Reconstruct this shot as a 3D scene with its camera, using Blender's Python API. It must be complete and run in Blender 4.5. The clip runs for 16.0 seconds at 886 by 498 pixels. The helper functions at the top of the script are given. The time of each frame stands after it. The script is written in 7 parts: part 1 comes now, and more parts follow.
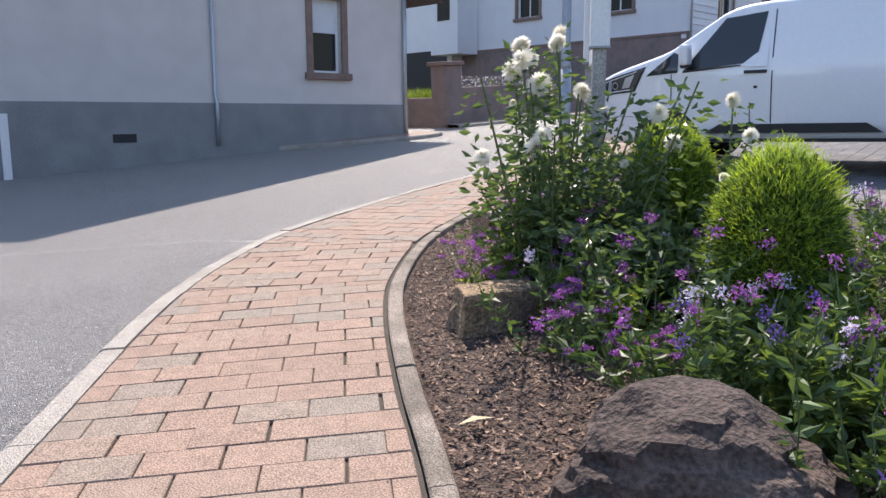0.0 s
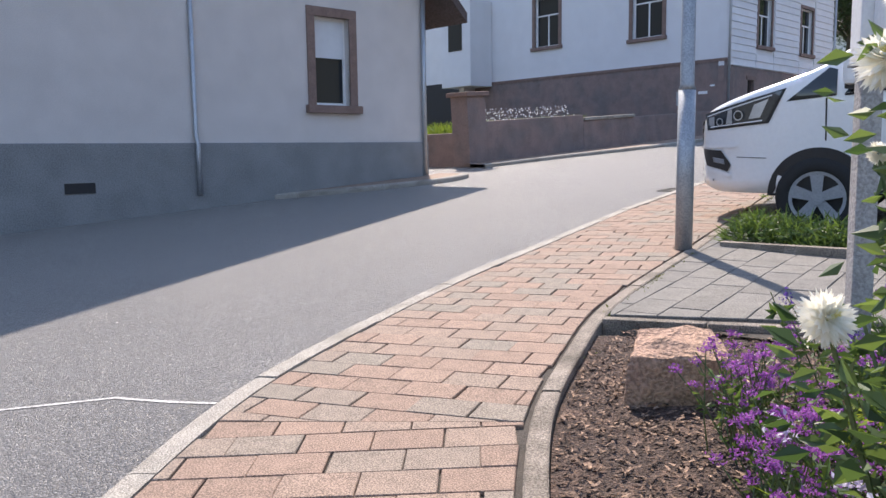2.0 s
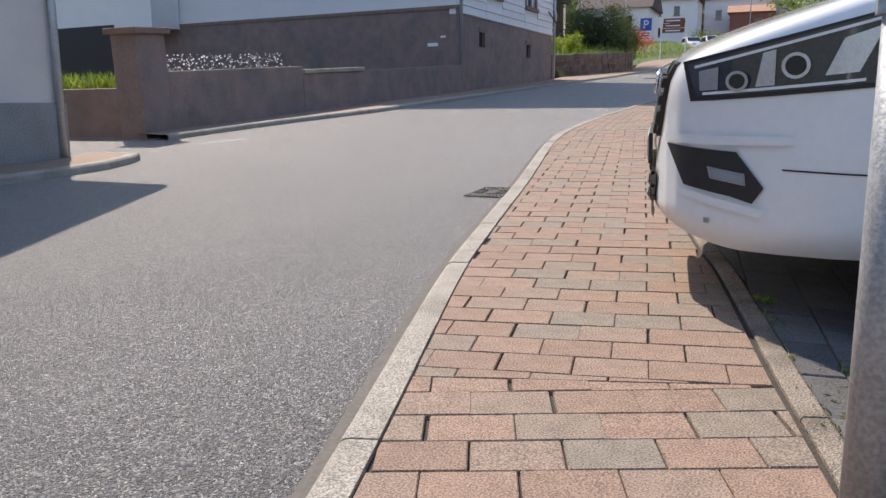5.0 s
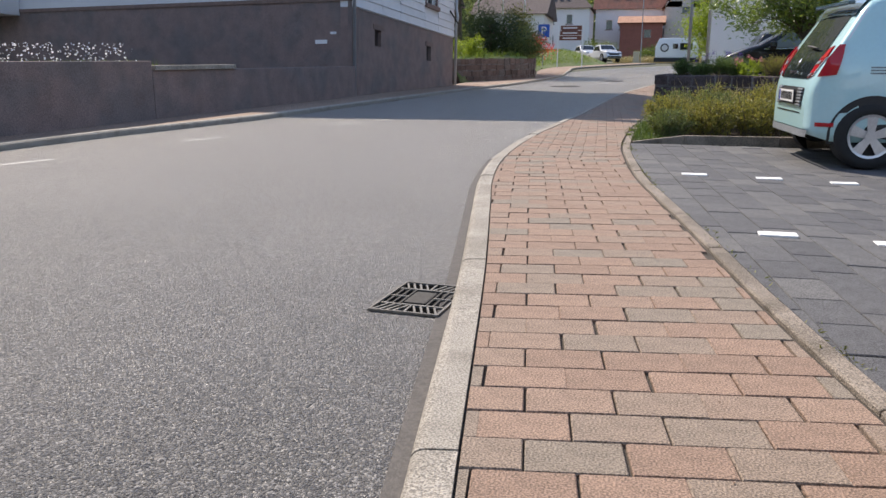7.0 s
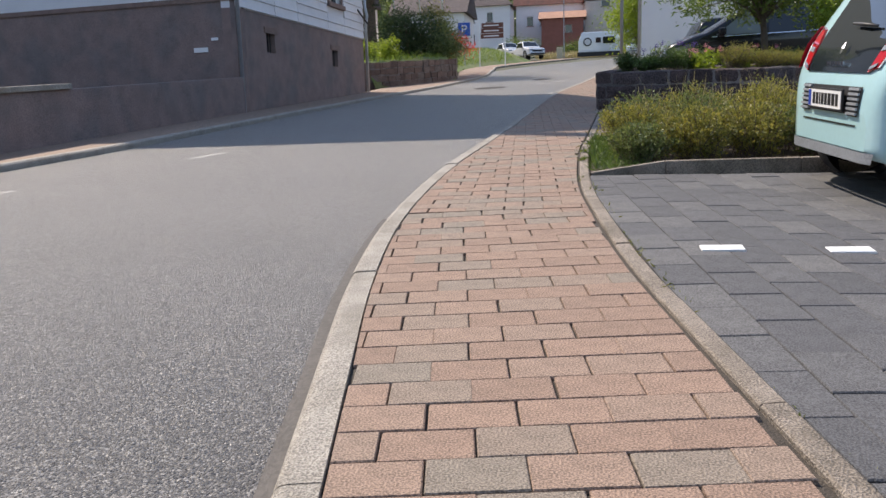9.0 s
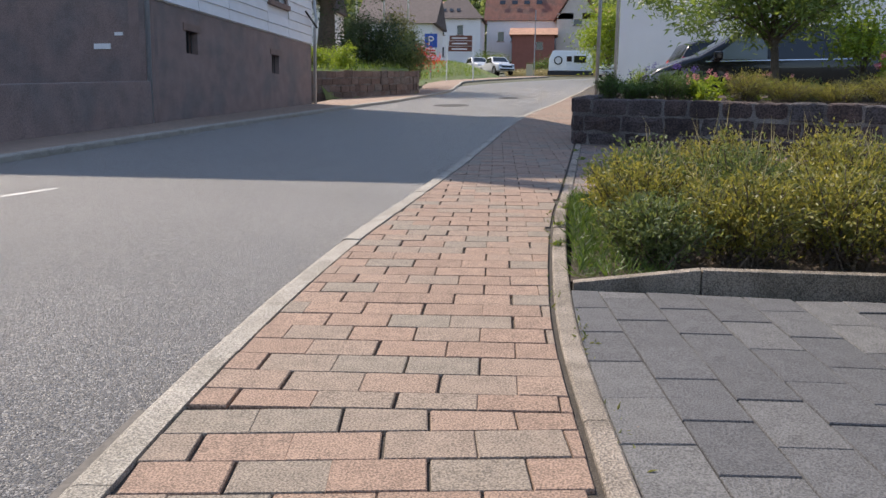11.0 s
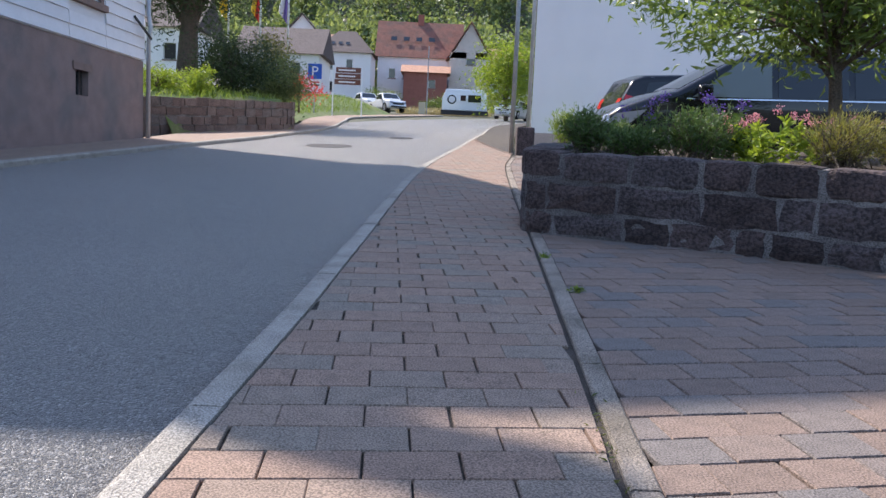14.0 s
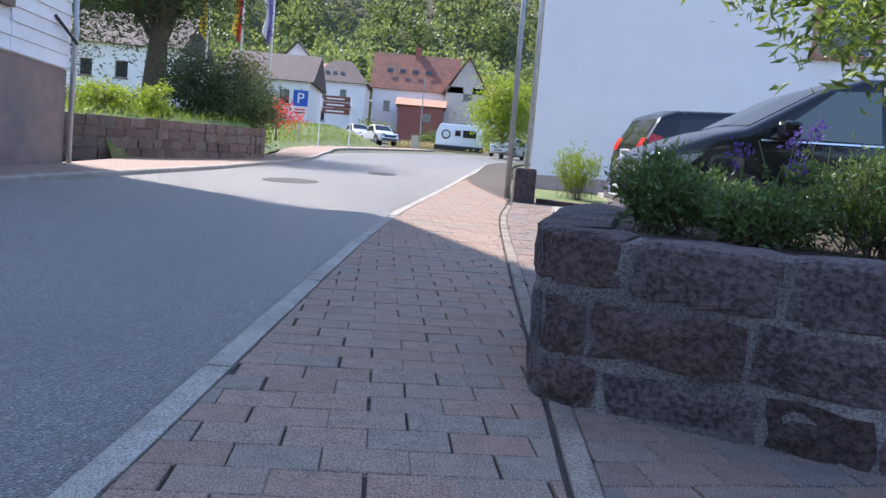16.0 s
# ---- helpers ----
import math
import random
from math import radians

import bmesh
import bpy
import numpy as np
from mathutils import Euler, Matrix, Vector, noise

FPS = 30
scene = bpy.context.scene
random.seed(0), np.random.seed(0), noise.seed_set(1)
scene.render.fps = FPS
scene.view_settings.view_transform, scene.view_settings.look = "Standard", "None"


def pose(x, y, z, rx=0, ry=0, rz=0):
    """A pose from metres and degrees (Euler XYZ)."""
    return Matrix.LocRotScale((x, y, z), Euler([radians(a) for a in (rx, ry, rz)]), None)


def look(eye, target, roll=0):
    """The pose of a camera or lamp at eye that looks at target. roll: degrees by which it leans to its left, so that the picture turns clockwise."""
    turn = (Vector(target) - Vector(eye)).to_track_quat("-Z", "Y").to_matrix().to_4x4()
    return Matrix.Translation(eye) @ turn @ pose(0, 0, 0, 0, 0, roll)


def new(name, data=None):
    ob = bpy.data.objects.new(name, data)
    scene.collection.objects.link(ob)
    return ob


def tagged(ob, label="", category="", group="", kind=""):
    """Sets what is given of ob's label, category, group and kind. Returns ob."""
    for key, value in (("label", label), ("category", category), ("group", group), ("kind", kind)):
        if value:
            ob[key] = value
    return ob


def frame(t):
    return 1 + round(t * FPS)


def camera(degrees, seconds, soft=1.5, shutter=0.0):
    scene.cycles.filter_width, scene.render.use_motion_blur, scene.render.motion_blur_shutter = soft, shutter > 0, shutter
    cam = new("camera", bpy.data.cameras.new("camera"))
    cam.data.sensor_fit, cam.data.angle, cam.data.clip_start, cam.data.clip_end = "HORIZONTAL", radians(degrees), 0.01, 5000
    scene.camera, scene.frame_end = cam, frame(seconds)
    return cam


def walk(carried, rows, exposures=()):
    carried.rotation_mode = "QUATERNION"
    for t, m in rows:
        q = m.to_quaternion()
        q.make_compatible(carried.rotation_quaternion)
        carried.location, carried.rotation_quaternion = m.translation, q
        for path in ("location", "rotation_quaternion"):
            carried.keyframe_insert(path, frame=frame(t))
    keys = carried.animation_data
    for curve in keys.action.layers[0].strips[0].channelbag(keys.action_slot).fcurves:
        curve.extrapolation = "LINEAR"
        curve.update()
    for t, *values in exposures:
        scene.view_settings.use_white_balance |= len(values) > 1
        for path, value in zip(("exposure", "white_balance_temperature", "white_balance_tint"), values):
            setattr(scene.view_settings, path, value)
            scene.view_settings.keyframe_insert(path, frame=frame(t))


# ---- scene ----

# The ground is one tilted plane (it climbs to the north); RG turns the ground's own frame into the upright world.
UP = Vector((0.008, 0.06, 1.0)).normalized()
RG = UP.rotation_difference(Vector((0, 0, 1))).to_matrix().to_4x4()

EXPOSURES = [(0, 1.32, 6800, 17), (3, 1.27, 6800, 17), (5.5, 0.92, 7000, 15), (9, 0.88, 7000, 15), (12, 1.12, 7050, 15), (13, 1.3, 7000, 15), (14.2, 1.3, 6350, 16), (15, 1.48, 6150, 16), (16, 1.62, 6200, 17)]
cam = camera(57.5, 16.0)
PATH = [
    (0, (-0.604, 0.936, 1.063), (-1.956, 2.354, 0.663), -2.9),
    (0.5, (-0.99, 1.289, 1.109), (-2.342, 2.713, 0.73), -2.9),
    (1, (-1.659, 1.788, 1.073), (-3.033, 3.198, 0.721), -3.4),
    (1.5, (-2.266, 2.252, 1.078), (-3.648, 3.66, 0.747), -3.6),
    (2, (-2.884, 2.724, 1.057), (-4.25, 4.15, 0.74), -3.5),
    (2.5, (-3.487, 3.238, 1.064), (-4.794, 4.718, 0.746), -3.4),
    (3, (-4.035, 3.752, 1.032), (-5.25, 5.304, 0.693), -3.6),
    (5.5, (-6.234, 7.263, 0.982), (-6.913, 9.087, 0.522), -1.2),
    (6, (-6.543, 7.949, 0.956), (-7.166, 9.796, 0.51), -0.5),
    (6.5, (-6.816, 8.706, 0.937), (-7.38, 10.572, 0.492), -0.2),
    (7, (-7.031, 9.41, 0.926), (-7.541, 11.29, 0.471), -0.4),
    (7.5, (-7.148, 10.19, 0.936), (-7.604, 12.08, 0.468), -1.0),
    (8, (-7.249, 10.949, 0.923), (-7.669, 12.846, 0.452), -1.8),
    (8.5, (-7.298, 11.733, 0.922), (-7.689, 13.639, 0.459), -2.6),
    (9, (-7.39, 12.41, 0.935), (-7.744, 14.325, 0.481), -2.9),
    (11.5, (-7.516, 16.224, 0.92), (-7.764, 18.162, 0.492), 0.5),
    (12, (-7.65, 17.258, 0.866), (-7.872, 19.199, 0.434), 0.9),
    (12.5, (-7.732, 18.0, 0.88), (-7.89, 19.947, 0.453), 1.7),
    (13, (-7.774, 18.855, 0.867), (-7.869, 20.812, 0.462), 2.0),
    (13.5, (-7.8, 19.693, 0.872), (-7.834, 21.657, 0.499), 1.9),
    (14, (-7.836, 20.46, 0.863), (-7.83, 22.431, 0.528), 2.1),
    (14.5, (-7.807, 21.178, 0.878), (-7.78, 23.154, 0.571), 2.4),
    (15, (-7.78, 21.955, 0.886), (-7.745, 23.934, 0.594), 3.0),
    (15.5, (-7.713, 22.798, 0.882), (-7.677, 24.779, 0.612), 3.8),
    (16, (-7.619, 23.658, 0.861), (-7.596, 25.642, 0.611), 4.4),
]
walk(cam, [(t, RG @ look(eye, target, roll)) for t, eye, target, roll in PATH], EXPOSURES)

# ---------------------------------------------------------------- light
SUN_AZ = Vector((-0.74, 0.67, 0)).normalized()
SUN_EL = radians(49)
world = bpy.data.worlds.new("world")
scene.world = world
world.use_nodes = True
wn, wl = world.node_tree.nodes, world.node_tree.links
sky = wn.new("ShaderNodeTexSky")
sky.sky_type = "NISHITA"
sky.sun_disc = False
sky.sun_elevation = SUN_EL
sky.sun_rotation = math.atan2(SUN_AZ.x, SUN_AZ.y)
sky.dust_density = 0.4
wl.new(sky.outputs[0], wn["Background"].inputs[0])
wn["Background"].inputs[1].default_value = 0.15
lamp = bpy.data.lights.new("sun", "SUN")
lamp.energy, lamp.angle, lamp.color = 3.3, radians(0.6), (1.0, 0.94, 0.84)
sun = new("sun", lamp)
sun.matrix_world = look((0, 0, 0), (-SUN_AZ.x * math.cos(SUN_EL), -SUN_AZ.y * math.cos(SUN_EL), -math.sin(SUN_EL)))


# ---------------------------------------------------------------- materials
def material(name, base, spread=0.25, scale=8.0, fine=120.0, rough=0.8, bump=0.3, metal=0.0, spec=0.5, dist=0.01,
             island=0.0, objrand=0.0, second=None, coat=0.0, speckle=0.0):
    """A surface with variation at two scales; island / objrand vary the value piece by piece, second is a stain colour."""
    m = bpy.data.materials.new(name)
    m.use_nodes = True
    n, l = m.node_tree.nodes, m.node_tree.links
    p = n["Principled BSDF"]
    tc = n.new("ShaderNodeTexCoord")
    n1 = n.new("ShaderNodeTexNoise")
    n1.inputs["Scale"].default_value = scale
    n1.inputs["Detail"].default_value = 6
    n2 = n.new("ShaderNodeTexNoise")
    n2.inputs["Scale"].default_value = fine
    n2.inputs["Detail"].default_value = 3
    l.new(tc.outputs["Object"], n1.inputs["Vector"])
    l.new(tc.outputs["Object"], n2.inputs["Vector"])
    add = n.new("ShaderNodeMath")
    add.operation = "ADD"
    mul = n.new("ShaderNodeMath")
    mul.operation = "MULTIPLY"
    mul.inputs[1].default_value = 0.6 + speckle
    st = n.new("ShaderNodeMapRange")
    st.inputs["From Min"].default_value = 0.36
    st.inputs["From Max"].default_value = 0.64
    l.new(n2.outputs["Fac"], st.inputs["Value"])
    l.new(st.outputs[0], mul.inputs[0])
    l.new(n1.outputs["Fac"], add.inputs[0])
    l.new(mul.outputs[0], add.inputs[1])
    rng = n.new("ShaderNodeMapRange")
    rng.inputs["From Min"].default_value = 0.45
    rng.inputs["From Max"].default_value = 1.15 + speckle * 0.8
    rng.inputs["To Min"].default_value = 1 - spread
    rng.inputs["To Max"].default_value = 1 + spread
    l.new(add.outputs[0], rng.inputs["Value"])
    val = rng.outputs[0]
    if island or objrand:
        src = n.new("ShaderNodeNewGeometry").outputs["Random Per Island"] if island else n.new("ShaderNodeObjectInfo").outputs["Random"]
        k = island or objrand
        r2 = n.new("ShaderNodeMapRange")
        r2.inputs["To Min"].default_value = 1 - k
        r2.inputs["To Max"].default_value = 1 + k
        l.new(src, r2.inputs["Value"])
        mm = n.new("ShaderNodeMath")
        mm.operation = "MULTIPLY"
        l.new(val, mm.inputs[0])
        l.new(r2.outputs[0], mm.inputs[1])
        val = mm.outputs[0]
    col = n.new("ShaderNodeMix")
    col.data_type = "RGBA"
    col.inputs[6].default_value = (*base, 1)
    col.inputs[7].default_value = (*(second or base), 1)
    col.inputs[0].default_value = 0.0
    if second:
        if island or objrand:
            r3 = n.new("ShaderNodeMapRange")
            r3.inputs["From Min"].default_value = 0.45
            r3.inputs["From Max"].default_value = 0.95
            l.new(src, r3.inputs["Value"])
            l.new(r3.outputs[0], col.inputs[0])
        else:
            r3 = n.new("ShaderNodeMapRange")
            r3.inputs["From Min"].default_value = 0.45
            r3.inputs["From Max"].default_value = 0.65
            n3 = n.new("ShaderNodeTexNoise")
            n3.inputs["Scale"].default_value = scale * 0.37
            n3.inputs["Detail"].default_value = 5
            l.new(tc.outputs["Object"], n3.inputs["Vector"])
            l.new(n3.outputs["Fac"], r3.inputs["Value"])
            l.new(r3.outputs[0], col.inputs[0])
    vm = n.new("ShaderNodeVectorMath")
    vm.operation = "SCALE"
    l.new(col.outputs[2], vm.inputs[0])
    l.new(val, vm.inputs["Scale"])
    l.new(vm.outputs[0], p.inputs["Base Color"])
    p.inputs["Roughness"].default_value = rough
    p.inputs["Metallic"].default_value = metal
    p.inputs["Specular IOR Level"].default_value = spec
    p.inputs["Coat Weight"].default_value = coat
    p.inputs["Coat Roughness"].default_value = 0.05
    if bump:
        b = n.new("ShaderNodeBump")
        b.inputs["Strength"].default_value = bump
        b.inputs["Distance"].default_value = dist
        l.new(add.outputs[0], b.inputs["Height"])
        l.new(b.outputs[0], p.inputs["Normal"])
    return m


def leafy(name, a, b, glow=0.45, rough=0.5):
    """Leaves and petals: colour varies leaf by leaf, light shines through."""
    m = bpy.data.materials.new(name)
    m.use_nodes = True
    n, l = m.node_tree.nodes, m.node_tree.links
    p = n["Principled BSDF"]
    out = n["Material Output"]
    geo = n.new("ShaderNodeNewGeometry")
    mix = n.new("ShaderNodeMix")
    mix.data_type = "RGBA"
    mix.inputs[6].default_value = (*a, 1)
    mix.inputs[7].default_value = (*b, 1)
    l.new(geo.outputs["Random Per Island"], mix.inputs[0])
    l.new(mix.outputs[2], p.inputs["Base Color"])
    p.inputs["Roughness"].default_value = rough
    t = n.new("ShaderNodeBsdfTranslucent")
    vm = n.new("ShaderNodeVectorMath")
    vm.operation = "MULTIPLY"
    vm.inputs[1].default_value = (1.25, 1.15, 0.7) if a[1] > a[0] * 1.05 else (1.1, 1.1, 1.1)
    l.new(mix.outputs[2], vm.inputs[0])
    l.new(vm.outputs[0], t.inputs["Color"])
    ms = n.new("ShaderNodeMixShader")
    ms.inputs[0].default_value = glow
    l.new(p.outputs[0], ms.inputs[1])
    l.new(t.outputs[0], ms.inputs[2])
    l.new(ms.outputs[0], out.inputs["Surface"])
    return m


def glass(name, tint=(0.02, 0.025, 0.03), rough=0.03):
    m = bpy.data.materials.new(name)
    m.use_nodes = True
    p = m.node_tree.nodes["Principled BSDF"]
    p.inputs["Base Color"].default_value = (*tint, 1)
    p.inputs["Roughness"].default_value = rough
    p.inputs["Specular IOR Level"].default_value = 0.6
    return m


def asphalt(name):
    """Bitumen with chippings: each stone has its own tone, tilt and polish; broad patches over it."""
    m = bpy.data.materials.new(name)
    m.use_nodes = True
    n, l = m.node_tree.nodes, m.node_tree.links
    p = n["Principled BSDF"]
    tc = n.new("ShaderNodeTexCoord")
    vo = n.new("ShaderNodeTexVoronoi")
    vo.inputs["Scale"].default_value = 150
    vo.inputs["Randomness"].default_value = 1.0
    broad = n.new("ShaderNodeTexNoise")
    broad.inputs["Scale"].default_value = 0.7
    broad.inputs["Detail"].default_value = 7
    l.new(tc.outputs["Object"], vo.inputs["Vector"])
    l.new(tc.outputs["Object"], broad.inputs["Vector"])
    sep = n.new("ShaderNodeSeparateColor")
    l.new(vo.outputs["Color"], sep.inputs[0])
    tone = n.new("ShaderNodeValToRGB")
    tone.color_ramp.elements[0].position, tone.color_ramp.elements[0].color = 0.0, (0.022, 0.020, 0.018, 1)
    tone.color_ramp.elements[1].position, tone.color_ramp.elements[1].color = 1.0, (0.33, 0.31, 0.285, 1)
    mid = tone.color_ramp.elements.new(0.78)
    mid.color = (0.07, 0.065, 0.059, 1)
    l.new(sep.outputs[0], tone.inputs[0])
    patch = n.new("ShaderNodeMapRange")
    patch.inputs["From Min"].default_value, patch.inputs["From Max"].default_value = 0.3, 0.7
    patch.inputs["To Min"].default_value, patch.inputs["To Max"].default_value = 0.82, 1.18
    l.new(broad.outputs["Fac"], patch.inputs["Value"])
    vm = n.new("ShaderNodeVectorMath")
    vm.operation = "SCALE"
    l.new(tone.outputs[0], vm.inputs[0])
    l.new(patch.outputs[0], vm.inputs["Scale"])
    l.new(vm.outputs[0], p.inputs["Base Color"])
    gloss = n.new("ShaderNodeMapRange")
    gloss.inputs["To Min"].default_value, gloss.inputs["To Max"].default_value = 0.6, 0.26
    l.new(sep.outputs[1], gloss.inputs["Value"])
    l.new(gloss.outputs[0], p.inputs["Roughness"])
    p.inputs["Specular IOR Level"].default_value = 0.6
    p.inputs["Sheen Weight"].default_value = 0.40
    p.inputs["Sheen Roughness"].default_value = 0.40
    p.inputs["Sheen Tint"].default_value = (1.0, 0.95, 0.88, 1)
    fall = n.new("ShaderNodeMath")
    fall.operation = "MULTIPLY_ADD"
    fall.inputs[1].default_value = -1.2
    l.new(vo.outputs["Distance"], fall.inputs[0])
    l.new(sep.outputs[2], fall.inputs[2])
    bump = n.new("ShaderNodeBump")
    bump.inputs["Strength"].default_value = 0.9
    bump.inputs["Distance"].default_value = 0.005
    l.new(fall.outputs[0], bump.inputs["Height"])
    l.new(bump.outputs[0], p.inputs["Normal"])
    return m


ASPHALT = asphalt("asphalt")
TAR = material("sealing_bitumen", (0.055, 0.048, 0.043), 0.3, 6, 60, 0.7, 0.2)
JOINT = material("joint_sand", (0.06, 0.05, 0.04), 0.4, 10, 150, 0.95, 0.5)
PAVER = material("paver_red", (0.265, 0.178, 0.130), 0.5, 14, 170, 0.85, 0.5, dist=0.003, objrand=0.16, second=(0.175, 0.146, 0.115), speckle=0.7)
PAVER_I = material("paver_red_joined", (0.265, 0.178, 0.130), 0.5, 14, 170, 0.85, 0.5, dist=0.003, island=0.16, second=(0.175, 0.146, 0.115), speckle=0.7)
SLAB_I = material("slab_grey", (0.085, 0.085, 0.088), 0.45, 11, 170, 0.8, 0.5, dist=0.003, island=0.13, second=(0.105, 0.103, 0.10), speckle=0.6)
SLAB = material("slab_grey_single", (0.085, 0.085, 0.088), 0.45, 11, 170, 0.8, 0.5, dist=0.003, objrand=0.13, second=(0.105, 0.103, 0.10), speckle=0.6)
KERB = material("kerb_concrete", (0.34, 0.31, 0.265), 0.5, 9, 170, 0.85, 0.6, dist=0.004, second=(0.26, 0.235, 0.195), speckle=1.0)
EDGING = material("edging_concrete", (0.28, 0.235, 0.19), 0.5, 7, 160, 0.9, 0.8, dist=0.005, second=(0.155, 0.13, 0.10), speckle=0.4)
MULCH = material("bark_mulch", (0.075, 0.048, 0.036), 0.6, 20, 90, 0.95, 1.0, dist=0.02, second=(0.12, 0.075, 0.055))
CHIP = material("bark_chip", (0.13, 0.08, 0.055), 0.4, 30, 150, 0.9, 0.3, island=0.6, second=(0.23, 0.15, 0.10))
SOIL = material("soil", (0.07, 0.05, 0.035), 0.5, 14, 80, 0.95, 0.8, dist=0.02)
# driveway copies of the red paver, part of the shade there put into the colour
PAVER_D = material("paver_shade_toned", (0.205, 0.145, 0.112), 0.5, 14, 170, 0.85, 0.5, dist=0.003, objrand=0.2, second=(0.12, 0.105, 0.095), speckle=0.6)
PAVER_DI = material("paver_shade_toned_joined", (0.205, 0.145, 0.112), 0.5, 14, 170, 0.85, 0.5, dist=0.003, island=0.2, second=(0.12, 0.105, 0.095), speckle=0.6)
ROCK = material("sandstone_rock", (0.10, 0.07, 0.055), 0.55, 6, 60, 0.9, 0.8, dist=0.02, second=(0.19, 0.14, 0.09))
# brown rock darkened in its colour to stand for the shade on it
ROCK_SHADED = material("shade_darkened_rock", (0.062, 0.042, 0.034), 0.5, 5, 60, 0.92, 0.6, dist=0.015, second=(0.10, 0.072, 0.058))
ROCK_RED = material("red_rock", (0.38, 0.24, 0.17), 0.35, 7, 70, 0.9, 0.7, dist=0.015, second=(0.40, 0.25, 0.15))
ROCK_OCHRE = material("ochre_rock", (0.29, 0.20, 0.115), 0.5, 7, 70, 0.9, 0.8, dist=0.018, second=(0.15, 0.105, 0.08))
STONE = material("dark_sandstone", (0.078, 0.054, 0.050), 0.6, 6, 50, 0.92, 0.6, dist=0.015, objrand=0.45, second=(0.045, 0.04, 0.042))
SLAB_PALE = material("slab_weathered", (0.17, 0.158, 0.138), 0.45, 9, 150, 0.85, 0.5, dist=0.003, island=0.2, second=(0.12, 0.112, 0.10), speckle=0.6)
MORTAR = material("grey_mortar", (0.17, 0.155, 0.145), 0.5, 5, 110, 0.95, 0.45, dist=0.012, second=(0.09, 0.08, 0.075))
EARTH = material("rough_ground", (0.075, 0.08, 0.05), 0.4, 3, 40, 0.95, 0.6, dist=0.02, second=(0.11, 0.105, 0.07))
GRASS_G = material("lawn", (0.10, 0.15, 0.04), 0.4, 3, 40, 0.95, 0.6, dist=0.02, second=(0.17, 0.18, 0.07))
FOREST_G = material("forest_floor", (0.05, 0.08, 0.03), 0.4, 0.2, 2, 0.95, 0.5, second=(0.07, 0.09, 0.04))
PLASTER_A = material("warm_grey_plaster", (0.60, 0.56, 0.53), 0.10, 2, 90, 0.9, 0.35, dist=0.006)
PLINTH_A = material("blue_grey_plinth", (0.23, 0.235, 0.235), 0.2, 2, 60, 0.9, 0.4, dist=0.008)
SANDSTONE = material("brown_sandstone_trim", (0.22, 0.15, 0.125), 0.25, 6, 80, 0.9, 0.4)
WHITE_P = material("white_plaster", (0.70, 0.70, 0.71), 0.06, 1.5, 80, 0.9, 0.3, dist=0.005)
WHITE_C = material("white_house_plaster", (0.82, 0.775, 0.76), 0.05, 1.2, 80, 0.9, 0.25, dist=0.005)
BRICKBASE = material("dark_red_sandstone_base", (0.25, 0.18, 0.16), 0.25, 3, 60, 0.92, 0.4, dist=0.010, second=(0.19, 0.155, 0.145))
RUBBLE = material("rubble_sandstone", (0.17, 0.115, 0.095), 0.4, 4, 40, 0.92, 0.6, dist=0.015, objrand=0.4, second=(0.11, 0.09, 0.08))
BOARD = material("white_clapboard", (0.72, 0.72, 0.73), 0.07, 3, 70, 0.7, 0.15, objrand=0.05)
ROOF = material("dark_roof_tiles", (0.10, 0.075, 0.07), 0.3, 4, 30, 0.85, 0.6, dist=0.02)
ROOF_RED = material("red_roof_tiles", (0.24, 0.10, 0.07), 0.3, 2, 12, 0.9, 0.6, dist=0.03, second=(0.17, 0.09, 0.07))
ROOF_LIGHT = material("orange_roof_tiles", (0.42, 0.23, 0.15), 0.3, 2, 12, 0.9, 0.6, dist=0.03)
REDWALL = material("red_brown_wall", (0.30, 0.11, 0.08), 0.2, 2, 30, 0.9, 0.3)
WIN = glass("window_glass")
WFRAME = material("white_window_frame", (0.75, 0.75, 0.74), 0.05, 6, 60, 0.5, 0.05)
SHUTTER = material("pale_roller_shutter", (0.62, 0.64, 0.66), 0.06, 6, 60, 0.6, 0.1)
CURTAIN = material("cream_curtain", (0.78, 0.66, 0.48), 0.15, 10, 60, 0.9, 0.2)
ZINC = material("zinc_pipe", (0.42, 0.44, 0.46), 0.15, 6, 60, 0.45, 0.1, metal=0.6)
GALV = material("galvanised_steel", (0.33, 0.35, 0.37), 0.2, 8, 90, 0.5, 0.1, metal=0.5)
WHITE_PAINT = material("white_car_paint", (0.74, 0.75, 0.76), 0.02, 2, 30, 0.28, 0.0, coat=1.0)
MINT_PAINT = material("mint_car_paint", (0.42, 0.66, 0.68), 0.02, 2, 30, 0.28, 0.0, coat=1.0)
BLACK_PAINT = material("black_car_paint", (0.006, 0.007, 0.011), 0.05, 2, 30, 0.25, 0.0, spec=0.25, coat=0.55)
DARK_PAINT = material("dark_teal_roof_paint", (0.05, 0.10, 0.13), 0.03, 2, 30, 0.25, 0.0, coat=1.0)
BLACK_PL = material("black_plastic", (0.018, 0.018, 0.02), 0.15, 20, 200, 0.55, 0.1)
RUBBER = material("tyre_rubber", (0.02, 0.02, 0.02), 0.2, 20, 200, 0.85, 0.2)
STEEL = material("wheel_alloy", (0.55, 0.56, 0.58), 0.08, 10, 90, 0.35, 0.05, metal=0.8)
CHROME = material("chrome", (0.75, 0.75, 0.76), 0.02, 10, 60, 0.12, 0.0, metal=1.0)
LAMP_DARK = glass("dark_headlamp_glass", (0.022, 0.024, 0.028), 0.04)
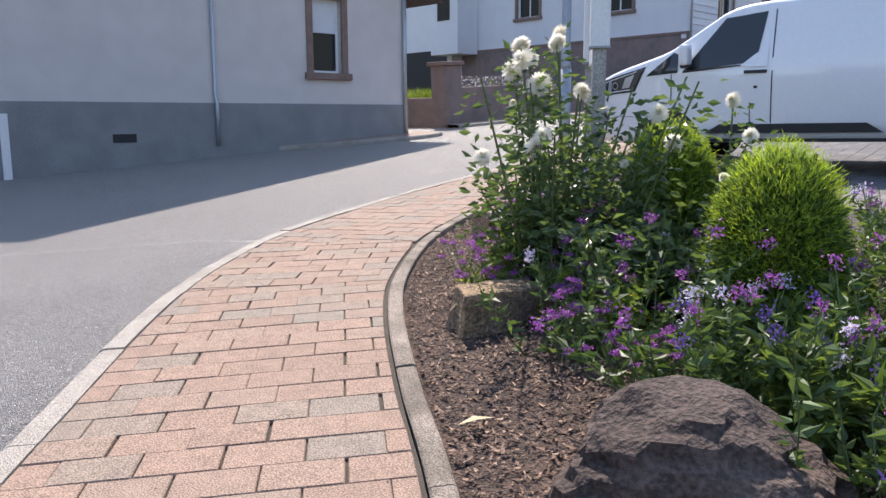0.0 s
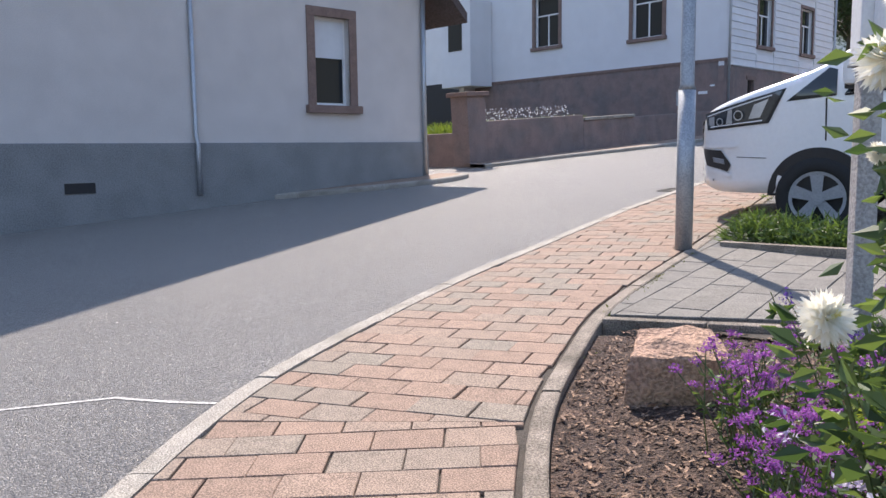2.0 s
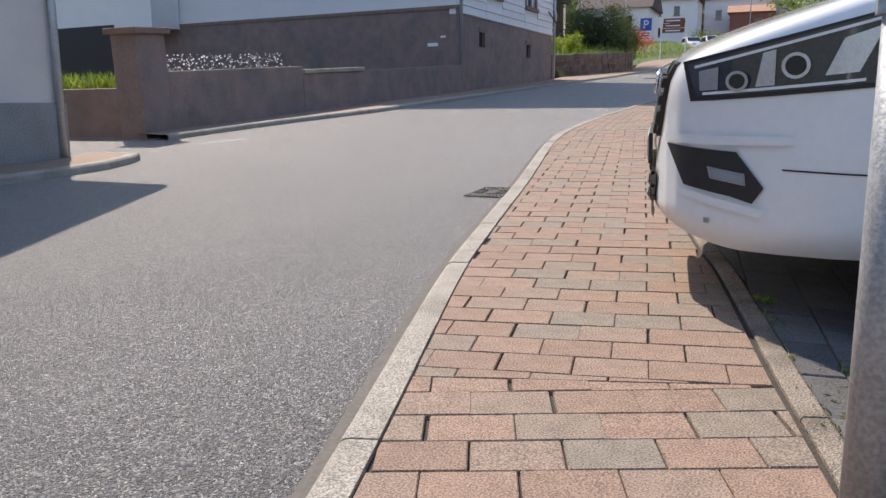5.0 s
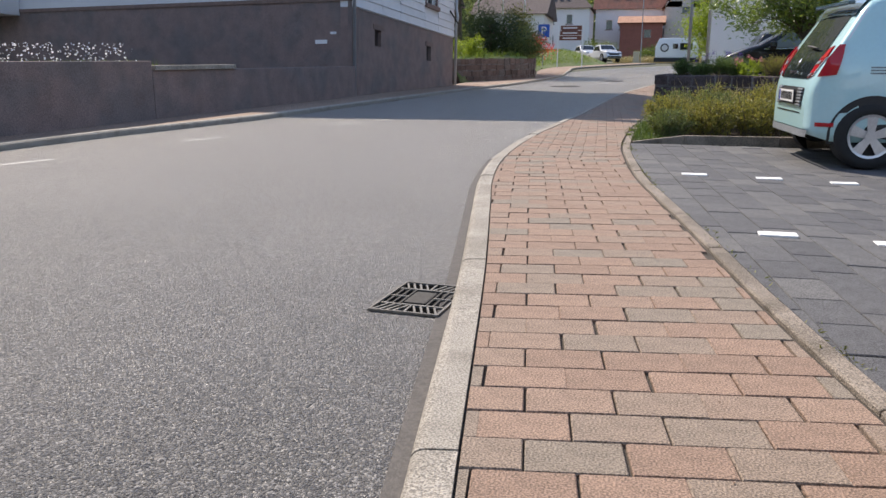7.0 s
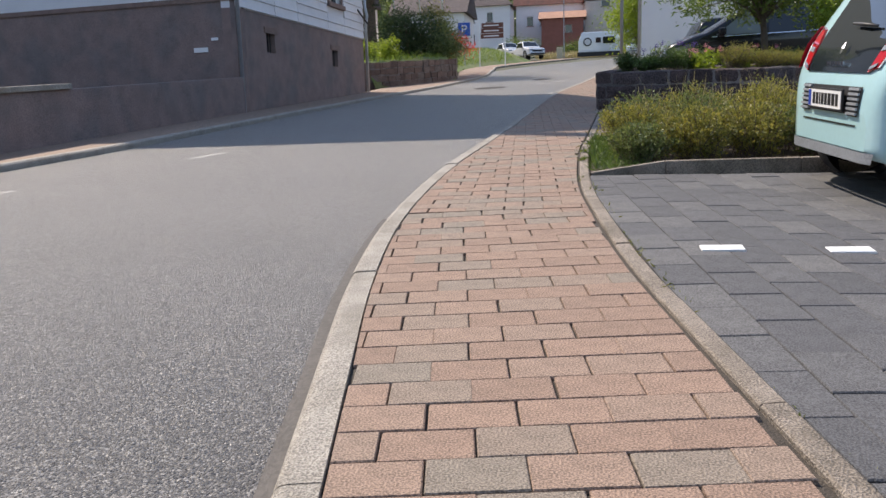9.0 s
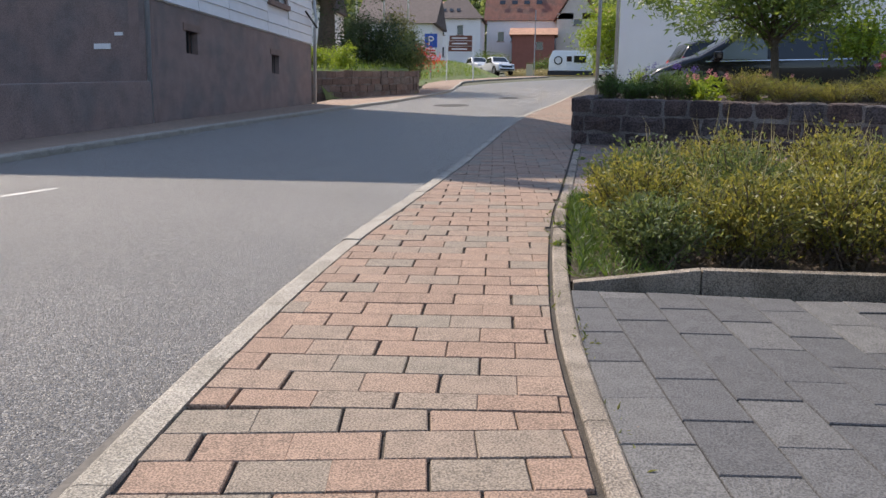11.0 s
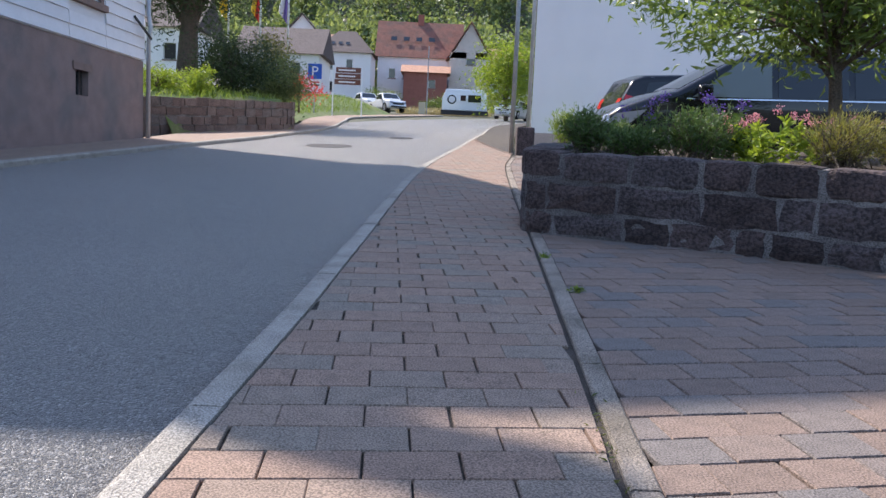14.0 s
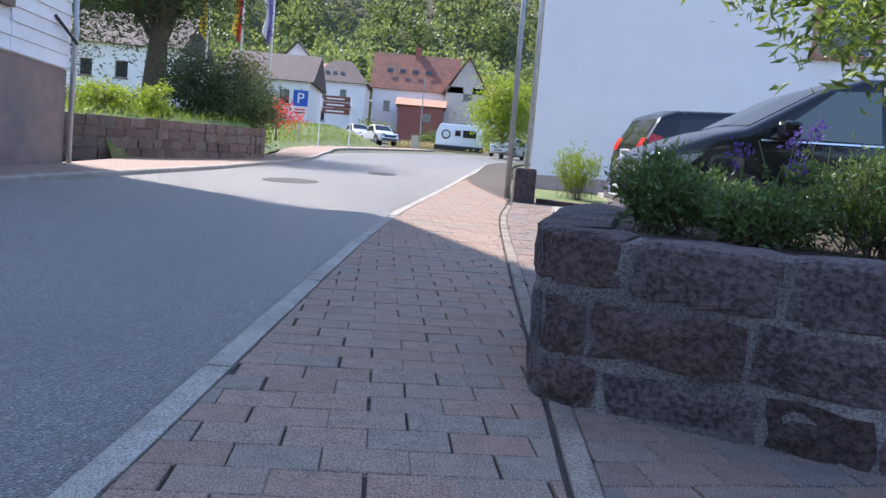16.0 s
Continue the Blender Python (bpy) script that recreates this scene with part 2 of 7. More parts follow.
LAMP_BOWL = material("headlamp_bowl", (0.055, 0.06, 0.07), 0.15, 9, 60, 0.14, 0.0, metal=0.25, coat=1.0)
LIGHT_STRIP = material("light_strip", (0.7, 0.72, 0.75), 0.03, 10, 60, 0.2, 0.0, coat=1.0)
HEADLAMP = glass("headlamp_glass", (0.25, 0.27, 0.30), 0.05)
CAR_GLASS = glass("car_glass", (0.015, 0.02, 0.024), 0.02)
# opaque; the pale tint paints in the brightness seen through a clear window
PALE_GLASS = glass("pale_tinted_car_glass", (0.14, 0.17, 0.16), 0.03)
RED_LAMP = glass("red_lamp_glass", (0.45, 0.012, 0.02), 0.1)
PLATE_W = material("plate_white", (0.78, 0.78, 0.76), 0.04, 30, 200, 0.4, 0.0)
PLATE_B = material("plate_blue", (0.02, 0.06, 0.35), 0.04, 30, 200, 0.4, 0.0)
INK = material("black_ink", (0.01, 0.01, 0.01), 0.05, 30, 200, 0.5, 0.0)
WORN_PAINT = material("worn_road_paint", (0.40, 0.39, 0.37), 0.4, 14, 90, 0.75, 0.2)
PIT = material("dark_pit", (0.006, 0.006, 0.006), 0.3, 30, 200, 1.0, 0.0, spec=0.0)
ROADPAINT = material("white_road_paint", (0.72, 0.72, 0.70), 0.15, 14, 150, 0.75, 0.2)
IRON = material("cast_iron", (0.05, 0.047, 0.044), 0.3, 20, 150, 0.7, 0.3, metal=0.2, spec=0.3)
IRON_WORN = material("worn_iron", (0.2, 0.19, 0.175), 0.3, 20, 150, 0.4, 0.2, metal=0.7)
WOOD = material("weathered_stake", (0.38, 0.36, 0.34), 0.25, 12, 90, 0.85, 0.3)
BARK = material("tree_bark", (0.13, 0.10, 0.075), 0.4, 12, 70, 0.95, 0.9, dist=0.02)
DRYLEAF = material("dry_leaf", (0.62, 0.50, 0.30), 0.2, 30, 200, 0.8, 0.2)
SIGN_BLUE = material("sign_blue", (0.02, 0.10, 0.48), 0.03, 10, 60, 0.4, 0.0)
SIGN_WHITE = material("sign_white", (0.8, 0.8, 0.8), 0.03, 10, 60, 0.4, 0.0)
SIGN_BROWN = material("sign_brown", (0.16, 0.055, 0.035), 0.05, 10, 60, 0.5, 0.0)
SIGN_RED = material("sign_red", (0.55, 0.03, 0.03), 0.05, 10, 60, 0.5, 0.0)
FLAG_Y = material("flag_yellow", (0.85, 0.55, 0.03), 0.08, 5, 60, 0.8, 0.0)
FLAG_R = material("flag_red", (0.65, 0.03, 0.03), 0.08, 5, 60, 0.8, 0.0)
FLAG_V = material("flag_violet", (0.22, 0.15, 0.40), 0.08, 5, 60, 0.8, 0.0)
L_DAHLIA = leafy("dahlia_leaf", (0.035, 0.075, 0.03), (0.13, 0.20, 0.07), 0.5, 0.35)
L_STEM = leafy("plant_stem", (0.08, 0.13, 0.04), (0.12, 0.16, 0.06), 0.2)
L_PETAL = leafy("white_petal", (0.86, 0.83, 0.72), (0.90, 0.88, 0.80), 0.45)
L_EYE = leafy("cream_flower_eye", (0.75, 0.68, 0.20), (0.8, 0.75, 0.35), 0.3)
L_KOCHIA = leafy("lime_foliage", (0.22, 0.36, 0.03), (0.40, 0.54, 0.06), 0.5)
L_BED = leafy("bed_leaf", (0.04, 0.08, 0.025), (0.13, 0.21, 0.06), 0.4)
L_LIME = leafy("lime_leaf", (0.18, 0.28, 0.03), (0.30, 0.38, 0.06), 0.5)
L_PURPLE = leafy("purple_petal", (0.20, 0.05, 0.26), (0.42, 0.14, 0.48), 0.45)
L_VIOLET = leafy("violet_petal", (0.07, 0.04, 0.22), (0.16, 0.09, 0.36), 0.4)
L_WHITE = leafy("small_white_petal", (0.6, 0.6, 0.66), (0.8, 0.8, 0.82), 0.4)
L_LILAC = leafy("pale_lilac_petal", (0.50, 0.43, 0.62), (0.74, 0.70, 0.82), 0.4)
L_PINK = leafy("pink_petal", (0.75, 0.25, 0.32), (0.85, 0.40, 0.42), 0.4)
L_BUSH = leafy("bush_leaf", (0.12, 0.14, 0.04), (0.36, 0.33, 0.09), 0.4)
L_BUSH_D = leafy("bush_leaf_dark", (0.07, 0.11, 0.04), (0.21, 0.25, 0.10), 0.4)
L_GRASS = leafy("grass_blade", (0.08, 0.15, 0.025), (0.22, 0.30, 0.06), 0.45)
L_MOSS = leafy("joint_moss", (0.09, 0.12, 0.03), (0.24, 0.24, 0.09), 0.3)
L_SAGE = leafy("sage_leaf", (0.06, 0.11, 0.03), (0.17, 0.25, 0.06), 0.45)
L_TREE = leafy("tree_leaf", (0.05, 0.09, 0.02), (0.17, 0.24, 0.06), 0.45)
L_CHERRY = leafy("cherry_leaf", (0.07, 0.12, 0.03), (0.22, 0.31, 0.09), 0.5, 0.35)
L_CONIFER = leafy("conifer_leaf", (0.03, 0.055, 0.025), (0.08, 0.12, 0.045), 0.3)
L_FOREST = leafy("forest_leaf", (0.09, 0.14, 0.06), (0.25, 0.31, 0.13), 0.45)
# darker copy of the grass green, with shade put into the leaf colour
L_TURF = leafy("shaded_turf", (0.035, 0.075, 0.02), (0.12, 0.19, 0.045), 0.4)
L_DRY = leafy("dry_grass", (0.30, 0.25, 0.12), (0.42, 0.36, 0.18), 0.4)


# ---------------------------------------------------------------- helpers
class M:
    """A growing list of vertices and faces."""

    def __init__(self):
        self.v, self.f = [], []

    def add(self, verts, faces):
        o = len(self.v)
        self.v += [tuple(p) for p in verts]
        self.f += [tuple(i + o for i in f) for f in faces]
        return self

    def box(self, a, b):
        (x0, y0, z0), (x1, y1, z1) = a, b
        return self.add([(x0, y0, z0), (x1, y0, z0), (x1, y1, z0), (x0, y1, z0), (x0, y0, z1), (x1, y0, z1), (x1, y1, z1), (x0, y1, z1)],
                        [(3, 2, 1, 0), (4, 5, 6, 7), (0, 1, 5, 4), (1, 2, 6, 5), (2, 3, 7, 6), (3, 0, 4, 7)])

    def tube(self, pts, radii, n=8, cap=True):
        pts = [Vector(p) for p in pts]
        o = len(self.v)
        for i, p in enumerate(pts):
            d = (pts[min(i + 1, len(pts) - 1)] - pts[max(i - 1, 0)]).normalized()
            a = d.orthogonal().normalized()
            b = d.cross(a)
            r = radii[i] if hasattr(radii, "__len__") else radii
            for k in range(n):
                w = 2 * math.pi * k / n
                self.v.append(tuple(p + a * (r * math.cos(w)) + b * (r * math.sin(w))))
        for i in range(len(pts) - 1):
            for k in range(n):
                self.f.append((o + i * n + k, o + i * n + (k + 1) % n, o + (i + 1) * n + (k + 1) % n, o + (i + 1) * n + k))
        if cap:
            self.f.append(tuple(o + k for k in reversed(range(n))))
            self.f.append(tuple(o + (len(pts) - 1) * n + k for k in range(n)))
        return self

    def prism(self, poly, z0, z1):
        """An upright prism over a polygon of (x, y), counter-clockwise."""
        n = len(poly)
        return self.add([(x, y, z0) for x, y in poly] + [(x, y, z1) for x, y in poly],
                        [tuple(reversed(range(n))), tuple(range(n, 2 * n))] + [(i, (i + 1) % n, n + (i + 1) % n, n + i) for i in range(n)])

    def mesh(self, name, mat, smooth=False):
        me = bpy.data.meshes.new(name)
        me.from_pydata(self.v, [], self.f)
        me.materials.append(mat)
        if smooth:
            me.shade_smooth()
        me.update()
        return me


def part(name, m, mat, parent, label="", smooth=False, matrix=None, bevel=0.0):
    me = m.mesh(name, mat, smooth) if isinstance(m, M) else m
    if bevel:
        bm = bmesh.new()
        bm.from_mesh(me)
        bmesh.ops.remove_doubles(bm, verts=bm.verts, dist=1e-5)
        bmesh.ops.bevel(bm, geom=bm.edges[:], offset=bevel, segments=2, affect="EDGES", profile=0.6)
        bm.to_mesh(me)
        bm.free()
    ob = new(name, me)
    ob.parent = parent
    if matrix is not None:
        ob.matrix_local = matrix
    if label:
        tagged(ob, label)
    return ob


def thing(name, m, mat, matrix, label, category, group="", kind="", smooth=False, bevel=0.0):
    ob = part(name, m, mat, None, "", smooth, None, bevel) if m is not None else new(name)
    ob.matrix_world = matrix
    return tagged(ob, label, category, group, kind)


def gw(x, y, z=0.0):
    """A point of the ground's frame in the world."""
    return RG @ Vector((x, y, z))


def stand(x, y, z=0.0, turn=0.0):
    """The pose of an upright thing on the ground."""
    return Matrix.Translation(gw(x, y, z)) @ pose(0, 0, 0, 0, 0, turn)


def lie(x, y, z=0.0, turn=0.0):
    """The pose of a thing that follows the ground's tilt."""
    return RG @ pose(x, y, z, 0, 0, turn)


def spline(pts, step=0.1):
    """A smooth line through the points, at even steps."""
    P = [Vector((*p, 0)) for p in pts]
    P = [2 * P[0] - P[1]] + P + [2 * P[-1] - P[-2]]
    out = []
    for i in range(1, len(P) - 2):
        a, b, c, d = P[i - 1:i + 3]
        n = max(2, int((c - b).length / step))
        for k in range(n):
            t = k / n
            out.append(0.5 * (2 * b + (c - a) * t + (2 * a - 5 * b + 4 * c - d) * t * t + (3 * b - a - 3 * c + d) * t ** 3))
    out.append(P[-2])
    return np.array([(p.x, p.y) for p in out])


def offset(line, d):
    """The line moved to its right by d."""
    t = np.gradient(line, axis=0)
    t /= np.linalg.norm(t, axis=1)[:, None]
    return line + d * np.c_[t[:, 1], -t[:, 0]]


def side(line, p):
    """The nearest point of a line and its tangent there."""
    i = int(np.argmin(((line - p) ** 2).sum(1)))
    j, k = max(i - 1, 0), min(i + 1, len(line) - 1)
    t = line[k] - line[j]
    return line[i], t / np.linalg.norm(t)


def clip(poly, p, n):
    """The part of a convex polygon on the side of p to which n points."""
    out = []
    for i in range(len(poly)):
        a, b = poly[i], poly[(i + 1) % len(poly)]
        da, db = np.dot(a - p, n), np.dot(b - p, n)
        if da >= 0:
            out.append(a)
        if da * db < 0:
            out.append(a + (b - a) * (da / (da - db)))
    return out


def paver(m, poly, top, chamfer=0.003, deep=0.02):
    """One stone: a flat top with chamfered rim and sides."""
    c = np.mean(poly, axis=0)
    n = len(poly)
    ins = []
    for q in poly:
        d = c - q
        ins.append(q + d / (np.linalg.norm(d) + 1e-6) * chamfer * 1.4)
    m.add([(*q, top) for q in ins] + [(*q, top - 0.004) for q in poly] + [(*q, top - deep) for q in poly],
          [tuple(range(n))] + [(i, n + i, n + (i + 1) % n, (i + 1) % n) for i in range(n)]
          + [(n + i, 2 * n + i, 2 * n + (i + 1) % n, n + (i + 1) % n) for i in range(n)])


def area(poly):
    return 0.5 * abs(sum(a[0] * b[1] - b[0] * a[1] for a, b in zip(poly, poly[1:] + poly[:1])))


def lay(angle, origin, box, limits, size=(0.24, 0.158), joint=0.0045, bond=0.5, shift=0.0):
    """Stones in running bond over a box of courses, cut by the limits (each gives a point and an inward normal for a place)."""
    c, s = math.cos(radians(angle)), math.sin(radians(angle))
    ux, uy = np.array((c, s)), np.array((-s, c))
    o = np.array(origin)
    w, h = size[0] + joint, size[1] + joint
    rnd = random.Random(5)
    for r in range(box[1], box[3]):
        for q in range(box[0], box[2]):
            off = bond * (r % 2) + shift * r + rnd.uniform(-0.02, 0.02)
            a = o + ux * ((q + off) * w) + uy * (r * h)
            jig = rnd.uniform(-0.0012, 0.0012)
            poly = [a, a + ux * size[0] + uy * jig, a + ux * size[0] + uy * (size[1] + jig), a + uy * size[1]]
            mid = a + ux * size[0] / 2 + uy * size[1] / 2
            for lim in limits:
                p, n = lim(mid)
                poly = clip(poly, p, n)
                if len(poly) < 3:
                    break
            if len(poly) >= 3 and area(poly) > 0.003:
                yield poly


def leaves(pos, way, size, width=0.45, up=0.35, seed=0):
    """Small folded leaves at the points, pointing along way."""
    rs = np.random.RandomState(seed)
    n = len(pos)
    way = way / (np.linalg.norm(way, axis=1)[:, None] + 1e-9)
    r = rs.normal(size=(n, 3))
    r[:, 2] *= up
    s = np.cross(way, r)
    s /= np.linalg.norm(s, axis=1)[:, None] + 1e-9
    size = np.broadcast_to(size, (n,))[:, None] * rs.uniform(0.6, 1.3, (n, 1))
    nrm = np.cross(s, way)
    mid = pos + way * size * 0.45 + nrm * size * 0.08
    v = np.stack([pos, mid + s * size * width * 0.5, pos + way * size - nrm * size * 0.12, mid - s * size * width * 0.5], 1).reshape(-1, 3)
    m = M()
    m.v = v.tolist()
    i = np.arange(n) * 4
    m.f = np.stack([i, i + 1, i + 2, i + 3], 1).tolist()
    return m


def blob(rs, n, centre, radii, shell=0.5):
    """Points within an ellipsoid, denser to its skin, and their outward ways."""
    d = rs.normal(size=(n, 3))
    d /= np.linalg.norm(d, axis=1)[:, None]
    r = rs.uniform(shell, 1, (n, 1))
    return np.array(centre) + d * r * np.array(radii), d

# ---------------------------------------------------------------- ground, road, pavement
KERB_LINE = spline([(1.4, -2.6), (-1.2, -0.2), (-3.32, 1.69), (-4.23, 2.5), (-4.82, 3.09), (-5.26, 3.63), (-5.78, 4.43), (-6.18, 5.45), (-6.55, 6.65),
                    (-7.0, 8.5), (-7.36, 9.97), (-7.55, 10.95), (-7.88, 12.8), (-8.21, 14.5), (-8.44, 15.7), (-8.61, 17.0), (-8.685, 18.4), (-8.69, 19.7), (-8.66, 20.5), (-8.61, 21.6), (-8.565, 22.6),
                    (-8.51, 23.9), (-8.475, 25.2), (-8.28, 32.0), (-7.8, 38.0), (-6.6, 50.0), (-4.4, 68.0), (2.0, 84.0), (14.0, 93.0)])
EDGE_LINE = spline([(2.6, -1.5), (0.0, 0.6), (-2.01, 2.29), (-2.63, 2.78), (-3.36, 3.4), (-3.93, 3.98), (-4.57, 4.85), (-4.96, 5.65), (-5.24, 6.33),
                    (-5.42, 7.05), (-5.62, 8.0), (-5.87, 9.1), (-6.12, 10.3), (-6.3, 11.0), (-6.58, 12.3), (-6.88, 14.05), (-7.06, 15.05), (-7.22, 16.0),
                    (-7.36, 17.2), (-7.46, 18.5), (-7.47, 20.5), (-7.4, 22.0), (-7.21, 26.0), (-7.05, 29.7), (-6.79, 34.2), (-6.37, 38.1), (-5.3, 50.0),
                    (-3.1, 68.0), (3.1, 83.0), (14.5, 91.5)])
KERB_IN = offset(KERB_LINE, 0.118)
KERB_LINE = offset(KERB_LINE, -0.004)
EDGE_OUT = offset(EDGE_LINE, 0.095)
ROAD_Z = -0.045


def rise(x, y):
    """How far the ground of the distance stands over the near plane."""
    z = 0.010 * max(0.0, y - 42)
    far = max(0.0, y - 150)
    z += 0.42 * far * min(1.0, far / 80)
    # the last term adds an unseen southern slope that dims reflections in car paint
    z += 0.35 * max(0.0, -x - 70) + 0.2 * max(0.0, x - 60) + 0.15 * max(0.0, -y - 40)
    return z


def terrain():
    m = M()
    xs = [-700, -400, -250, -160, -110, -80, -60, -45, -35, -26, -18, -12, -6, 0, 6, 14, 24, 40, 60, 90, 140, 220, 400, 700]
    ys = [-700, -400, -200, -100, -50, -20, 0, 15, 30, 42, 55, 70, 85, 100, 115, 130, 150, 170, 190, 215, 240, 280, 330, 400, 520, 700]
    for y in ys:
        for x in xs:
            m.v.append((x, y, -0.09 + rise(x, y) - (0.35 if -7 < x < 7 and -1 < y < 16 else 0.0)))
    w = len(xs)
    for j in range(len(ys) - 1):
        for i in range(w - 1):
            m.f.append((j * w + i, j * w + i + 1, (j + 1) * w + i + 1, (j + 1) * w + i))
    return m


thing("ground", terrain(), EARTH, RG, "grassy ground that climbs to wooded hills, with an added unseen slope to the south", "ground", kind="structure")


def ribbon(a, b, z):
    """A sheet between two lines of equal length; z is a function of place."""
    m = M()
    for p, q in zip(a, b):
        for k in range(5):
            r = p + (q - p) * k / 4
            m.v.append((r[0], r[1], z(*r)))
    for i in range(len(a) - 1):
        for k in range(4):
            j = i * 5 + k
            m.f.append((j, j + 1, j + 6, j + 5))
    return m


far_side = KERB_LINE[::4] + np.array((-16.0, 0))
far_side[:, 0] = np.where(far_side[:, 1] > 40, np.maximum(far_side[:, 0], KERB_LINE[::4][:, 0] - 7.2 - 0.0 * far_side[:, 1]), far_side[:, 0])
road = thing("road", ribbon(far_side, KERB_LINE[::4] + np.array((0.03, 0)), lambda x, y: ROAD_Z + rise(x, y)), ASPHALT, RG, "sunlit grey asphalt road with fine gravel grain, in part in shade", "road", kind="structure")
pavement = thing("pavement", ribbon(KERB_IN[::4] - np.array((0.02, 0)), EDGE_LINE[::4] + np.array((0.02, 0)), lambda x, y: -0.014 + rise(x, y)), JOINT, RG,
                 "footpath of reddish concrete pavers between kerb and edging", "pavement", kind="structure")


def stones(name, line, width, length, profile, mat, parent, stop, start=0.0, gap=0.007):
    """Kerb stones of one length along a line."""
    seg = np.r_[0, np.cumsum(np.linalg.norm(np.diff(line, axis=0), axis=1))]
    s = start
    rnd = random.Random(3)
    while s + length < min(stop, seg[-1]):
        m = M()
        dz = rnd.uniform(-0.004, 0.004)
        k = 6
        for i in range(k + 1):
            t = s + gap / 2 + (length - gap) * i / k
            p = np.array((np.interp(t, seg, line[:, 0]), np.interp(t, seg, line[:, 1])))
            q = np.array((np.interp(t + 0.02, seg, line[:, 0]), np.interp(t + 0.02, seg, line[:, 1])))
            d = (q - p) / np.linalg.norm(q - p)
            nrm = np.array((d[1], -d[0]))
            for u, z in profile:
                r = p + nrm * u
                m.v.append((r[0], r[1], z + dz + rise(*r)))
        c = len(profile)
        for i in range(k):
            for j in range(c - 1):
                m.f.append((i * c + j, i * c + j + 1, (i + 1) * c + j + 1, (i + 1) * c + j))
        m.f.append(tuple(range(c)))
        m.f.append(tuple(reversed(range(k * c, (k + 1) * c))))
        part(name, m, mat, parent)
        s += length


kerb = thing("kerb", None, None, RG, "pale worn concrete kerb stones along the road", "kerb", kind="structure")
stones("kerb_stone", KERB_LINE, 0.125, 0.97, [(-0.004, -0.12), (0.0, -0.034), (0.004, -0.018), (0.012, -0.007), (0.024, 0.0), (0.04, 0.003), (0.119, 0.003), (0.119, -0.05)], KERB, kerb, 75, start=0.55)
edging = thing("edging", None, None, RG, "narrow mossy concrete edging stones beside the footpath", "edging", kind="structure")
stones("edging_stone", EDGE_LINE, 0.095, 0.97, [(0.018, -0.1), (0.018, -0.002), (0.026, 0.005), (0.086, 0.006), (0.094, 0.0), (0.095, -0.25)], EDGING, edging, 42, start=0.2)

SEALED = [p for p in KERB_LINE if 8.0 < p[1] < 17.5]
thing("kerb_joint", ribbon(offset(np.array(SEALED), -0.05)[::3], np.array(SEALED)[::3] + np.array((0.012, 0)), lambda x, y: ROAD_Z + 0.004), TAR, RG, "smooth dark sealing strip between asphalt and kerb", "joint", kind="structure")

# pavers of the footpath in five fields
IN = np.array


def right_of_kerb(mid):
    p, t = side(KERB_IN, mid)
    return p + IN((t[1], -t[0])) * 0.004, IN((t[1], -t[0]))


def left_of_edge(mid):
    p, t = side(EDGE_LINE, mid)
    return p - IN((t[1], -t[0])) * 0.004, IN((-t[1], t[0]))


def beyond(p, angle, sign):
    n = IN((-math.sin(radians(angle)), math.cos(radians(angle)))) * sign
    return lambda mid: (IN(p) + n * 0.003, n)


SEAM_0, SEAM_A, SEAM_B = ((-4.3, 3.5), 45), ((-5.05, 4.5), 34), ((-6.4, 8.9), 14)
fields = [
    list(lay(50, (-4.0, 2.9), (-18, -28, 18, 14), [right_of_kerb, left_of_edge, beyond(*SEAM_0, -1)])),
    list(lay(41, (-4.6, 3.9), (-18, -12, 18, 14), [right_of_kerb, left_of_edge, beyond(*SEAM_0, 1), beyond(*SEAM_A, -1)])),
    list(lay(20, (-5.6, 6.0), (-14, -14, 14, 26), [right_of_kerb, left_of_edge, beyond(*SEAM_A, 1), beyond(*SEAM_B, -1)])),
    list(lay(9, (-7.0, 10.0), (-14, -12, 8, 52), [right_of_kerb, left_of_edge, beyond(*SEAM_B, 1), beyond((-8, 17.4), 5, -1)])),
    list(lay(4, (-7.6, 20.0), (-12, -22, 10, 210), [right_of_kerb, left_of_edge, beyond((-8, 17.4), 5, 1)])),
]
rnd = random.Random(11)
joined = M()
whole = {}
count = 0
for fi, field in enumerate(fields):
    for poly in field:
        c = np.mean(poly, axis=0)
        top = rnd.uniform(-0.002, 0.002) + rise(*c)
        if fi == 3 and 8.6 < c[1] < 16.6 and count < 300:
            count += 1
            m = M()
            paver(m, [q - c for q in poly], 0.0)
            ob = part("paver", m, PAVER, pavement)
            ob.location = (c[0], c[1], top)
        else:
            paver(joined, poly, top)
tagged(part("pavers", joined, PAVER_I, pavement), "reddish and brownish concrete pavers in running bond", kind="stuff")

# grey parking court, forecourt and driveway
def right_of_edging(mid):
    p, t = side(EDGE_OUT, mid)
    return p + IN((t[1], -t[0])) * 0.003, IN((t[1], -t[0]))


def court_z(x, y):
    """The court falls away from the footpath, most of all where the van stands."""
    p, t = side(EDGE_OUT, IN((x, y)))
    d = max(0.0, float(np.dot(IN((x, y)) - p, IN((t[1], -t[0])))))
    deep = np.interp(y, (7.6, 8.6, 9.6, 12.4, 14.6, 18.3, 18.9), (0.0, 0.04, 0.10, 0.10, 0.06, 0.05, 0.02))
    u = min(1.0, d / np.interp(y, (10, 13.5), (0.95, 2.0)))
    return -float(deep) * u * u * (3 - 2 * u)


def sag(m):
    """Lets the stones of a mesh follow the court's fall."""
    m.v = [(x, y, z + court_z(x, y)) for x, y, z in m.v]
    return m


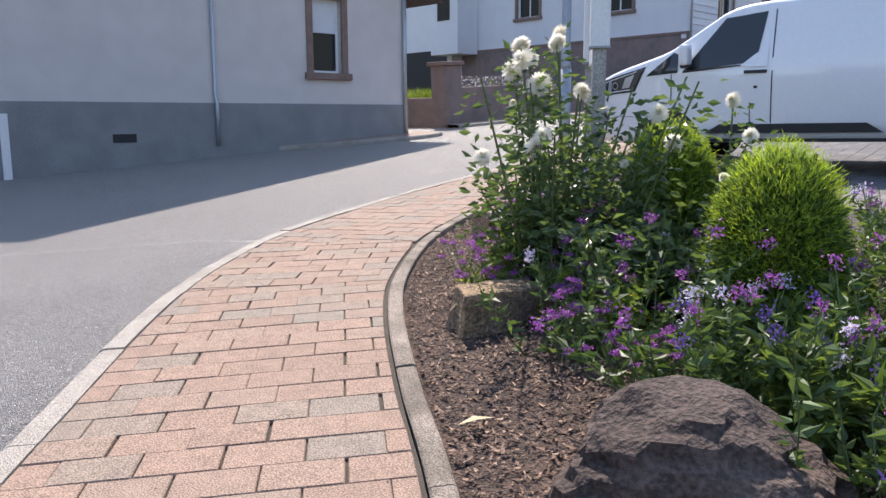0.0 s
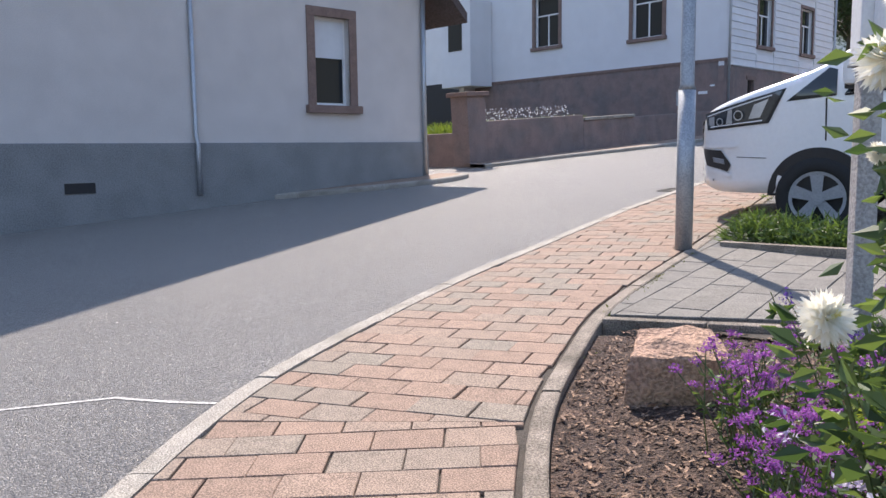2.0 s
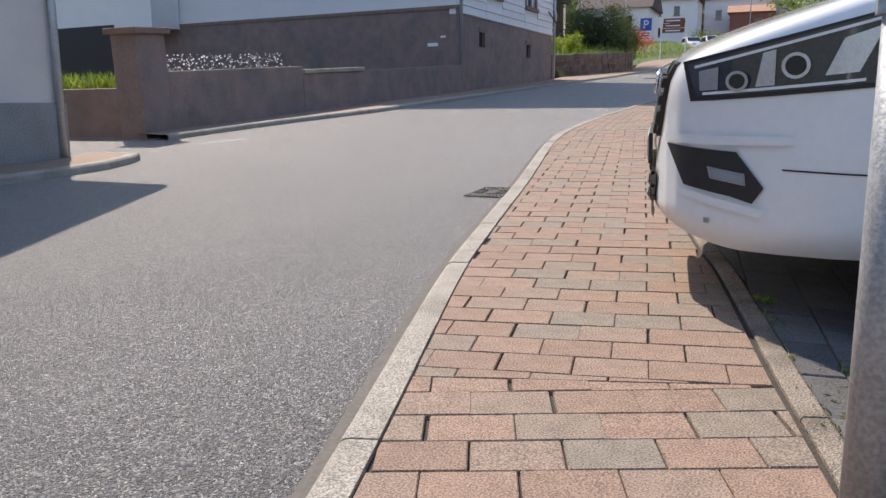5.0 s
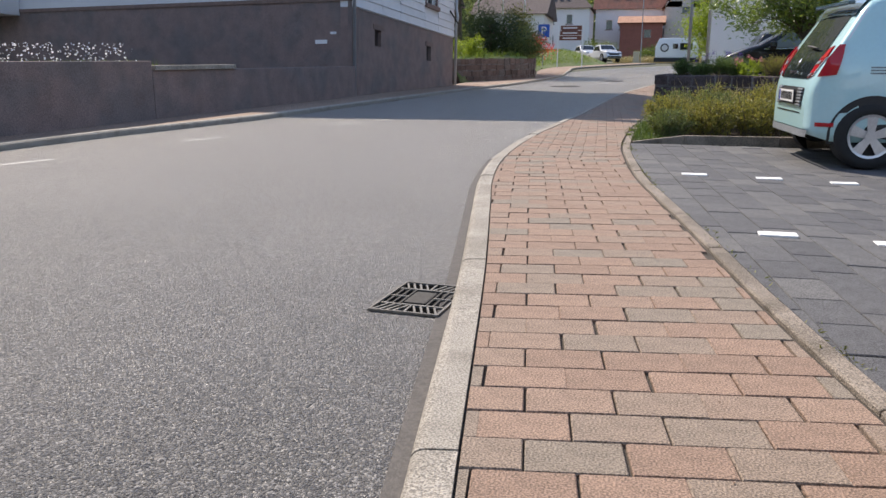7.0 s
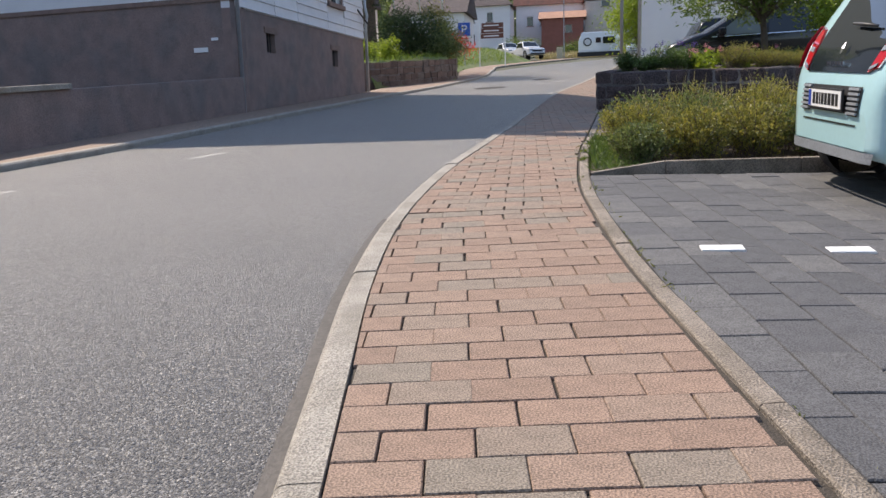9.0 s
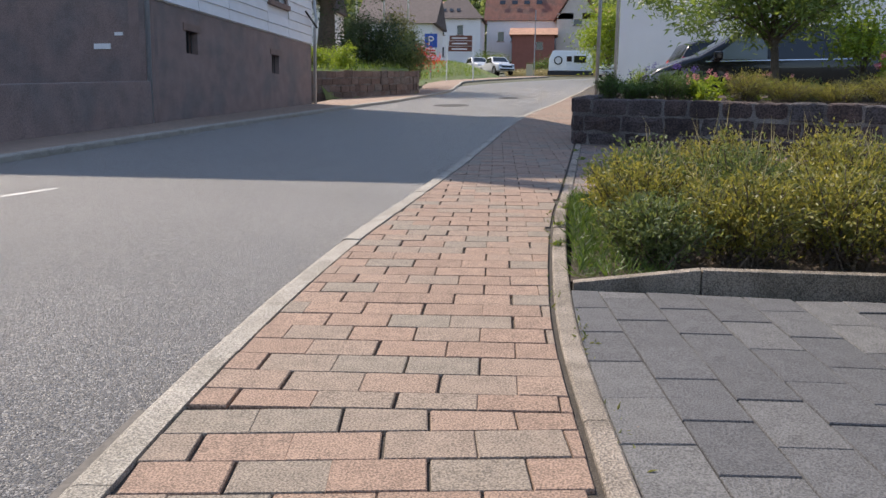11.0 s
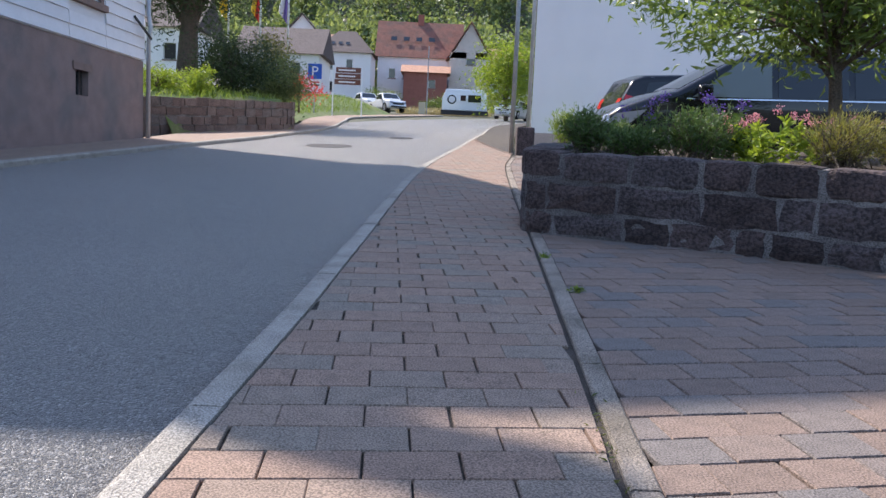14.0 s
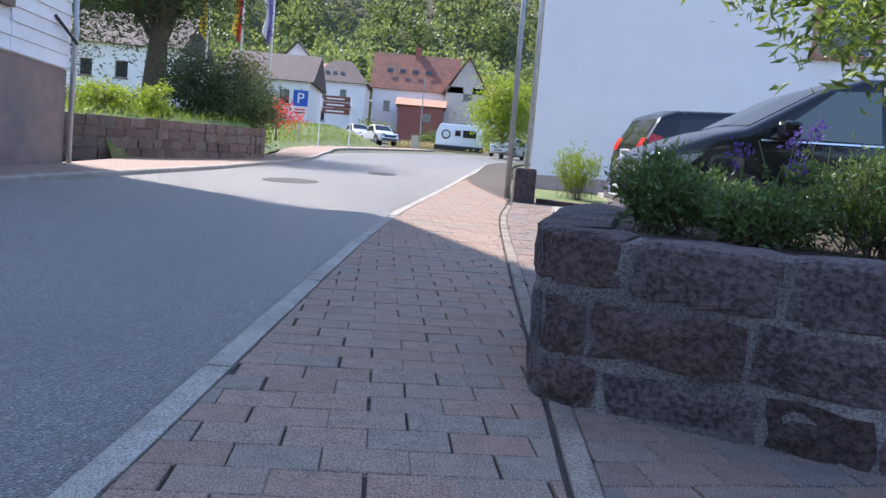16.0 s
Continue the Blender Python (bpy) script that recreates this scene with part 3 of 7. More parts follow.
court_base = M()
EO = [p for p in EDGE_OUT if 6.2 < p[1] < 18.95][::3]
for p in EO:
    for k in range(13):
        x = p[0] - 0.01 + (1.2 - p[0]) * (k / 12) ** 1.7
        court_base.v.append((x, p[1], -0.016 + court_z(x, p[1])))
court_base.f = [(i * 13 + k, i * 13 + k + 1, (i + 1) * 13 + k + 1, (i + 1) * 13 + k) for i in range(len(EO) - 1) for k in range(12)]
court = thing("parking_court", court_base, JOINT, RG, "parking court of dark grey concrete slabs with white marker stones", "pavement", kind="structure")
grey, worn = M(), M()
near_slabs = 0
marks = [(-6.76, 16.33), (-6.18, 16.36), (-5.62, 16.36), (-6.40, 14.0), (-5.82, 14.0), (-5.24, 14.02)]
for poly in lay(97, (-6.0, 12.0), (-22, -36, 26, 24), [right_of_edging, beyond((-5, 18.85), 1, -1), beyond((-5.1, 6.27), 22, 1)], size=(0.312, 0.203)):
    c = np.mean(poly, axis=0)
    if c[0] < 1.2:
        top = rnd.uniform(-0.002, 0.002)
        if c[0] < -5.2 and 12.4 < c[1] < 18.8 and near_slabs < 300:
            near_slabs += 1
            m = M()
            paver(m, poly, top)
            sag(m)
            m.v = [(x - c[0], y - c[1], z) for x, y, z in m.v]
            part("slab", m, SLAB, court).location = (c[0], c[1], 0)
        elif c[1] < 8.5:
            paver(worn, poly, top)
        else:
            paver(grey, poly, top)
tagged(part("slabs", sag(grey), SLAB_I, court), "dark grey concrete slabs", kind="stuff")
tagged(part("worn_slabs", sag(worn), SLAB_PALE, court), "pale worn grey slabs with mossy joints", kind="stuff")
for a, b in marks:
    m = M()
    paver(m, [IN(q) for q in ((-0.1, -0.052), (0.1, -0.052), (0.1, 0.052), (-0.1, 0.052))], 0.009)
    ob = part("marker_stone", m, ROADPAINT, court, "white marker stone")
    ob.location = (a, b, court_z(a, b))

drive = thing("driveway", M().prism([(-7.25, 21.65), (5, 21.65), (5, 41), (-5.95, 41), (-6.6, 36), (-7.0, 29)], -0.16, -0.016), JOINT, RG, "driveway of reddish brown pavers beside the stone wall", "pavement", kind="structure")
dm = M()
near_drive = 0
for poly in lay(10, (-6.6, 23.0), (-12, -14, 26, 30), [right_of_edging, beyond((-6, 21.68), 0, 1), beyond((-7.0, 26.5), -33, -1)], size=(0.21, 0.158)):
    if np.mean(poly, axis=0)[0] < 2:
        c = np.mean(poly, axis=0)
        if c[0] < -5.2 and near_drive < 300:
            near_drive += 1
            m = M()
            paver(m, [q - c for q in poly], 0.0)
            part("paver", m, PAVER_D, drive).location = (c[0], c[1], rnd.uniform(-0.003, 0.003))
        else:
            paver(dm, poly, rnd.uniform(-0.003, 0.003))
for poly in lay(4, (-6.4, 33.0), (-8, -46, 10, 45), [right_of_edging]):
    if np.mean(poly, axis=0)[1] > 26.6 and np.mean(poly, axis=0)[0] < -4.4:
        paver(dm, poly, rnd.uniform(-0.003, 0.003))
tagged(part("drive_pavers", dm, PAVER_DI, drive), "reddish brown pavers", kind="stuff")

# road furniture: gully grate, fine paint lines, centre dashes, manholes
grate = thing("gully_grate", None, None, lie(-7.965, 12.50, ROAD_Z + 0.003, -4) @ Matrix.Diagonal((0.9, 0.84, 1, 1)), "dark cast-iron gully grate with slots beside the kerb", "drain grate")
# no hollow here: a matt black slab paints the shade between the bars
part("pit", M().box((-0.155, -0.24, -0.012), (0.155, 0.24, 0.001)), PIT, grate, "flat black slab in place of the shaded pit under the grate")
rim = M()
for a, b in (((-0.165, -0.25), (0.165, -0.24)), ((-0.165, 0.24), (0.165, 0.25)), ((-0.165, -0.24), (-0.155, 0.24)), ((0.155, -0.24), (0.165, 0.24))):
    rim.box((*a, 0), (*b, 0.010))
part("frame", rim, IRON_WORN, grate)
for y in (-0.13, 0.13):
    part("bar", M().box((-0.15, y - 0.007, 0.0), (0.15, y + 0.007, 0.009)), IRON_WORN, grate)
part("bar", M().box((-0.15, -0.006, 0.0), (-0.06, 0.006, 0.009)), IRON_WORN, grate)
part("bar", M().box((0.06, -0.006, 0.0), (0.15, 0.006, 0.009)), IRON_WORN, grate)
for k in range(9):
    for s in (-1, 1):
        bar = part("bar", M().box((-0.005, -0.05, 0.0), (0.005, 0.05, 0.008)), IRON_WORN, grate)
        bar.matrix_local = pose(-0.13 + 0.0325 * k, s * 0.186, 0, 0, 0, s * (22 if k < 4 else -22 if k > 4 else 0))
        if k not in (3, 4, 5):
            bar = part("bar", M().box((-0.005, -0.055, 0.0), (0.005, 0.055, 0.008)), IRON, grate)
            bar.matrix_local = pose(-0.13 + 0.0325 * k, s * 0.066, 0, 0, 0, 0)
part("badge", M().box((-0.055, -0.10, 0.0), (0.055, 0.10, 0.009)), IRON, grate, "raised iron centre of the grate", bevel=0.01)


def strip(name, pts, w, label, mat=WORN_PAINT, z=ROAD_Z + 0.003):
    m = M()
    L = spline(pts, 0.3)
    a, b = offset(L, -w / 2), offset(L, w / 2)
    for p, q in zip(a, b):
        m.v += [(*p, z + rise(*p)), (*q, z + rise(*q))]
    m.f = [(2 * i + 1, 2 * i + 3, 2 * i + 2, 2 * i) for i in range(len(L) - 1)]
    thing(name, m, mat, RG, label, "road marking", kind="structure")


strip("road_mark", [(-6.25, 4.14), (-6.0, 4.25), (-5.8, 4.36)], 0.022, "thin faded white line scratched on the asphalt")
strip("road_mark", [(-6.25, 4.14), (-6.9, 3.3), (-7.6, 2.4), (-8.4, 1.5)], 0.022, "thin faded white line scratched on the asphalt")
for pts in ([(-12.9, 18.4), (-12.6, 19.0)], [(-13.4, 15.6), (-13.1, 16.4)], [(-12.0, 21.2), (-11.8, 21.8)]):
    strip("road_dash", pts, 0.09, "worn white dash painted on the asphalt")
for x, y, rx, ry in ((-10.6, 40.0, 0.55, 0.9), (-9.2, 46.0, 0.4, 0.7)):
    m = M().prism([(rx * math.cos(a), ry * math.sin(a)) for a in np.linspace(0, 6.283, 25)[:-1]], 0, 0.005)
    thing("manhole_cover", m, IRON, lie(x, y, ROAD_Z + 0.002 + rise(x, y)), "round dark iron manhole cover in the road", "manhole cover")

# far pavement on the other side of the road
def far_walk(name, outer, inner, mat, label):
    o, i = spline(outer, 0.5), spline(inner, 0.5)
    n = min(len(o), len(i))
    o = o[np.linspace(0, len(o) - 1, 60).astype(int)]
    i = i[np.linspace(0, len(i) - 1, 60).astype(int)]
    ob = thing(name, None, None, RG, label, "pavement", kind="structure")
    top, ker = M(), M()
    for a, b in zip(o, i):
        z = rise(*a)
        d = (b - a) / (np.linalg.norm(b - a) + 1e-6)
        c = a + d * 0.14
        top.v += [(*c, 0.035 + z), (*b, 0.045 + z)]
        ker.v += [(*a, -0.06 + z), (*a, 0.02 + z), (*(a + d * 0.02), 0.04 + z), (*c, 0.042 + z)]
    k = len(o)
    top.f = [(2 * j, 2 * j + 1, 2 * j + 3, 2 * j + 2) for j in range(k - 1)]
    ker.f = [(4 * j + e, 4 * j + e + 1, 4 * j + e + 5, 4 * j + e + 4) for j in range(k - 1) for e in range(3)]
    part("surface", top, mat, ob)
    part("kerb", ker, KERB, ob, "pale concrete kerb")


far_walk("pavement_west", [(-19.0, 4.0), (-16.0, 6.9), (-14.2, 9.3), (-13.0, 11.5), (-12.6, 13.2), (-12.9, 14.0)],
         [(-20.0, 5.0), (-16.4, 8.0), (-14.6, 10.0), (-13.7, 12.0), (-13.4, 13.2), (-13.6, 13.9)], PAVER_I, "narrow shaded footpath at the foot of the grey house")
far_walk("pavement_west_far", [(-14.3, 16.1), (-14.2, 18.5), (-13.7, 21.9), (-13.55, 26), (-13.4, 31), (-13.15, 36.5), (-12.6, 44), (-12.2, 52), (-12.9, 62), (-13.2, 74), (-8.0, 92)],
         [(-15.1, 16.3), (-15.05, 18.5), (-14.95, 21.9), (-14.85, 26), (-14.75, 31), (-14.6, 38), (-14.9, 44), (-13.7, 52), (-14.9, 62), (-15.2, 74), (-10.0, 94)],
         PAVER_I, "footpath of reddish pavers along the far side of the road")
ramp = thing("driveway_apron", None, None, RG, "sunlit pale slabs between the house corner and the gate pillar", "pavement", kind="structure")
for i in range(5):
    for j in range(3):
        m = M()
        paver(m, [IN(q) for q in ((0, 0), (0.45, 0), (0.45, 0.42), (0, 0.42))], 0.0)
        ob = part("slab", m, KERB, ramp)
        ob.location = (-14.7 + i * 0.46 - j * 0.1, 14.2 + j * 0.43 + i * 0.02, -0.05)


# ---------------------------------------------------------------- houses
def facade(origin, way):
    """The pose of an upright wall: x along it, y into the house, z up, from its base point."""
    d = Vector((way[0], way[1], 0)).normalized()
    return Matrix.Translation(gw(*origin)) @ Matrix(((d.x, -d.y, 0, 0), (d.y, d.x, 0, 0), (0, 0, 1, 0), (0, 0, 0, 1)))


def wall_with_holes(width, z0, z1, holes, thick=0.35, gable=None):
    """A wall in the plane y = 0 .. thick with rectangular holes (x0, z0, x1, z1); gable = (x, z) of its apex."""
    m = M()
    xs = sorted({0, width, *[h[0] for h in holes], *[h[2] for h in holes]})
    zs = sorted({z0, z1, *[h[1] for h in holes], *[h[3] for h in holes]})
    for i in range(len(xs) - 1):
        for j in range(len(zs) - 1):
            cx, cz = (xs[i] + xs[i + 1]) / 2, (zs[j] + zs[j + 1]) / 2
            if not any(h[0] < cx < h[2] and h[1] < cz < h[3] for h in holes):
                a, b, c, d = xs[i], xs[i + 1], zs[j], zs[j + 1]
                m.add([(a, 0, c), (b, 0, c), (b, 0, d), (a, 0, d)], [(0, 1, 2, 3)])
                m.add([(a, thick, c), (b, thick, c), (b, thick, d), (a, thick, d)], [(3, 2, 1, 0)])
    for a, c, b, d in holes:
        m.add([(a, 0, c), (b, 0, c), (b, 0, d), (a, 0, d), (a, thick, c), (b, thick, c), (b, thick, d), (a, thick, d)],
              [(0, 4, 5, 1), (1, 5, 6, 2), (2, 6, 7, 3), (3, 7, 4, 0)])
    for x in (0, width):
        m.add([(x, 0, z0), (x, thick, z0), (x, thick, z1), (x, 0, z1)], [(0, 1, 2, 3)])
    if gable:
        gx, gz = gable
        m.add([(0, 0, z1), (width, 0, z1), (gx, 0, gz), (0, thick, z1), (width, thick, z1), (gx, thick, gz)], [(0, 1, 2), (5, 4, 3), (0, 3, 4, 1), (1, 4, 5, 2), (2, 5, 3, 0)])
    else:
        m.add([(0, 0, z1), (width, 0, z1), (width, thick, z1), (0, thick, z1)], [(0, 1, 2, 3)])
    return m


def window(parent, x0, z0, x1, z1, trim=None, trim_mat=None, mullion=False, shutter=0.0, curtain=False, depth=0.12, sill=True):
    w = part("window", M().box((x0 + 0.05, depth + 0.02, z0 + 0.05), (x1 - 0.05, depth + 0.03, z1 - 0.05)), WIN, parent)
    fr = M()
    for a, b in (((x0, z0), (x1, z0 + 0.05)), ((x0, z1 - 0.05), (x1, z1)), ((x0, z0 + 0.05), (x0 + 0.05, z1 - 0.05)), ((x1 - 0.05, z0 + 0.05), (x1, z1 - 0.05))):
        fr.box((a[0], depth, a[1]), (b[0], depth + 0.06, b[1]))
    if mullion:
        fr.box((x0 + 0.05, depth, z0 + (z1 - z0) * 0.62), (x1 - 0.05, depth + 0.05, z0 + (z1 - z0) * 0.62 + 0.05))
        fr.box(((x0 + x1) / 2 - 0.03, depth + 0.002, z0 + 0.05), ((x0 + x1) / 2 + 0.03, depth + 0.05, z0 + (z1 - z0) * 0.62))
    part("window_frame", fr, WFRAME, w)
    if shutter:
        part("shutter", M().box((x0 + 0.05, depth - 0.02, z1 - 0.05 - (z1 - z0) * shutter), (x1 - 0.05, depth - 0.004, z1 - 0.05)), SHUTTER, w, "half-lowered pale roller shutter")
    if trim:
        t = trim
        for a, b in (((x0 - t, z1), (x1 + t, z1 + t)), ((x0 - t, z0), (x0, z1)), ((x1, z0), (x1 + t, z1))):
            part("surround", M().box((a[0], -0.03, a[1]), (b[0], 0.05, b[1])), trim_mat, w, bevel=0.008)
    if sill:
        t = trim or 0.05
        part("window_sill", M().box((x0 - t - 0.05, -0.10, z0 - 0.13), (x1 + t + 0.05, 0.06, z0)), trim_mat or WFRAME, w, bevel=0.01)
    return w


# grey house: gable end to the road, blue-grey plinth
hA = thing("grey_house", None, None, facade((-14.14, 3.0, -0.1), (0.06, 1)), "grey plastered gable-end house with a blue-grey plinth, in shade", "house")
part("wall", wall_with_holes(10.45, 1.39, 4.05, [(8.06, 2.0, 8.76, 3.44)], gable=(5.5, 8.7)), PLASTER_A, hA)
part("plinth", M().box((-0.03, -0.05, -0.6), (10.5, 0.35, 1.39)), PLINTH_A, hA, "blue-grey rendered plinth", bevel=0.012)
part("wall", M().box((10.1, 0.351, -0.3), (10.449, 9, 4.05)), PLASTER_A, hA)
part("wall", M().box((0.001, 0.351, -0.3), (0.35, 9, 4.05)), PLASTER_A, hA)
part("wall", M().box((0.36, 8.65, -0.3), (10.09, 8.99, 4.05)), PLASTER_A, hA)
for s in (-1, 1):
    e = 5.5 + s * 5.6
    ez = 8.7 - 5.6 * 0.92
    part("roof", M().add([(5.5, -0.5, 8.75), (e, -0.5, ez), (e, 9.3, ez), (5.5, 9.3, 8.75), (5.5, -0.5, 8.95), (e, -0.5, ez + 0.18), (e, 9.3, ez + 0.18), (5.5, 9.3, 8.95)],
                         [(0, 1, 2, 3), (7, 6, 5, 4), (0, 4, 5, 1), (1, 5, 6, 2), (2, 6, 7, 3), (3, 7, 4, 0)]), ROOF, hA, "dark tiled roof slope")
wA = window(hA, 8.06, 2.0, 8.76, 3.44, 0.15, SANDSTONE, shutter=0.42)
part("curtain", M().box((8.12, 0.2, 2.05), (8.70, 0.22, 2.9)), CURTAIN, wA, "cream curtain behind the pane")
part("inner_room", M().box((7.6, 1.2, 1.6), (9.2, 1.25, 3.6)), PLASTER_A, hA)
part("vent", M().box((4.0, -0.06, 0.72), (4.4, -0.045, 0.86)), BLACK_PL, hA, "dark cellar vent")
part("downpipe", M().tube([(5.9, -0.09, 0.62), (5.9, -0.09, 1.36), (5.9, -0.04, 1.5), (5.9, -0.04, 5.2)], 0.035, 8), ZINC, hA, "pale zinc downpipe", smooth=True)
part("downpipe", M().tube([(10.40, -0.06, 0.72), (10.40, -0.06, 4.0)], 0.045, 8), ZINC, hA, "zinc downpipe", smooth=True)
part("door_post", M().box((2.3, -0.08, 0.0), (2.42, -0.051, 1.2)), WFRAME, hA, "white painted post")

# white house: dark stone base, boarded gable end on the road, plastered front to the garden
B2 = facade((-14.84, 29.4, 0.0), (0.03, 1))
B1 = facade((-27.7, 30.95, 0.0), (1, -0.12))
hB = thing("white_house", None, None, B2, "white boarded gable house on a dark red stone base, in shade", "house")
BB = B2.inverted() @ B1
cellar = [(1.5, 1.42, 2.0, 1.86), (6.1, 1.3, 6.6, 1.76)]
part("base", wall_with_holes(9.2, -0.5, 2.27, cellar), BRICKBASE, hB, "dark red sandstone base")
for a, c, b, d in cellar:
    g = part("cellar_window", M().box((a, 0.2, c), (b, 0.22, d)), WIN, hB, "small barred cellar window")
    for k in range(3):
        part("bar", M().tube([(a + 0.12 + 0.13 * k, 0.08, c), (a + 0.12 + 0.13 * k, 0.08, d)], 0.012, 5), IRON, g)
    part("lintel", M().box((a - 0.12, -0.025, d), (b + 0.12, 0.05, d + 0.14)), SANDSTONE, g)
wins2 = [(6.0, 3.1, 7.1, 4.8), (2.2, 3.1, 3.3, 4.8)]
part("wall", wall_with_holes(9.2, 2.28, 9.6, wins2, gable=(2.8, 14.5)), WHITE_P, hB)
part("wall", M().add([(0, 0.001, 9.6), (2.79, 0.001, 14.48), (0, 0.001, 10.8), (0, 0.349, 9.6), (2.79, 0.349, 14.48), (0, 0.349, 10.8)], [(0, 1, 2), (5, 4, 3), (0, 3, 4, 1), (1, 4, 5, 2), (2, 5, 3, 0)]), WHITE_P, hB)
z = 2.3
while z < 7.0:
    for a, b in ((-0.03, 2.02), (2.04, 3.5), (3.52, 5.8), (5.82, 7.28), (7.3, 9.22)):
        if (a == 2.04 or a == 5.82) and 2.8 < z + 0.1 < 5.05:
            continue
        part("board", M().add([(a, -0.045, z), (b, -0.045, z), (b, -0.018, z + 0.235), (a, -0.018, z + 0.235), (a, 0.01, z), (b, 0.01, z), (b, 0.01, z + 0.235), (a, 0.01, z + 0.235)],
                                [(0, 1, 2, 3), (4, 0, 3, 7), (1, 5, 6, 2), (4, 5, 1, 0), (3, 2, 6, 7)]), BOARD, hB)
    z += 0.24
for w in wins2:
    window(hB, *w, 0.12, SANDSTONE, mullion=True)
part("downpipe", M().tube([(9.24, -0.1, -0.1), (9.24, -0.1, 2.7), (9.1, -0.2, 3.0), (9.24, -0.1, 3.3), (9.24, -0.1, 9.2)], 0.05, 8), ZINC, hB, "zinc downpipe", smooth=True)
part("downpipe", M().tube([(-0.1, -0.08, 0.0), (-0.1, -0.08, 9.2)], 0.045, 8), ZINC, hB, "zinc downpipe", smooth=True)
part("bracket", M().tube([(8.6, -0.05, 3.15), (9.1, -0.22, 2.75)], 0.03, 6), IRON, hB)
for e, ez, z0, z1, y0 in ((-0.2, 10.62, 14.72, 14.95, -0.06), (9.7, 9.0, 14.72, 14.95, -0.4)):
    part("roof", M().add([(2.8, y0, z0), (e, y0, ez), (e, 13.5, ez), (2.8, 13.5, z0), (2.8, y0, z1), (e, y0, ez + 0.2), (e, 13.5, ez + 0.2), (2.8, 13.5, z1)],
                         [(0, 1, 2, 3), (7, 6, 5, 4), (0, 4, 5, 1), (1, 5, 6, 2), (2, 6, 7, 3), (3, 7, 4, 0)]), ROOF, hB, "dark tiled roof slope")
part("eave", M().add([(-0.58, 0.7, 10.2), (-0.2, 0.7, 10.55), (-0.2, 13.5, 10.55), (-0.58, 13.5, 10.2), (-0.58, 0.7, 10.4), (-0.2, 0.7, 10.8), (-0.2, 13.5, 10.8), (-0.58, 13.5, 10.4)],
                     [(0, 1, 2, 3), (7, 6, 5, 4), (0, 4, 5, 1), (1, 5, 6, 2), (2, 6, 7, 3), (3, 7, 4, 0)]), ROOF, hB, "flared eave of the roof")
part("eave_end", M().add([(-1.22, -0.6, 10.15), (-0.75, -0.6, 10.15), (-0.2, 0.69, 10.3), (-0.58, 0.69, 10.2), (-1.22, -0.6, 10.42), (-0.75, -0.6, 10.42), (-0.2, 0.69, 10.8), (-0.58, 0.69, 10.4)],
                         [(0, 1, 2, 3), (7, 6, 5, 4), (0, 4, 5, 1), (1, 5, 6, 2), (2, 6, 7, 3), (3, 7, 4, 0)]), ROOF, hB, "boxed end of the eave at the gable")
wins1 = [(4.05, 3.75, 5.35, 5.75), (9.0, 3.55, 10.3, 5.55)]
part("front_base", M().box((0, -0.02, -0.8), (12.93, 0.35, 2.45)), BRICKBASE, hB, "dark red sandstone base", matrix=BB)
part("front_wall", wall_with_holes(12.93, 2.452, 9.0, wins1), WHITE_P, hB, matrix=BB)
fr = part("front_trim", M().box((0, -0.05, 2.44), (12.95, -0.021, 2.54)), SANDSTONE, hB, matrix=BB)
for w in wins1:
    window(fr, *w, 0.16, SANDSTONE, mullion=True)
bay = part("bay", M().box((-0.5, -1.3, 2.35), (1.45, -0.03, 6.0)), WHITE_P, hB, "white bay standing out of the wall", matrix=BB, bevel=0.01)
part("window", M().box((0.0, -1.32, 3.9), (0.9, -1.301, 5.6)), WIN, bay)
part("annex", M().box((-9.5, 1.5, -0.8), (-0.1, 5.5, 7.0)), WHITE_P, hB, "white annex wall", matrix=BB)
part("garage_door", M().box((-8.6, 1.46, -0.6), (-0.4, 1.49, 2.9)), BLACK_PL, hB, "dark garage opening", matrix=BB)
part("back_wall", M().box((0.4, 12.6, -0.5), (9.1, 12.9, 9.3)), WHITE_P, hB)
for k, (a, b) in enumerate((((0.1, 1.62), (0.27, 1.68)), ((-0.35, 1.38), (0.0, 1.48)))):
    part("sign_plate", M().box((12.2 + a[0], -0.04, a[1]), (12.2 + b[0], -0.021, b[1])), SIGN_WHITE, fr, "small white street-name plate", matrix=Matrix.Identity(4))

# garden wall with gate pillar, and the garden behind it
gwall = thing("garden_wall", None, None, RG, "low rendered garden wall with a gate pillar, in shade", "wall", kind="structure")
part("wall", M().prism([(-15.2, 17.0), (-14.95, 17.0), (-14.85, 20.8), (-15.1, 20.8)], -0.1, 0.95), BRICKBASE, gwall, bevel=0.015)
part("wall", M().prism([(-15.1, 20.81), (-14.85, 20.81), (-14.72, 29.3), (-14.97, 29.3)], -0.1, 0.80), BRICKBASE, gwall, bevel=0.015)
part("coping", M().prism([(-15.14, 20.83), (-14.81, 20.83), (-14.76, 23.3), (-15.08, 23.3)], 0.802, 0.88), KERB, gwall, bevel=0.01)
part("pillar", M().prism([(-15.4, 16.32), (-14.9, 16.32), (-14.9, 16.95), (-15.4, 16.95)], -0.1, 1.52), BRICKBASE, gwall, bevel=0.02)
part("pillar_cap", M().prism([(-15.47, 16.25), (-14.83, 16.25), (-14.83, 17.02), (-15.47, 17.02)], 1.522, 1.62), SANDSTONE, gwall, bevel=0.02)
part("wall", M().prism([(-19.5, 16.4), (-15.42, 16.4), (-15.42, 16.7), (-19.5, 16.7)], -0.1, 0.72), BRICKBASE, gwall)
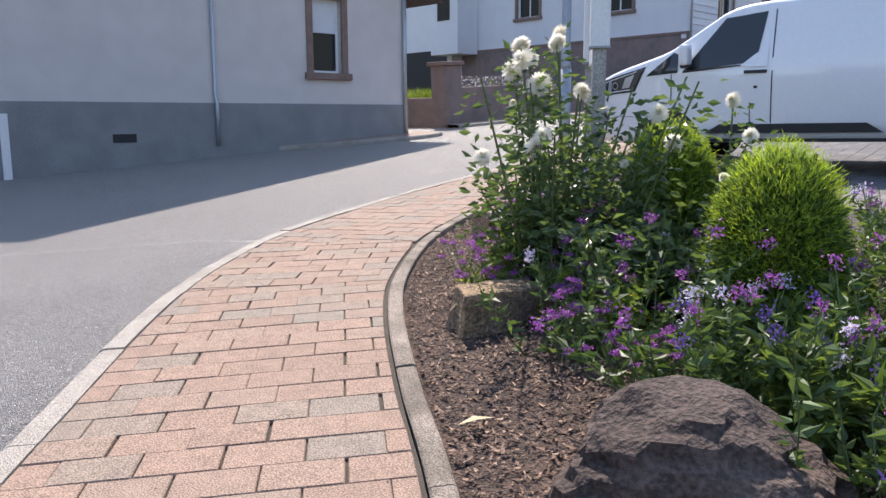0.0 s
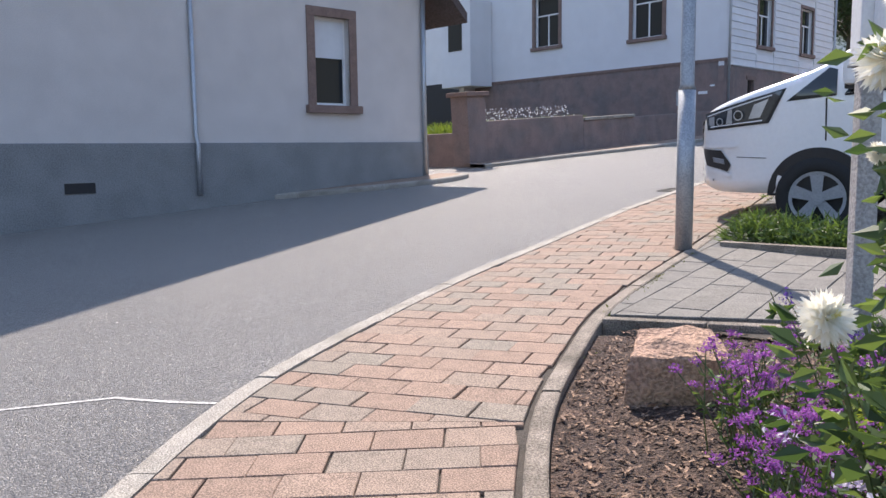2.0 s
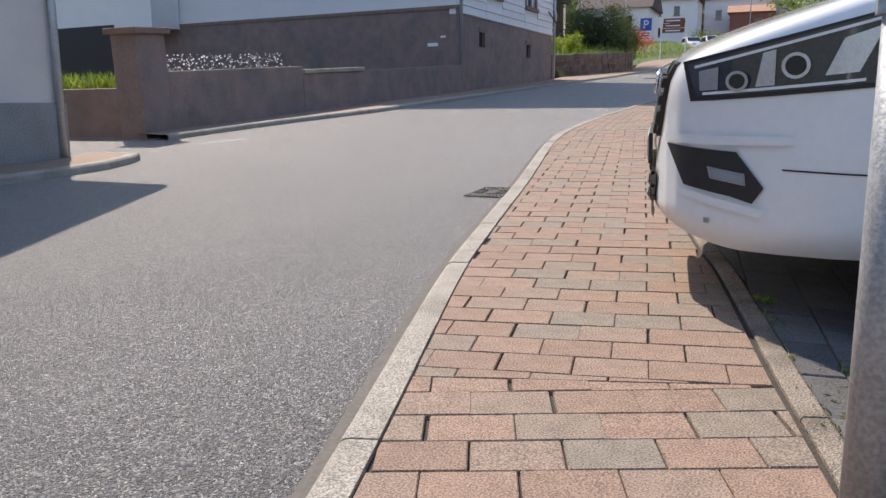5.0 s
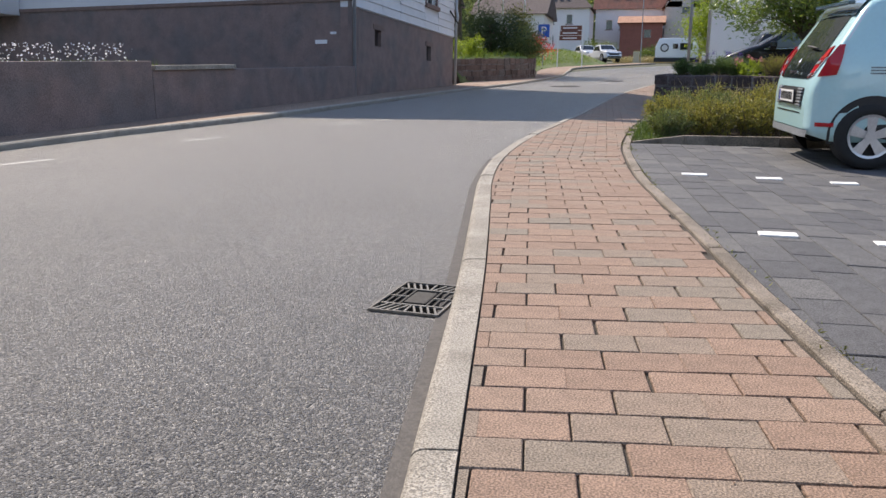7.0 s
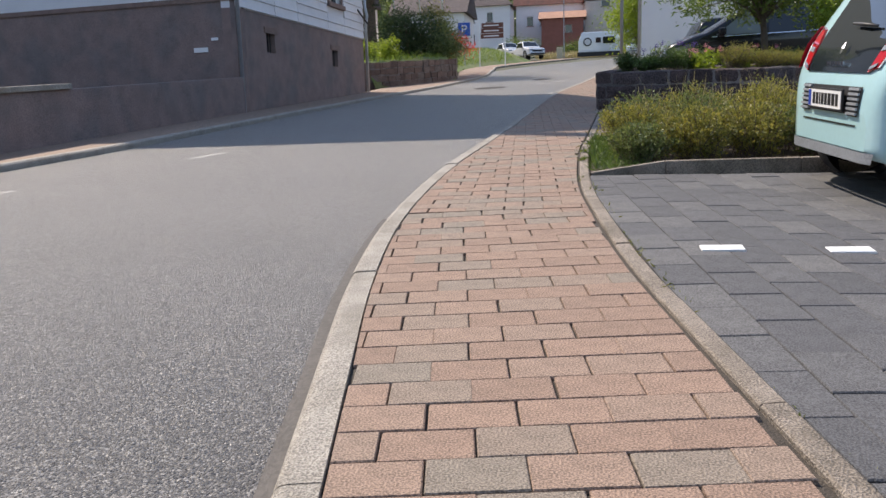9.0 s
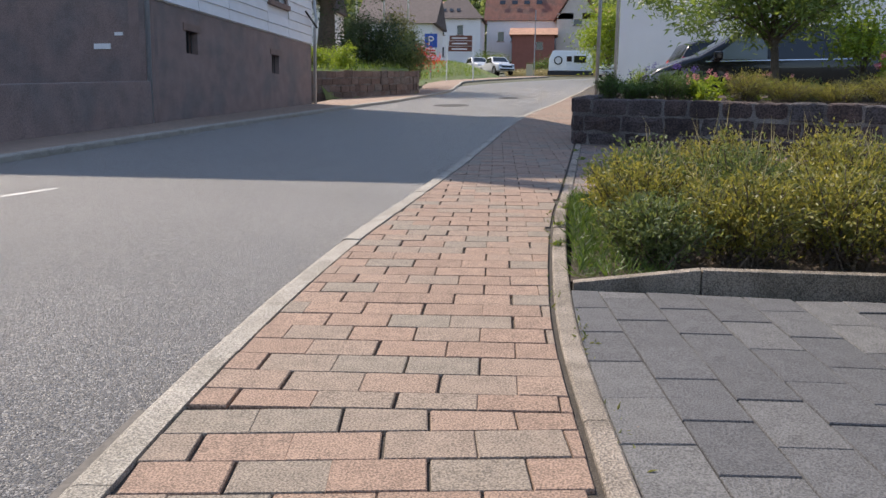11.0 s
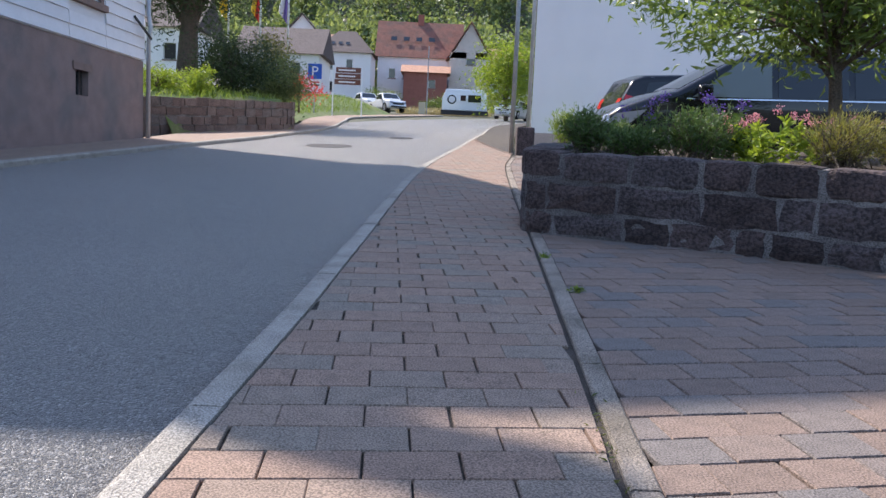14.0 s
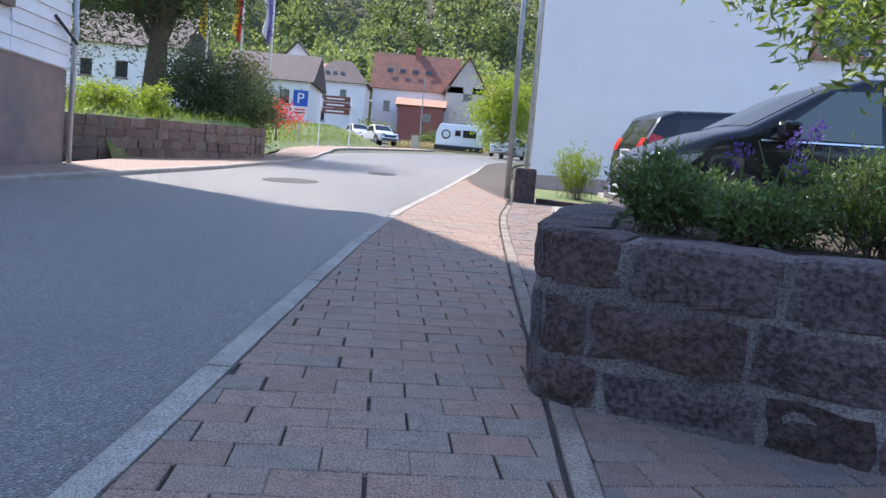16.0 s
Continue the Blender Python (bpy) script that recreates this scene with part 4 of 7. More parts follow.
thing("garden_soil", M().prism([(-26, 16.8), (-15.22, 16.8), (-15.1, 29.0), (-27, 30.6)], -0.08, 0.62), SOIL, RG, "raised garden soil behind the wall", "garden bed", kind="structure")

# cream-white house beyond the driveway
hC = thing("plaster_house", None, None, facade((-5.47, 43.0, 0.0), (1, -0.13)), "tall white plastered house with a pinkish base", "house")
part("wall", wall_with_holes(14, 0.38, 9.0, [(6.25, 3.6, 7.45, 5.0)]), WHITE_C, hC)
part("base", M().box((-0.02, -0.02, -0.6), (14, 0.35, 0.379)), material("pink_base", (0.50, 0.36, 0.32), 0.15, 3, 60, 0.9, 0.3), hC, "pinkish painted base")
part("wall", M().box((0.0, 0.351, -0.6), (0.34, 9, 9.0)), WHITE_C, hC)
part("wall", M().box((13.66, 0.351, -0.6), (14, 9, 9.0)), WHITE_C, hC)
part("roof", M().add([(-0.4, -0.5, 8.9), (14.4, -0.5, 8.9), (14.4, 4.5, 13), (-0.4, 4.5, 13), (-0.4, 9.5, 8.9), (14.4, 9.5, 8.9)], [(0, 1, 2, 3), (3, 2, 5, 4), (0, 3, 4), (1, 5, 2), (0, 4, 5, 1)]), ROOF_RED, hC, "red tiled roof")
window(hC, 6.25, 3.6, 7.45, 5.0, 0.16, material("red_brown_trim", (0.36, 0.17, 0.11), 0.15, 6, 60, 0.8, 0.2), mullion=True)
part("downpipe", M().tube([(-0.08, 0.15, 0.0), (-0.08, 0.15, 8.8)], 0.055, 8), ZINC, hC, "zinc downpipe", smooth=True)
part("rear_wall", M().box((0.35, 8.7, -0.6), (13.65, 9, 9)), WHITE_C, hC)
post = thing("street_pole", M().tube([(0, 0, 0), (0, 0, 6.5)], [0.055, 0.045], 10), GALV, stand(-6.32, 38.9), "slim galvanised steel pole at the footpath's edge", "pole", smooth=True)
lampost = thing("sign_pole", None, None, stand(-5.67, 8.2), "grey galvanised steel pole standing beside the footpath", "pole")
part("foot", M().tube([(0, 0, 0), (0, 0, 1.16)], 0.062, 20), GALV, lampost, smooth=True)
part("shaft", M().tube([(0, 0, 1.1601), (0, 0, 1.2), (0, 0, 5.0)], [0.062, 0.05, 0.046], 20), GALV, lampost, smooth=True)
part("hinge", M().box((-0.072, -0.02, 1.05), (-0.058, 0.02, 1.15)), GALV, lampost)
thing("stone_stub", M().box((-0.19, -0.17, -0.1), (0.19, 0.17, 0.6)), STONE, stand(-6.12, 37.9), "dark rough sandstone stub post", "post", bevel=0.05)
thing("lawn_kerb", M().prism([(-5.9, 37.8), (-4.2, 36.3), (-4.12, 36.42), (-5.8, 37.95)], -0.1, 0.09), STONE, RG, "low dark kerb of the lawn strip", "kerb", kind="structure", bevel=0.01)
thing("lawn_strip", M().prism([(-5.8, 37.9), (-4.1, 36.4), (-1, 36.4), (-1, 43), (-5.5, 43)], -0.1, 0.05), GRASS_G, RG, "small lawn strip at the house wall", "lawn", kind="structure")


# ---------------------------------------------------------------- stone wall with its planted bed
WALL = spline([(-6.5, 28.8), (-6.9, 27.9), (-7.13, 27.1), (-7.23, 26.6), (-7.12, 26.38), (-6.65, 26.15), (-5.9, 25.72), (-4.6, 24.9), (-2.0, 23.6), (3.0, 22.2)], 0.05)
swall = thing("stone_wall", None, None, RG, "low wall of dark weathered sandstone blocks with grey mortar, in shade", "wall", kind="structure")
core_o, core_i = offset(WALL, -0.0), offset(WALL, -0.26)
m = M()
for a, b in zip(core_o, core_i):
    m.v += [(*a, -0.1), (*a, 0.592), (*b, 0.592), (*b, -0.1)]
m.f = [(4 * i + e, 4 * i + 4 + e, 4 * i + 5 + e, 4 * i + 1 + e) for i in range(len(WALL) - 1) for e in range(3)]
part("mortar", m, MORTAR, swall)
WS = np.r_[0, np.cumsum(np.linalg.norm(np.diff(WALL, axis=0), axis=1))]


def wall_stone(s0, s1, z0, z1, rnd, capstone=False):
    """A rough block that follows the wall's line, proud of the mortar."""
    m = M()
    k = 5
    j = 4
    proud = rnd.uniform(0.004, 0.016)
    jit = [[(rnd.uniform(-0.014, 0.014), rnd.uniform(-0.014, 0.014), rnd.uniform(-0.008, 0.010)) for _ in range(j)] for _ in range(k)]
    for i in range(k):
        for q in range(j):
            u, w = i / (k - 1), q / (j - 1)
            edge = i in (0, k - 1) or q in (0, j - 1)
            s = s0 + (s1 - s0) * u + jit[i][q][0] * 1.3
            zz = z0 + (z1 - z0) * w + jit[i][q][1]
            p = IN((np.interp(s, WS, WALL[:, 0]), np.interp(s, WS, WALL[:, 1])))
            p2 = IN((np.interp(s + 0.05, WS, WALL[:, 0]), np.interp(s + 0.05, WS, WALL[:, 1])))
            t = (p2 - p) / (np.linalg.norm(p2 - p) + 1e-9)
            n = IN((-t[1], t[0])) * -1.0
            p = p + n * (0.003 if edge else proud + jit[i][q][2])
            m.v.append((p[0], p[1], zz))
    m.f = [(a * j + b, (a + 1) * j + b, (a + 1) * j + b + 1, a * j + b + 1) for a in range(k - 1) for b in range(j - 1)]
    return m


rnd = random.Random(21)
z = 0.0
for course, h in enumerate((0.175, 0.22)):
    s = 0.05 + rnd.uniform(0, 0.2)
    while s < WS[-1] - 0.8:
        w = rnd.choice((0.20, 0.34, 0.42, 0.50, 0.56)) + rnd.uniform(-0.03, 0.03)
        part("block", wall_stone(s + 0.013, s + w - 0.015, z + 0.012 + rnd.uniform(-0.012, 0.010), z + h - 0.014 + rnd.uniform(-0.012, 0.012), rnd), STONE, swall)
        s += w
    z += h
# the top course is rounded over and reaches across the wall
s = 0.0
while s < WS[-1] - 0.8:
    w = rnd.choice((0.24, 0.34, 0.40, 0.48)) + rnd.uniform(-0.03, 0.03)
    m = M()
    k = 7
    low, high = 0.412 + rnd.uniform(-0.012, 0.014), 0.612 + rnd.uniform(-0.012, 0.012)
    for i in range(k):
        t = s + 0.014 + (w - 0.028) * i / (k - 1)
        pinch = 0.012 if i in (0, k - 1) else 0.0
        p = IN((np.interp(t, WS, WALL[:, 0]), np.interp(t, WS, WALL[:, 1])))
        q = IN((np.interp(t + 0.05, WS, WALL[:, 0]), np.interp(t + 0.05, WS, WALL[:, 1])))
        d = (q - p) / np.linalg.norm(q - p)
        nn = IN((d[1], -d[0]))
        for u, zz in ((0.001, low), (0.010, low + 0.015), (0.014, (low + high) / 2), (0.012, high - 0.02), (0.002, high - 0.006), (-0.03, high), (-0.26, high - 0.005), (-0.28, high - 0.06), (-0.28, low)):
            r = p + nn * (u - pinch + rnd.uniform(-0.006, 0.006))
            m.v.append((r[0], r[1], zz - pinch * (zz > 0.5) + rnd.uniform(-0.006, 0.006)))
    m.f = [(i * 9 + j, (i + 1) * 9 + j, (i + 1) * 9 + (j + 1) % 9, i * 9 + (j + 1) % 9) for i in range(k - 1) for j in range(9)] + [tuple(range(9)), tuple(reversed(range(9 * (k - 1), 9 * k)))]
    part("top_block", m, STONE, swall, "worn top block of the wall")
    s += w
inner = offset(WALL, -0.2)[::6]
bed_poly = [tuple(p) for p in inner] + [(3.5, 29.6), (-6.2, 29.4)]
thing("wall_bed_soil", M().prism(bed_poly, -0.05, 0.575), SOIL, RG, "dry soil of the raised bed behind the wall", "soil", kind="structure")
thing("upper_drive", M().prism([(-6.55, 29.5), (6, 29.7), (6, 41), (-4.2, 41), (-4.2, 35.8), (-6.0, 35.0)], -0.1, 0.15), KERB, RG, "pale paved parking place behind the raised bed", "pavement", kind="structure")


# ---------------------------------------------------------------- cars
class Shell:
    """The outer form of a car: x forwards, y left, z up from the ground under its middle."""

    def __init__(self, length, width, top, bottom, belt, tumble=0.18, nose=0.30, tail=0.18, power=5, corner=0.09, plan=None):
        self.plan = plan
        self.L, self.W, self.top_pts, self.bot, self.belt, self.tb, self.nose, self.tail, self.pw, self.r = length, width, sorted(top), bottom, belt, tumble, nose, tail, power, corner
        self.H = max(z for _, z in top)
        self.tx = np.array([p[0] for p in self.top_pts])
        self.tz = np.array([p[1] for p in self.top_pts])

    def top(self, x):
        return float(np.interp(x, self.tx, self.tz))

    def half(self, x):
        if self.plan:
            return float(np.interp(x, self.plan[0], self.plan[1]))
        u = abs(x) / (self.L / 2)
        return self.W / 2 * (1 - (self.nose if x > 0 else self.tail) * u ** self.pw)

    def side(self, x, z):
        k = 1 - self.tb * max(0.0, (z - self.belt) / (self.H - self.belt)) - 0.10 * max(0.0, (0.45 - z) / 0.45) ** 2 - 0.025 * abs(z - 0.75)
        return self.half(x) * k

    def height(self, x, y):
        zt = self.top(x)
        r = min(self.r, (zt - self.bot) * 0.4)
        y1 = max(0.01, self.side(x, zt - r) - r)
        if y > y1:
            return zt - r + math.sqrt(max(0.0, r * r - (y - y1) ** 2))
        return zt + 0.022 * (1 - (y / y1) ** 2)

    def body(self):
        m = M()
        xs = np.unique(np.r_[np.linspace(-self.L / 2, self.L / 2, 40), self.tx, self.plan[0] if self.plan else [], self.L / 2 - np.array((0.01, 0.03, 0.06, 0.1, 0.16)), -self.L / 2 + np.array((0.01, 0.03, 0.06, 0.1))])
        n = None
        for x in xs:
            zt, zb = self.top(x), self.bot
            u = abs(x) / (self.L / 2)
            zb = zb + 0.10 * max(0, (u - 0.86) / 0.14) ** 2
            r = min(self.r, (zt - zb) * 0.4)
            pts = []
            for t in (0, 0.15, 0.3, 0.45, 0.6, 0.75, 0.9, 1):
                z = zb + (zt - r - zb) * t
                pts.append((self.side(x, z), z))
            y0 = pts[-1][0]
            for a in (30, 60, 90):
                pts.append((y0 - r * (1 - math.cos(radians(a))), zt - r + r * math.sin(radians(a))))
            y1 = pts[-1][0]
            pts += [(y1 * 0.66, zt + 0.012), (y1 * 0.33, zt + 0.02)]
            full = [(y, z) for y, z in pts] + [(0, zt + 0.022)] + [(-y, z) for y, z in reversed(pts)]
            n = len(full)
            m.v += [(x, y, z) for y, z in full]
        k = len(xs)
        for i in range(k - 1):
            for j in range(n - 1):
                m.f.append((i * n + j, i * n + j + 1, (i + 1) * n + j + 1, (i + 1) * n + j))
        rear, nose = m.v[:n], m.v[(k - 1) * n:]
        m.add(rear, [tuple(range(n))])
        m.add(nose, [tuple(reversed(range(n)))])
        for i in range(k - 1):
            m.f.append((i * n + n - 1, i * n, (i + 1) * n, (i + 1) * n + n - 1))
        return m

    def patch(self, quad, s, out=0.006, nu=8, nv=5):
        """A panel on the flank s, between four corners (x, z)."""
        m = M()
        a, b, c, d = [IN(q) for q in quad]
        for i in range(nu + 1):
            for j in range(nv + 1):
                u, v = i / nu, j / nv
                x, z = (a * (1 - u) + b * u) * (1 - v) + (d * (1 - u) + c * u) * v
                m.v.append((x, s * (self.side(x, z) + out), z))
        m.f = [(i * (nv + 1) + j, (i + 1) * (nv + 1) + j, (i + 1) * (nv + 1) + j + 1, i * (nv + 1) + j + 1) for i in range(nu) for j in range(nv)]
        return m

    def cap(self, x0, x1, f0, f1, out=0.008):
        """A panel on the top surface between two stations, f0 and f1 its half widths as shares of the roof."""
        m = M()
        for i in range(9):
            x = x0 + (x1 - x0) * i / 8
            f = f0 + (f1 - f0) * i / 8
            y1 = self.side(x, self.top(x) - self.r) - self.r
            for j in range(9):
                q = (j / 4 - 1) * f
                m.v.append((x, q * y1, self.top(x) + 0.022 * (1 - abs(q)) + out))
        m.f = [(i * 9 + j, i * 9 + j + 1, (i + 1) * 9 + j + 1, (i + 1) * 9 + j) for i in range(8) for j in range(8)]
        return m

    def front(self, y0, z0, y1, z1, s=1, out=0.012, nu=10, nv=6):
        """A panel that wraps round the nose (s = 1) or tail (s = -1)."""
        m = M()
        xs = np.linspace(self.L * 0.2, self.L / 2, 700)
        for i in range(nu + 1):
            for j in range(nv + 1):
                y, z = y0 + (y1 - y0) * i / nu, z0 + (z1 - z0) * j / nv
                ok = [x for x in xs if self.side(s * x, z) >= abs(y) and self.top(s * x) >= z]
                x = max(ok) if ok else xs[0]
                m.v.append((s * (x + out), y, z))
        m.f = [(i * (nv + 1) + j, (i + 1) * (nv + 1) + j, (i + 1) * (nv + 1) + j + 1, i * (nv + 1) + j + 1) for i in range(nu) for j in range(nv)]
        return m


def end_panel(sh, quad, s=1, out=0.012, nu=14, nv=6, thick=0.0):
    """A panel on the nose (s = 1) or tail (s = -1) between four corners (y, z), lower ones first; thick gives it a rim towards the body."""
    m = M()
    xs = np.linspace(sh.L * 0.28, sh.L / 2, 420)
    a, b, c, d = [IN(q) for q in quad]
    for i in range(nu + 1):
        for j in range(nv + 1):
            u, v = i / nu, j / nv
            y, z = (a * (1 - u) + b * u) * (1 - v) + (d * (1 - u) + c * u) * v
            x = xs[0]
            for q in xs[::-1]:
                if sh.side(s * q, z) >= abs(y) and sh.height(s * q, abs(y)) >= z:
                    x = q
                    break
            m.v.append((s * (x + out), y, z))
    w = nv + 1
    m.f = [(i * w + j, (i + 1) * w + j, (i + 1) * w + j + 1, i * w + j + 1) for i in range(nu) for j in range(nv)]
    if thick:
        n = len(m.v)
        m.v += [(x - s * thick, y, z) for x, y, z in m.v]
        rim = [i * w for i in range(nu + 1)] + [nu * w + j for j in range(1, w)] + [i * w + nv for i in range(nu - 1, -1, -1)] + [j for j in range(nv - 1, 0, -1)]
        m.f += [(rim[k], rim[(k + 1) % len(rim)], rim[(k + 1) % len(rim)] + n, rim[k] + n) for k in range(len(rim))]
    return m


def wheel(parent, x, y, r, s, spokes=5, rim=STEEL, width=0.2):
    """A wheel that stands at the flank s; tyre, rim with spokes, hub."""
    prof = [(r * 0.66, 0.0), (r * 0.70, 0.012), (r * 0.95, 0.01), (r, -0.03), (r, -width)]
    m = M()
    n = 32
    for k in range(n):
        w = 2 * math.pi * k / n
        for q, d in prof:
            m.v.append((q * math.cos(w), s * d, r + q * math.sin(w)))
    c = len(prof)
    m.f = [(k * c + j, k * c + j + 1, ((k + 1) % n) * c + j + 1, ((k + 1) % n) * c + j) for k in range(n) for j in range(c - 1)]
    wh = part("wheel", m, RUBBER, parent, smooth=True, matrix=pose(x, y, 0))
    part("well", M().add([(r * 0.66 * math.cos(a), -0.06 * s, r + r * 0.66 * math.sin(a)) for a in np.linspace(0, 2 * math.pi, 25)[:-1]], [tuple(range(24))]), BLACK_PL, wh)
    rm = M()
    for k in range(n):
        w0, w1 = 2 * math.pi * k / n, 2 * math.pi * (k + 1) / n
        rm.add([(q * r * math.cos(w), s * d, r + q * r * math.sin(w)) for q, d in ((0.58, 0.004), (0.66, 0.010)) for w in (w0, w1)], [(0, 1, 3, 2)])
    for k in range(spokes):
        w = 2 * math.pi * k / spokes + 0.3
        a = 0.21
        rm.add([(q * r * math.cos(w + e), s * d, r + q * r * math.sin(w + e)) for q, e, d in ((0.12, -1.0, 0.0), (0.12, 1.0, 0.0), (0.60, a * 1.3, 0.006), (0.60, -a * 1.3, 0.006))], [(0, 1, 2, 3)])
    part("rim", rm, rim, wh)
    part("hub", M().add([(0.17 * r * math.cos(a), 0.012 * s, r + 0.17 * r * math.sin(a)) for a in np.linspace(0, 2 * math.pi, 17)[:-1]], [tuple(range(16))]), rim, wh)
    return wh


def arch(sh, x, r, s, out=0.004):
    m = M()
    c = [(x, r)] + [(x + 1.17 * r * math.cos(a), r + 1.17 * r * math.sin(a)) for a in np.linspace(-0.55, math.pi + 0.55, 30)]
    m.v = [(a, s * (sh.side(a, max(b, 0.1)) + out), max(b, sh.bot - 0.02)) for a, b in c]
    m.f = [(0, i, i + 1) for i in range(1, len(c) - 1)]
    return m


def plate(parent, mat4, bars, w=0.52, h=0.11):
    """A number plate with bars in place of its characters."""
    p = part("number_plate", M().box((-0.012, -w / 2, -h / 2), (0.0, w / 2, h / 2)), PLATE_W, parent, "white number plate with black bars", matrix=mat4)
    part("plate_band", M().box((0.0005, -w / 2 + 0.004, -h / 2 + 0.004), (0.002, -w / 2 + 0.045, h / 2 - 0.004)), PLATE_B, p)
    part("plate_rim", M().box((-0.016, -w / 2 - 0.012, -h / 2 - 0.012), (-0.004, w / 2 + 0.012, h / 2 + 0.012)), BLACK_PL, p)
    y = -w / 2 + 0.075
    for b in bars:
        part("bar", M().box((0.0005, y, -0.037), (0.002, y + b, 0.037)), INK, p)
        y += b + 0.014
    return p


# white van
VAN_TOP = [(-2.485, 1.15), (-2.46, 1.62), (-2.38, 1.79), (-2.2, 1.84), (0.0, 1.87), (0.3, 1.865), (0.5, 1.85), (0.66, 1.82), (0.80, 1.765), (1.35, 1.415), (1.48, 1.36), (1.7, 1.295), (1.9, 1.24), (2.1, 1.18), (2.22, 1.14),
           (2.32, 1.10), (2.385, 1.065), (2.42, 1.03), (2.442, 0.98), (2.455, 0.91), (2.464, 0.84), (2.475, 0.76), (2.488, 0.68), (2.497, 0.58), (2.50, 0.45)]
VAN_PLAN = ([-2.50, -2.46, -2.38, -2.2, 0.0, 1.3, 1.7, 1.9, 2.05, 2.18, 2.28, 2.36, 2.41, 2.45, 2.475, 2.49, 2.50],
            [0.86, 0.92, 0.955, 0.975, 0.99, 0.99, 0.98, 0.955, 0.915, 0.86, 0.80, 0.73, 0.665, 0.585, 0.49, 0.39, 0.30])
vs = Shell(5.0, 1.98, VAN_TOP, 0.37, 1.2, 0.16, 0.31, 0.08, 5, 0.075, VAN_PLAN)
van = thing("white_van", None, None, lie(-3.95, 10.77, -0.10, 187.5), "white delivery van with dark lower trim, parked nose to the footpath", "van")
vb = part("body", vs.body(), WHITE_PAINT, van, smooth=True)
part("windscreen", vs.cap(1.33, 0.80, 0.96, 0.96), CAR_GLASS, vb, smooth=True)
part("bonnet_seam", vs.cap(1.44, 1.425, 0.98, 0.98, 0.004), INK, vb)
part("rear_window", vs.front(-0.6, 1.25, 0.6, 1.65, -1), CAR_GLASS, vb, smooth=True)
CAP_GREY = material("wheel_cap_grey", (0.30, 0.31, 0.32), 0.1, 10, 60, 0.5, 0.05)
for s in (-1, 1):
    part("side_window", vs.patch([(1.20, 1.17), (0.40, 1.23), (0.32, 1.755), (0.76, 1.715)], s), CAR_GLASS, vb, smooth=True)
    part("window_corner", vs.patch([(0.58, 1.185), (0.28, 1.18), (0.28, 1.40), (0.42, 1.31)], s, 0.010), WHITE_PAINT, vb, smooth=True)
    part("quarter_window", vs.patch([(1.64, 1.13), (1.26, 1.155), (1.26, 1.36), (1.32, 1.38)], s), CAR_GLASS, vb, smooth=True)
    part("window_strip", vs.patch([(1.20, 1.15), (0.56, 1.195), (0.56, 1.21), (1.20, 1.168)], s, 0.012), BLACK_PL, vb, smooth=True)
    part("side_strip", vs.patch([(0.94, 0.47), (-0.86, 0.47), (-0.70, 0.57), (0.78, 0.57)], s, 0.022), BLACK_PL, vb, "black side rubbing strip", smooth=True)
    part("sill", vs.patch([(0.95, 0.375), (-1.0, 0.375), (-1.0, 0.41), (0.95, 0.41)], s, 0.008), BLACK_PL, vb)
    # headlamp: dark bowl, chrome reflectors, light strips
    hl = part("headlamp", vs.patch([(2.35, 0.925), (1.80, 0.975), (1.67, 1.225), (2.385, 1.045)], s, 0.012, 14, 8), LAMP_BOWL, vb, "clear headlamp with chrome reflectors", smooth=True)
    part("lamp_rim", vs.patch([(2.37, 0.91), (1.78, 0.96), (1.64, 1.24), (2.40, 1.055)], s, 0.006, 14, 8), BLACK_PL, hl, smooth=True)
    for cx, cz, r, mat in ((2.22, 0.985, 0.036, STEEL), (2.22, 0.985, 0.026, LAMP_DARK), (2.04, 1.035, 0.044, STEEL), (2.04, 1.035, 0.033, LAMP_DARK)):
        ring = [(cx + r * math.cos(a), cz + r * math.sin(a)) for a in np.linspace(0, 6.283, 21)[:-1]]
        part("lens", M().add([(a, s * (vs.side(a, b) + (0.022 if mat == CHROME else 0.028)), b) for a, b in ring], [tuple(range(20))]), mat, hl)
    for q in ([(1.95, 1.00), (1.85, 1.01), (1.78, 1.16), (1.90, 1.12)], [(2.16, 0.965), (2.10, 0.97), (2.10, 1.09), (2.14, 1.08)], [(2.34, 0.95), (2.28, 0.955), (2.28, 1.035), (2.345, 1.02)]):
        part("reflector", vs.patch(q, s, 0.018), STEEL, hl)
    part("light_strip", vs.patch([(2.33, 0.935), (1.83, 0.98), (1.83, 0.99), (2.33, 0.945)], s, 0.020), LIGHT_STRIP, hl, smooth=True)
    part("light_strip", vs.patch([(2.36, 1.03), (1.75, 1.185), (1.75, 1.195), (2.36, 1.04)], s, 0.020), LIGHT_STRIP, hl, smooth=True)
    # fog lamp in its black bezel, under a white ridge
    bez = vs.patch([(2.385, 0.595), (2.22, 0.57), (2.21, 0.735), (2.45, 0.745)], s, 0.012, 10, 8)
    rear = vs.patch([(2.22, 0.57), (2.15, 0.55), (2.115, 0.61), (2.21, 0.735)], s, 0.012)
    fg = part("fog_bezel", bez.add(rear.v, rear.f), BLACK_PL, vb, "black fog-lamp bezel", smooth=True)
    part("fog_lamp", vs.patch([(2.29, 0.637), (2.18, 0.62), (2.185, 0.652), (2.30, 0.67)], s, 0.020), HEADLAMP, fg, "clear fog lamp", smooth=True)
    part("fog_ring", vs.patch([(2.295, 0.632), (2.174, 0.614), (2.18, 0.658), (2.305, 0.676)], s, 0.016), GALV, fg, smooth=True)
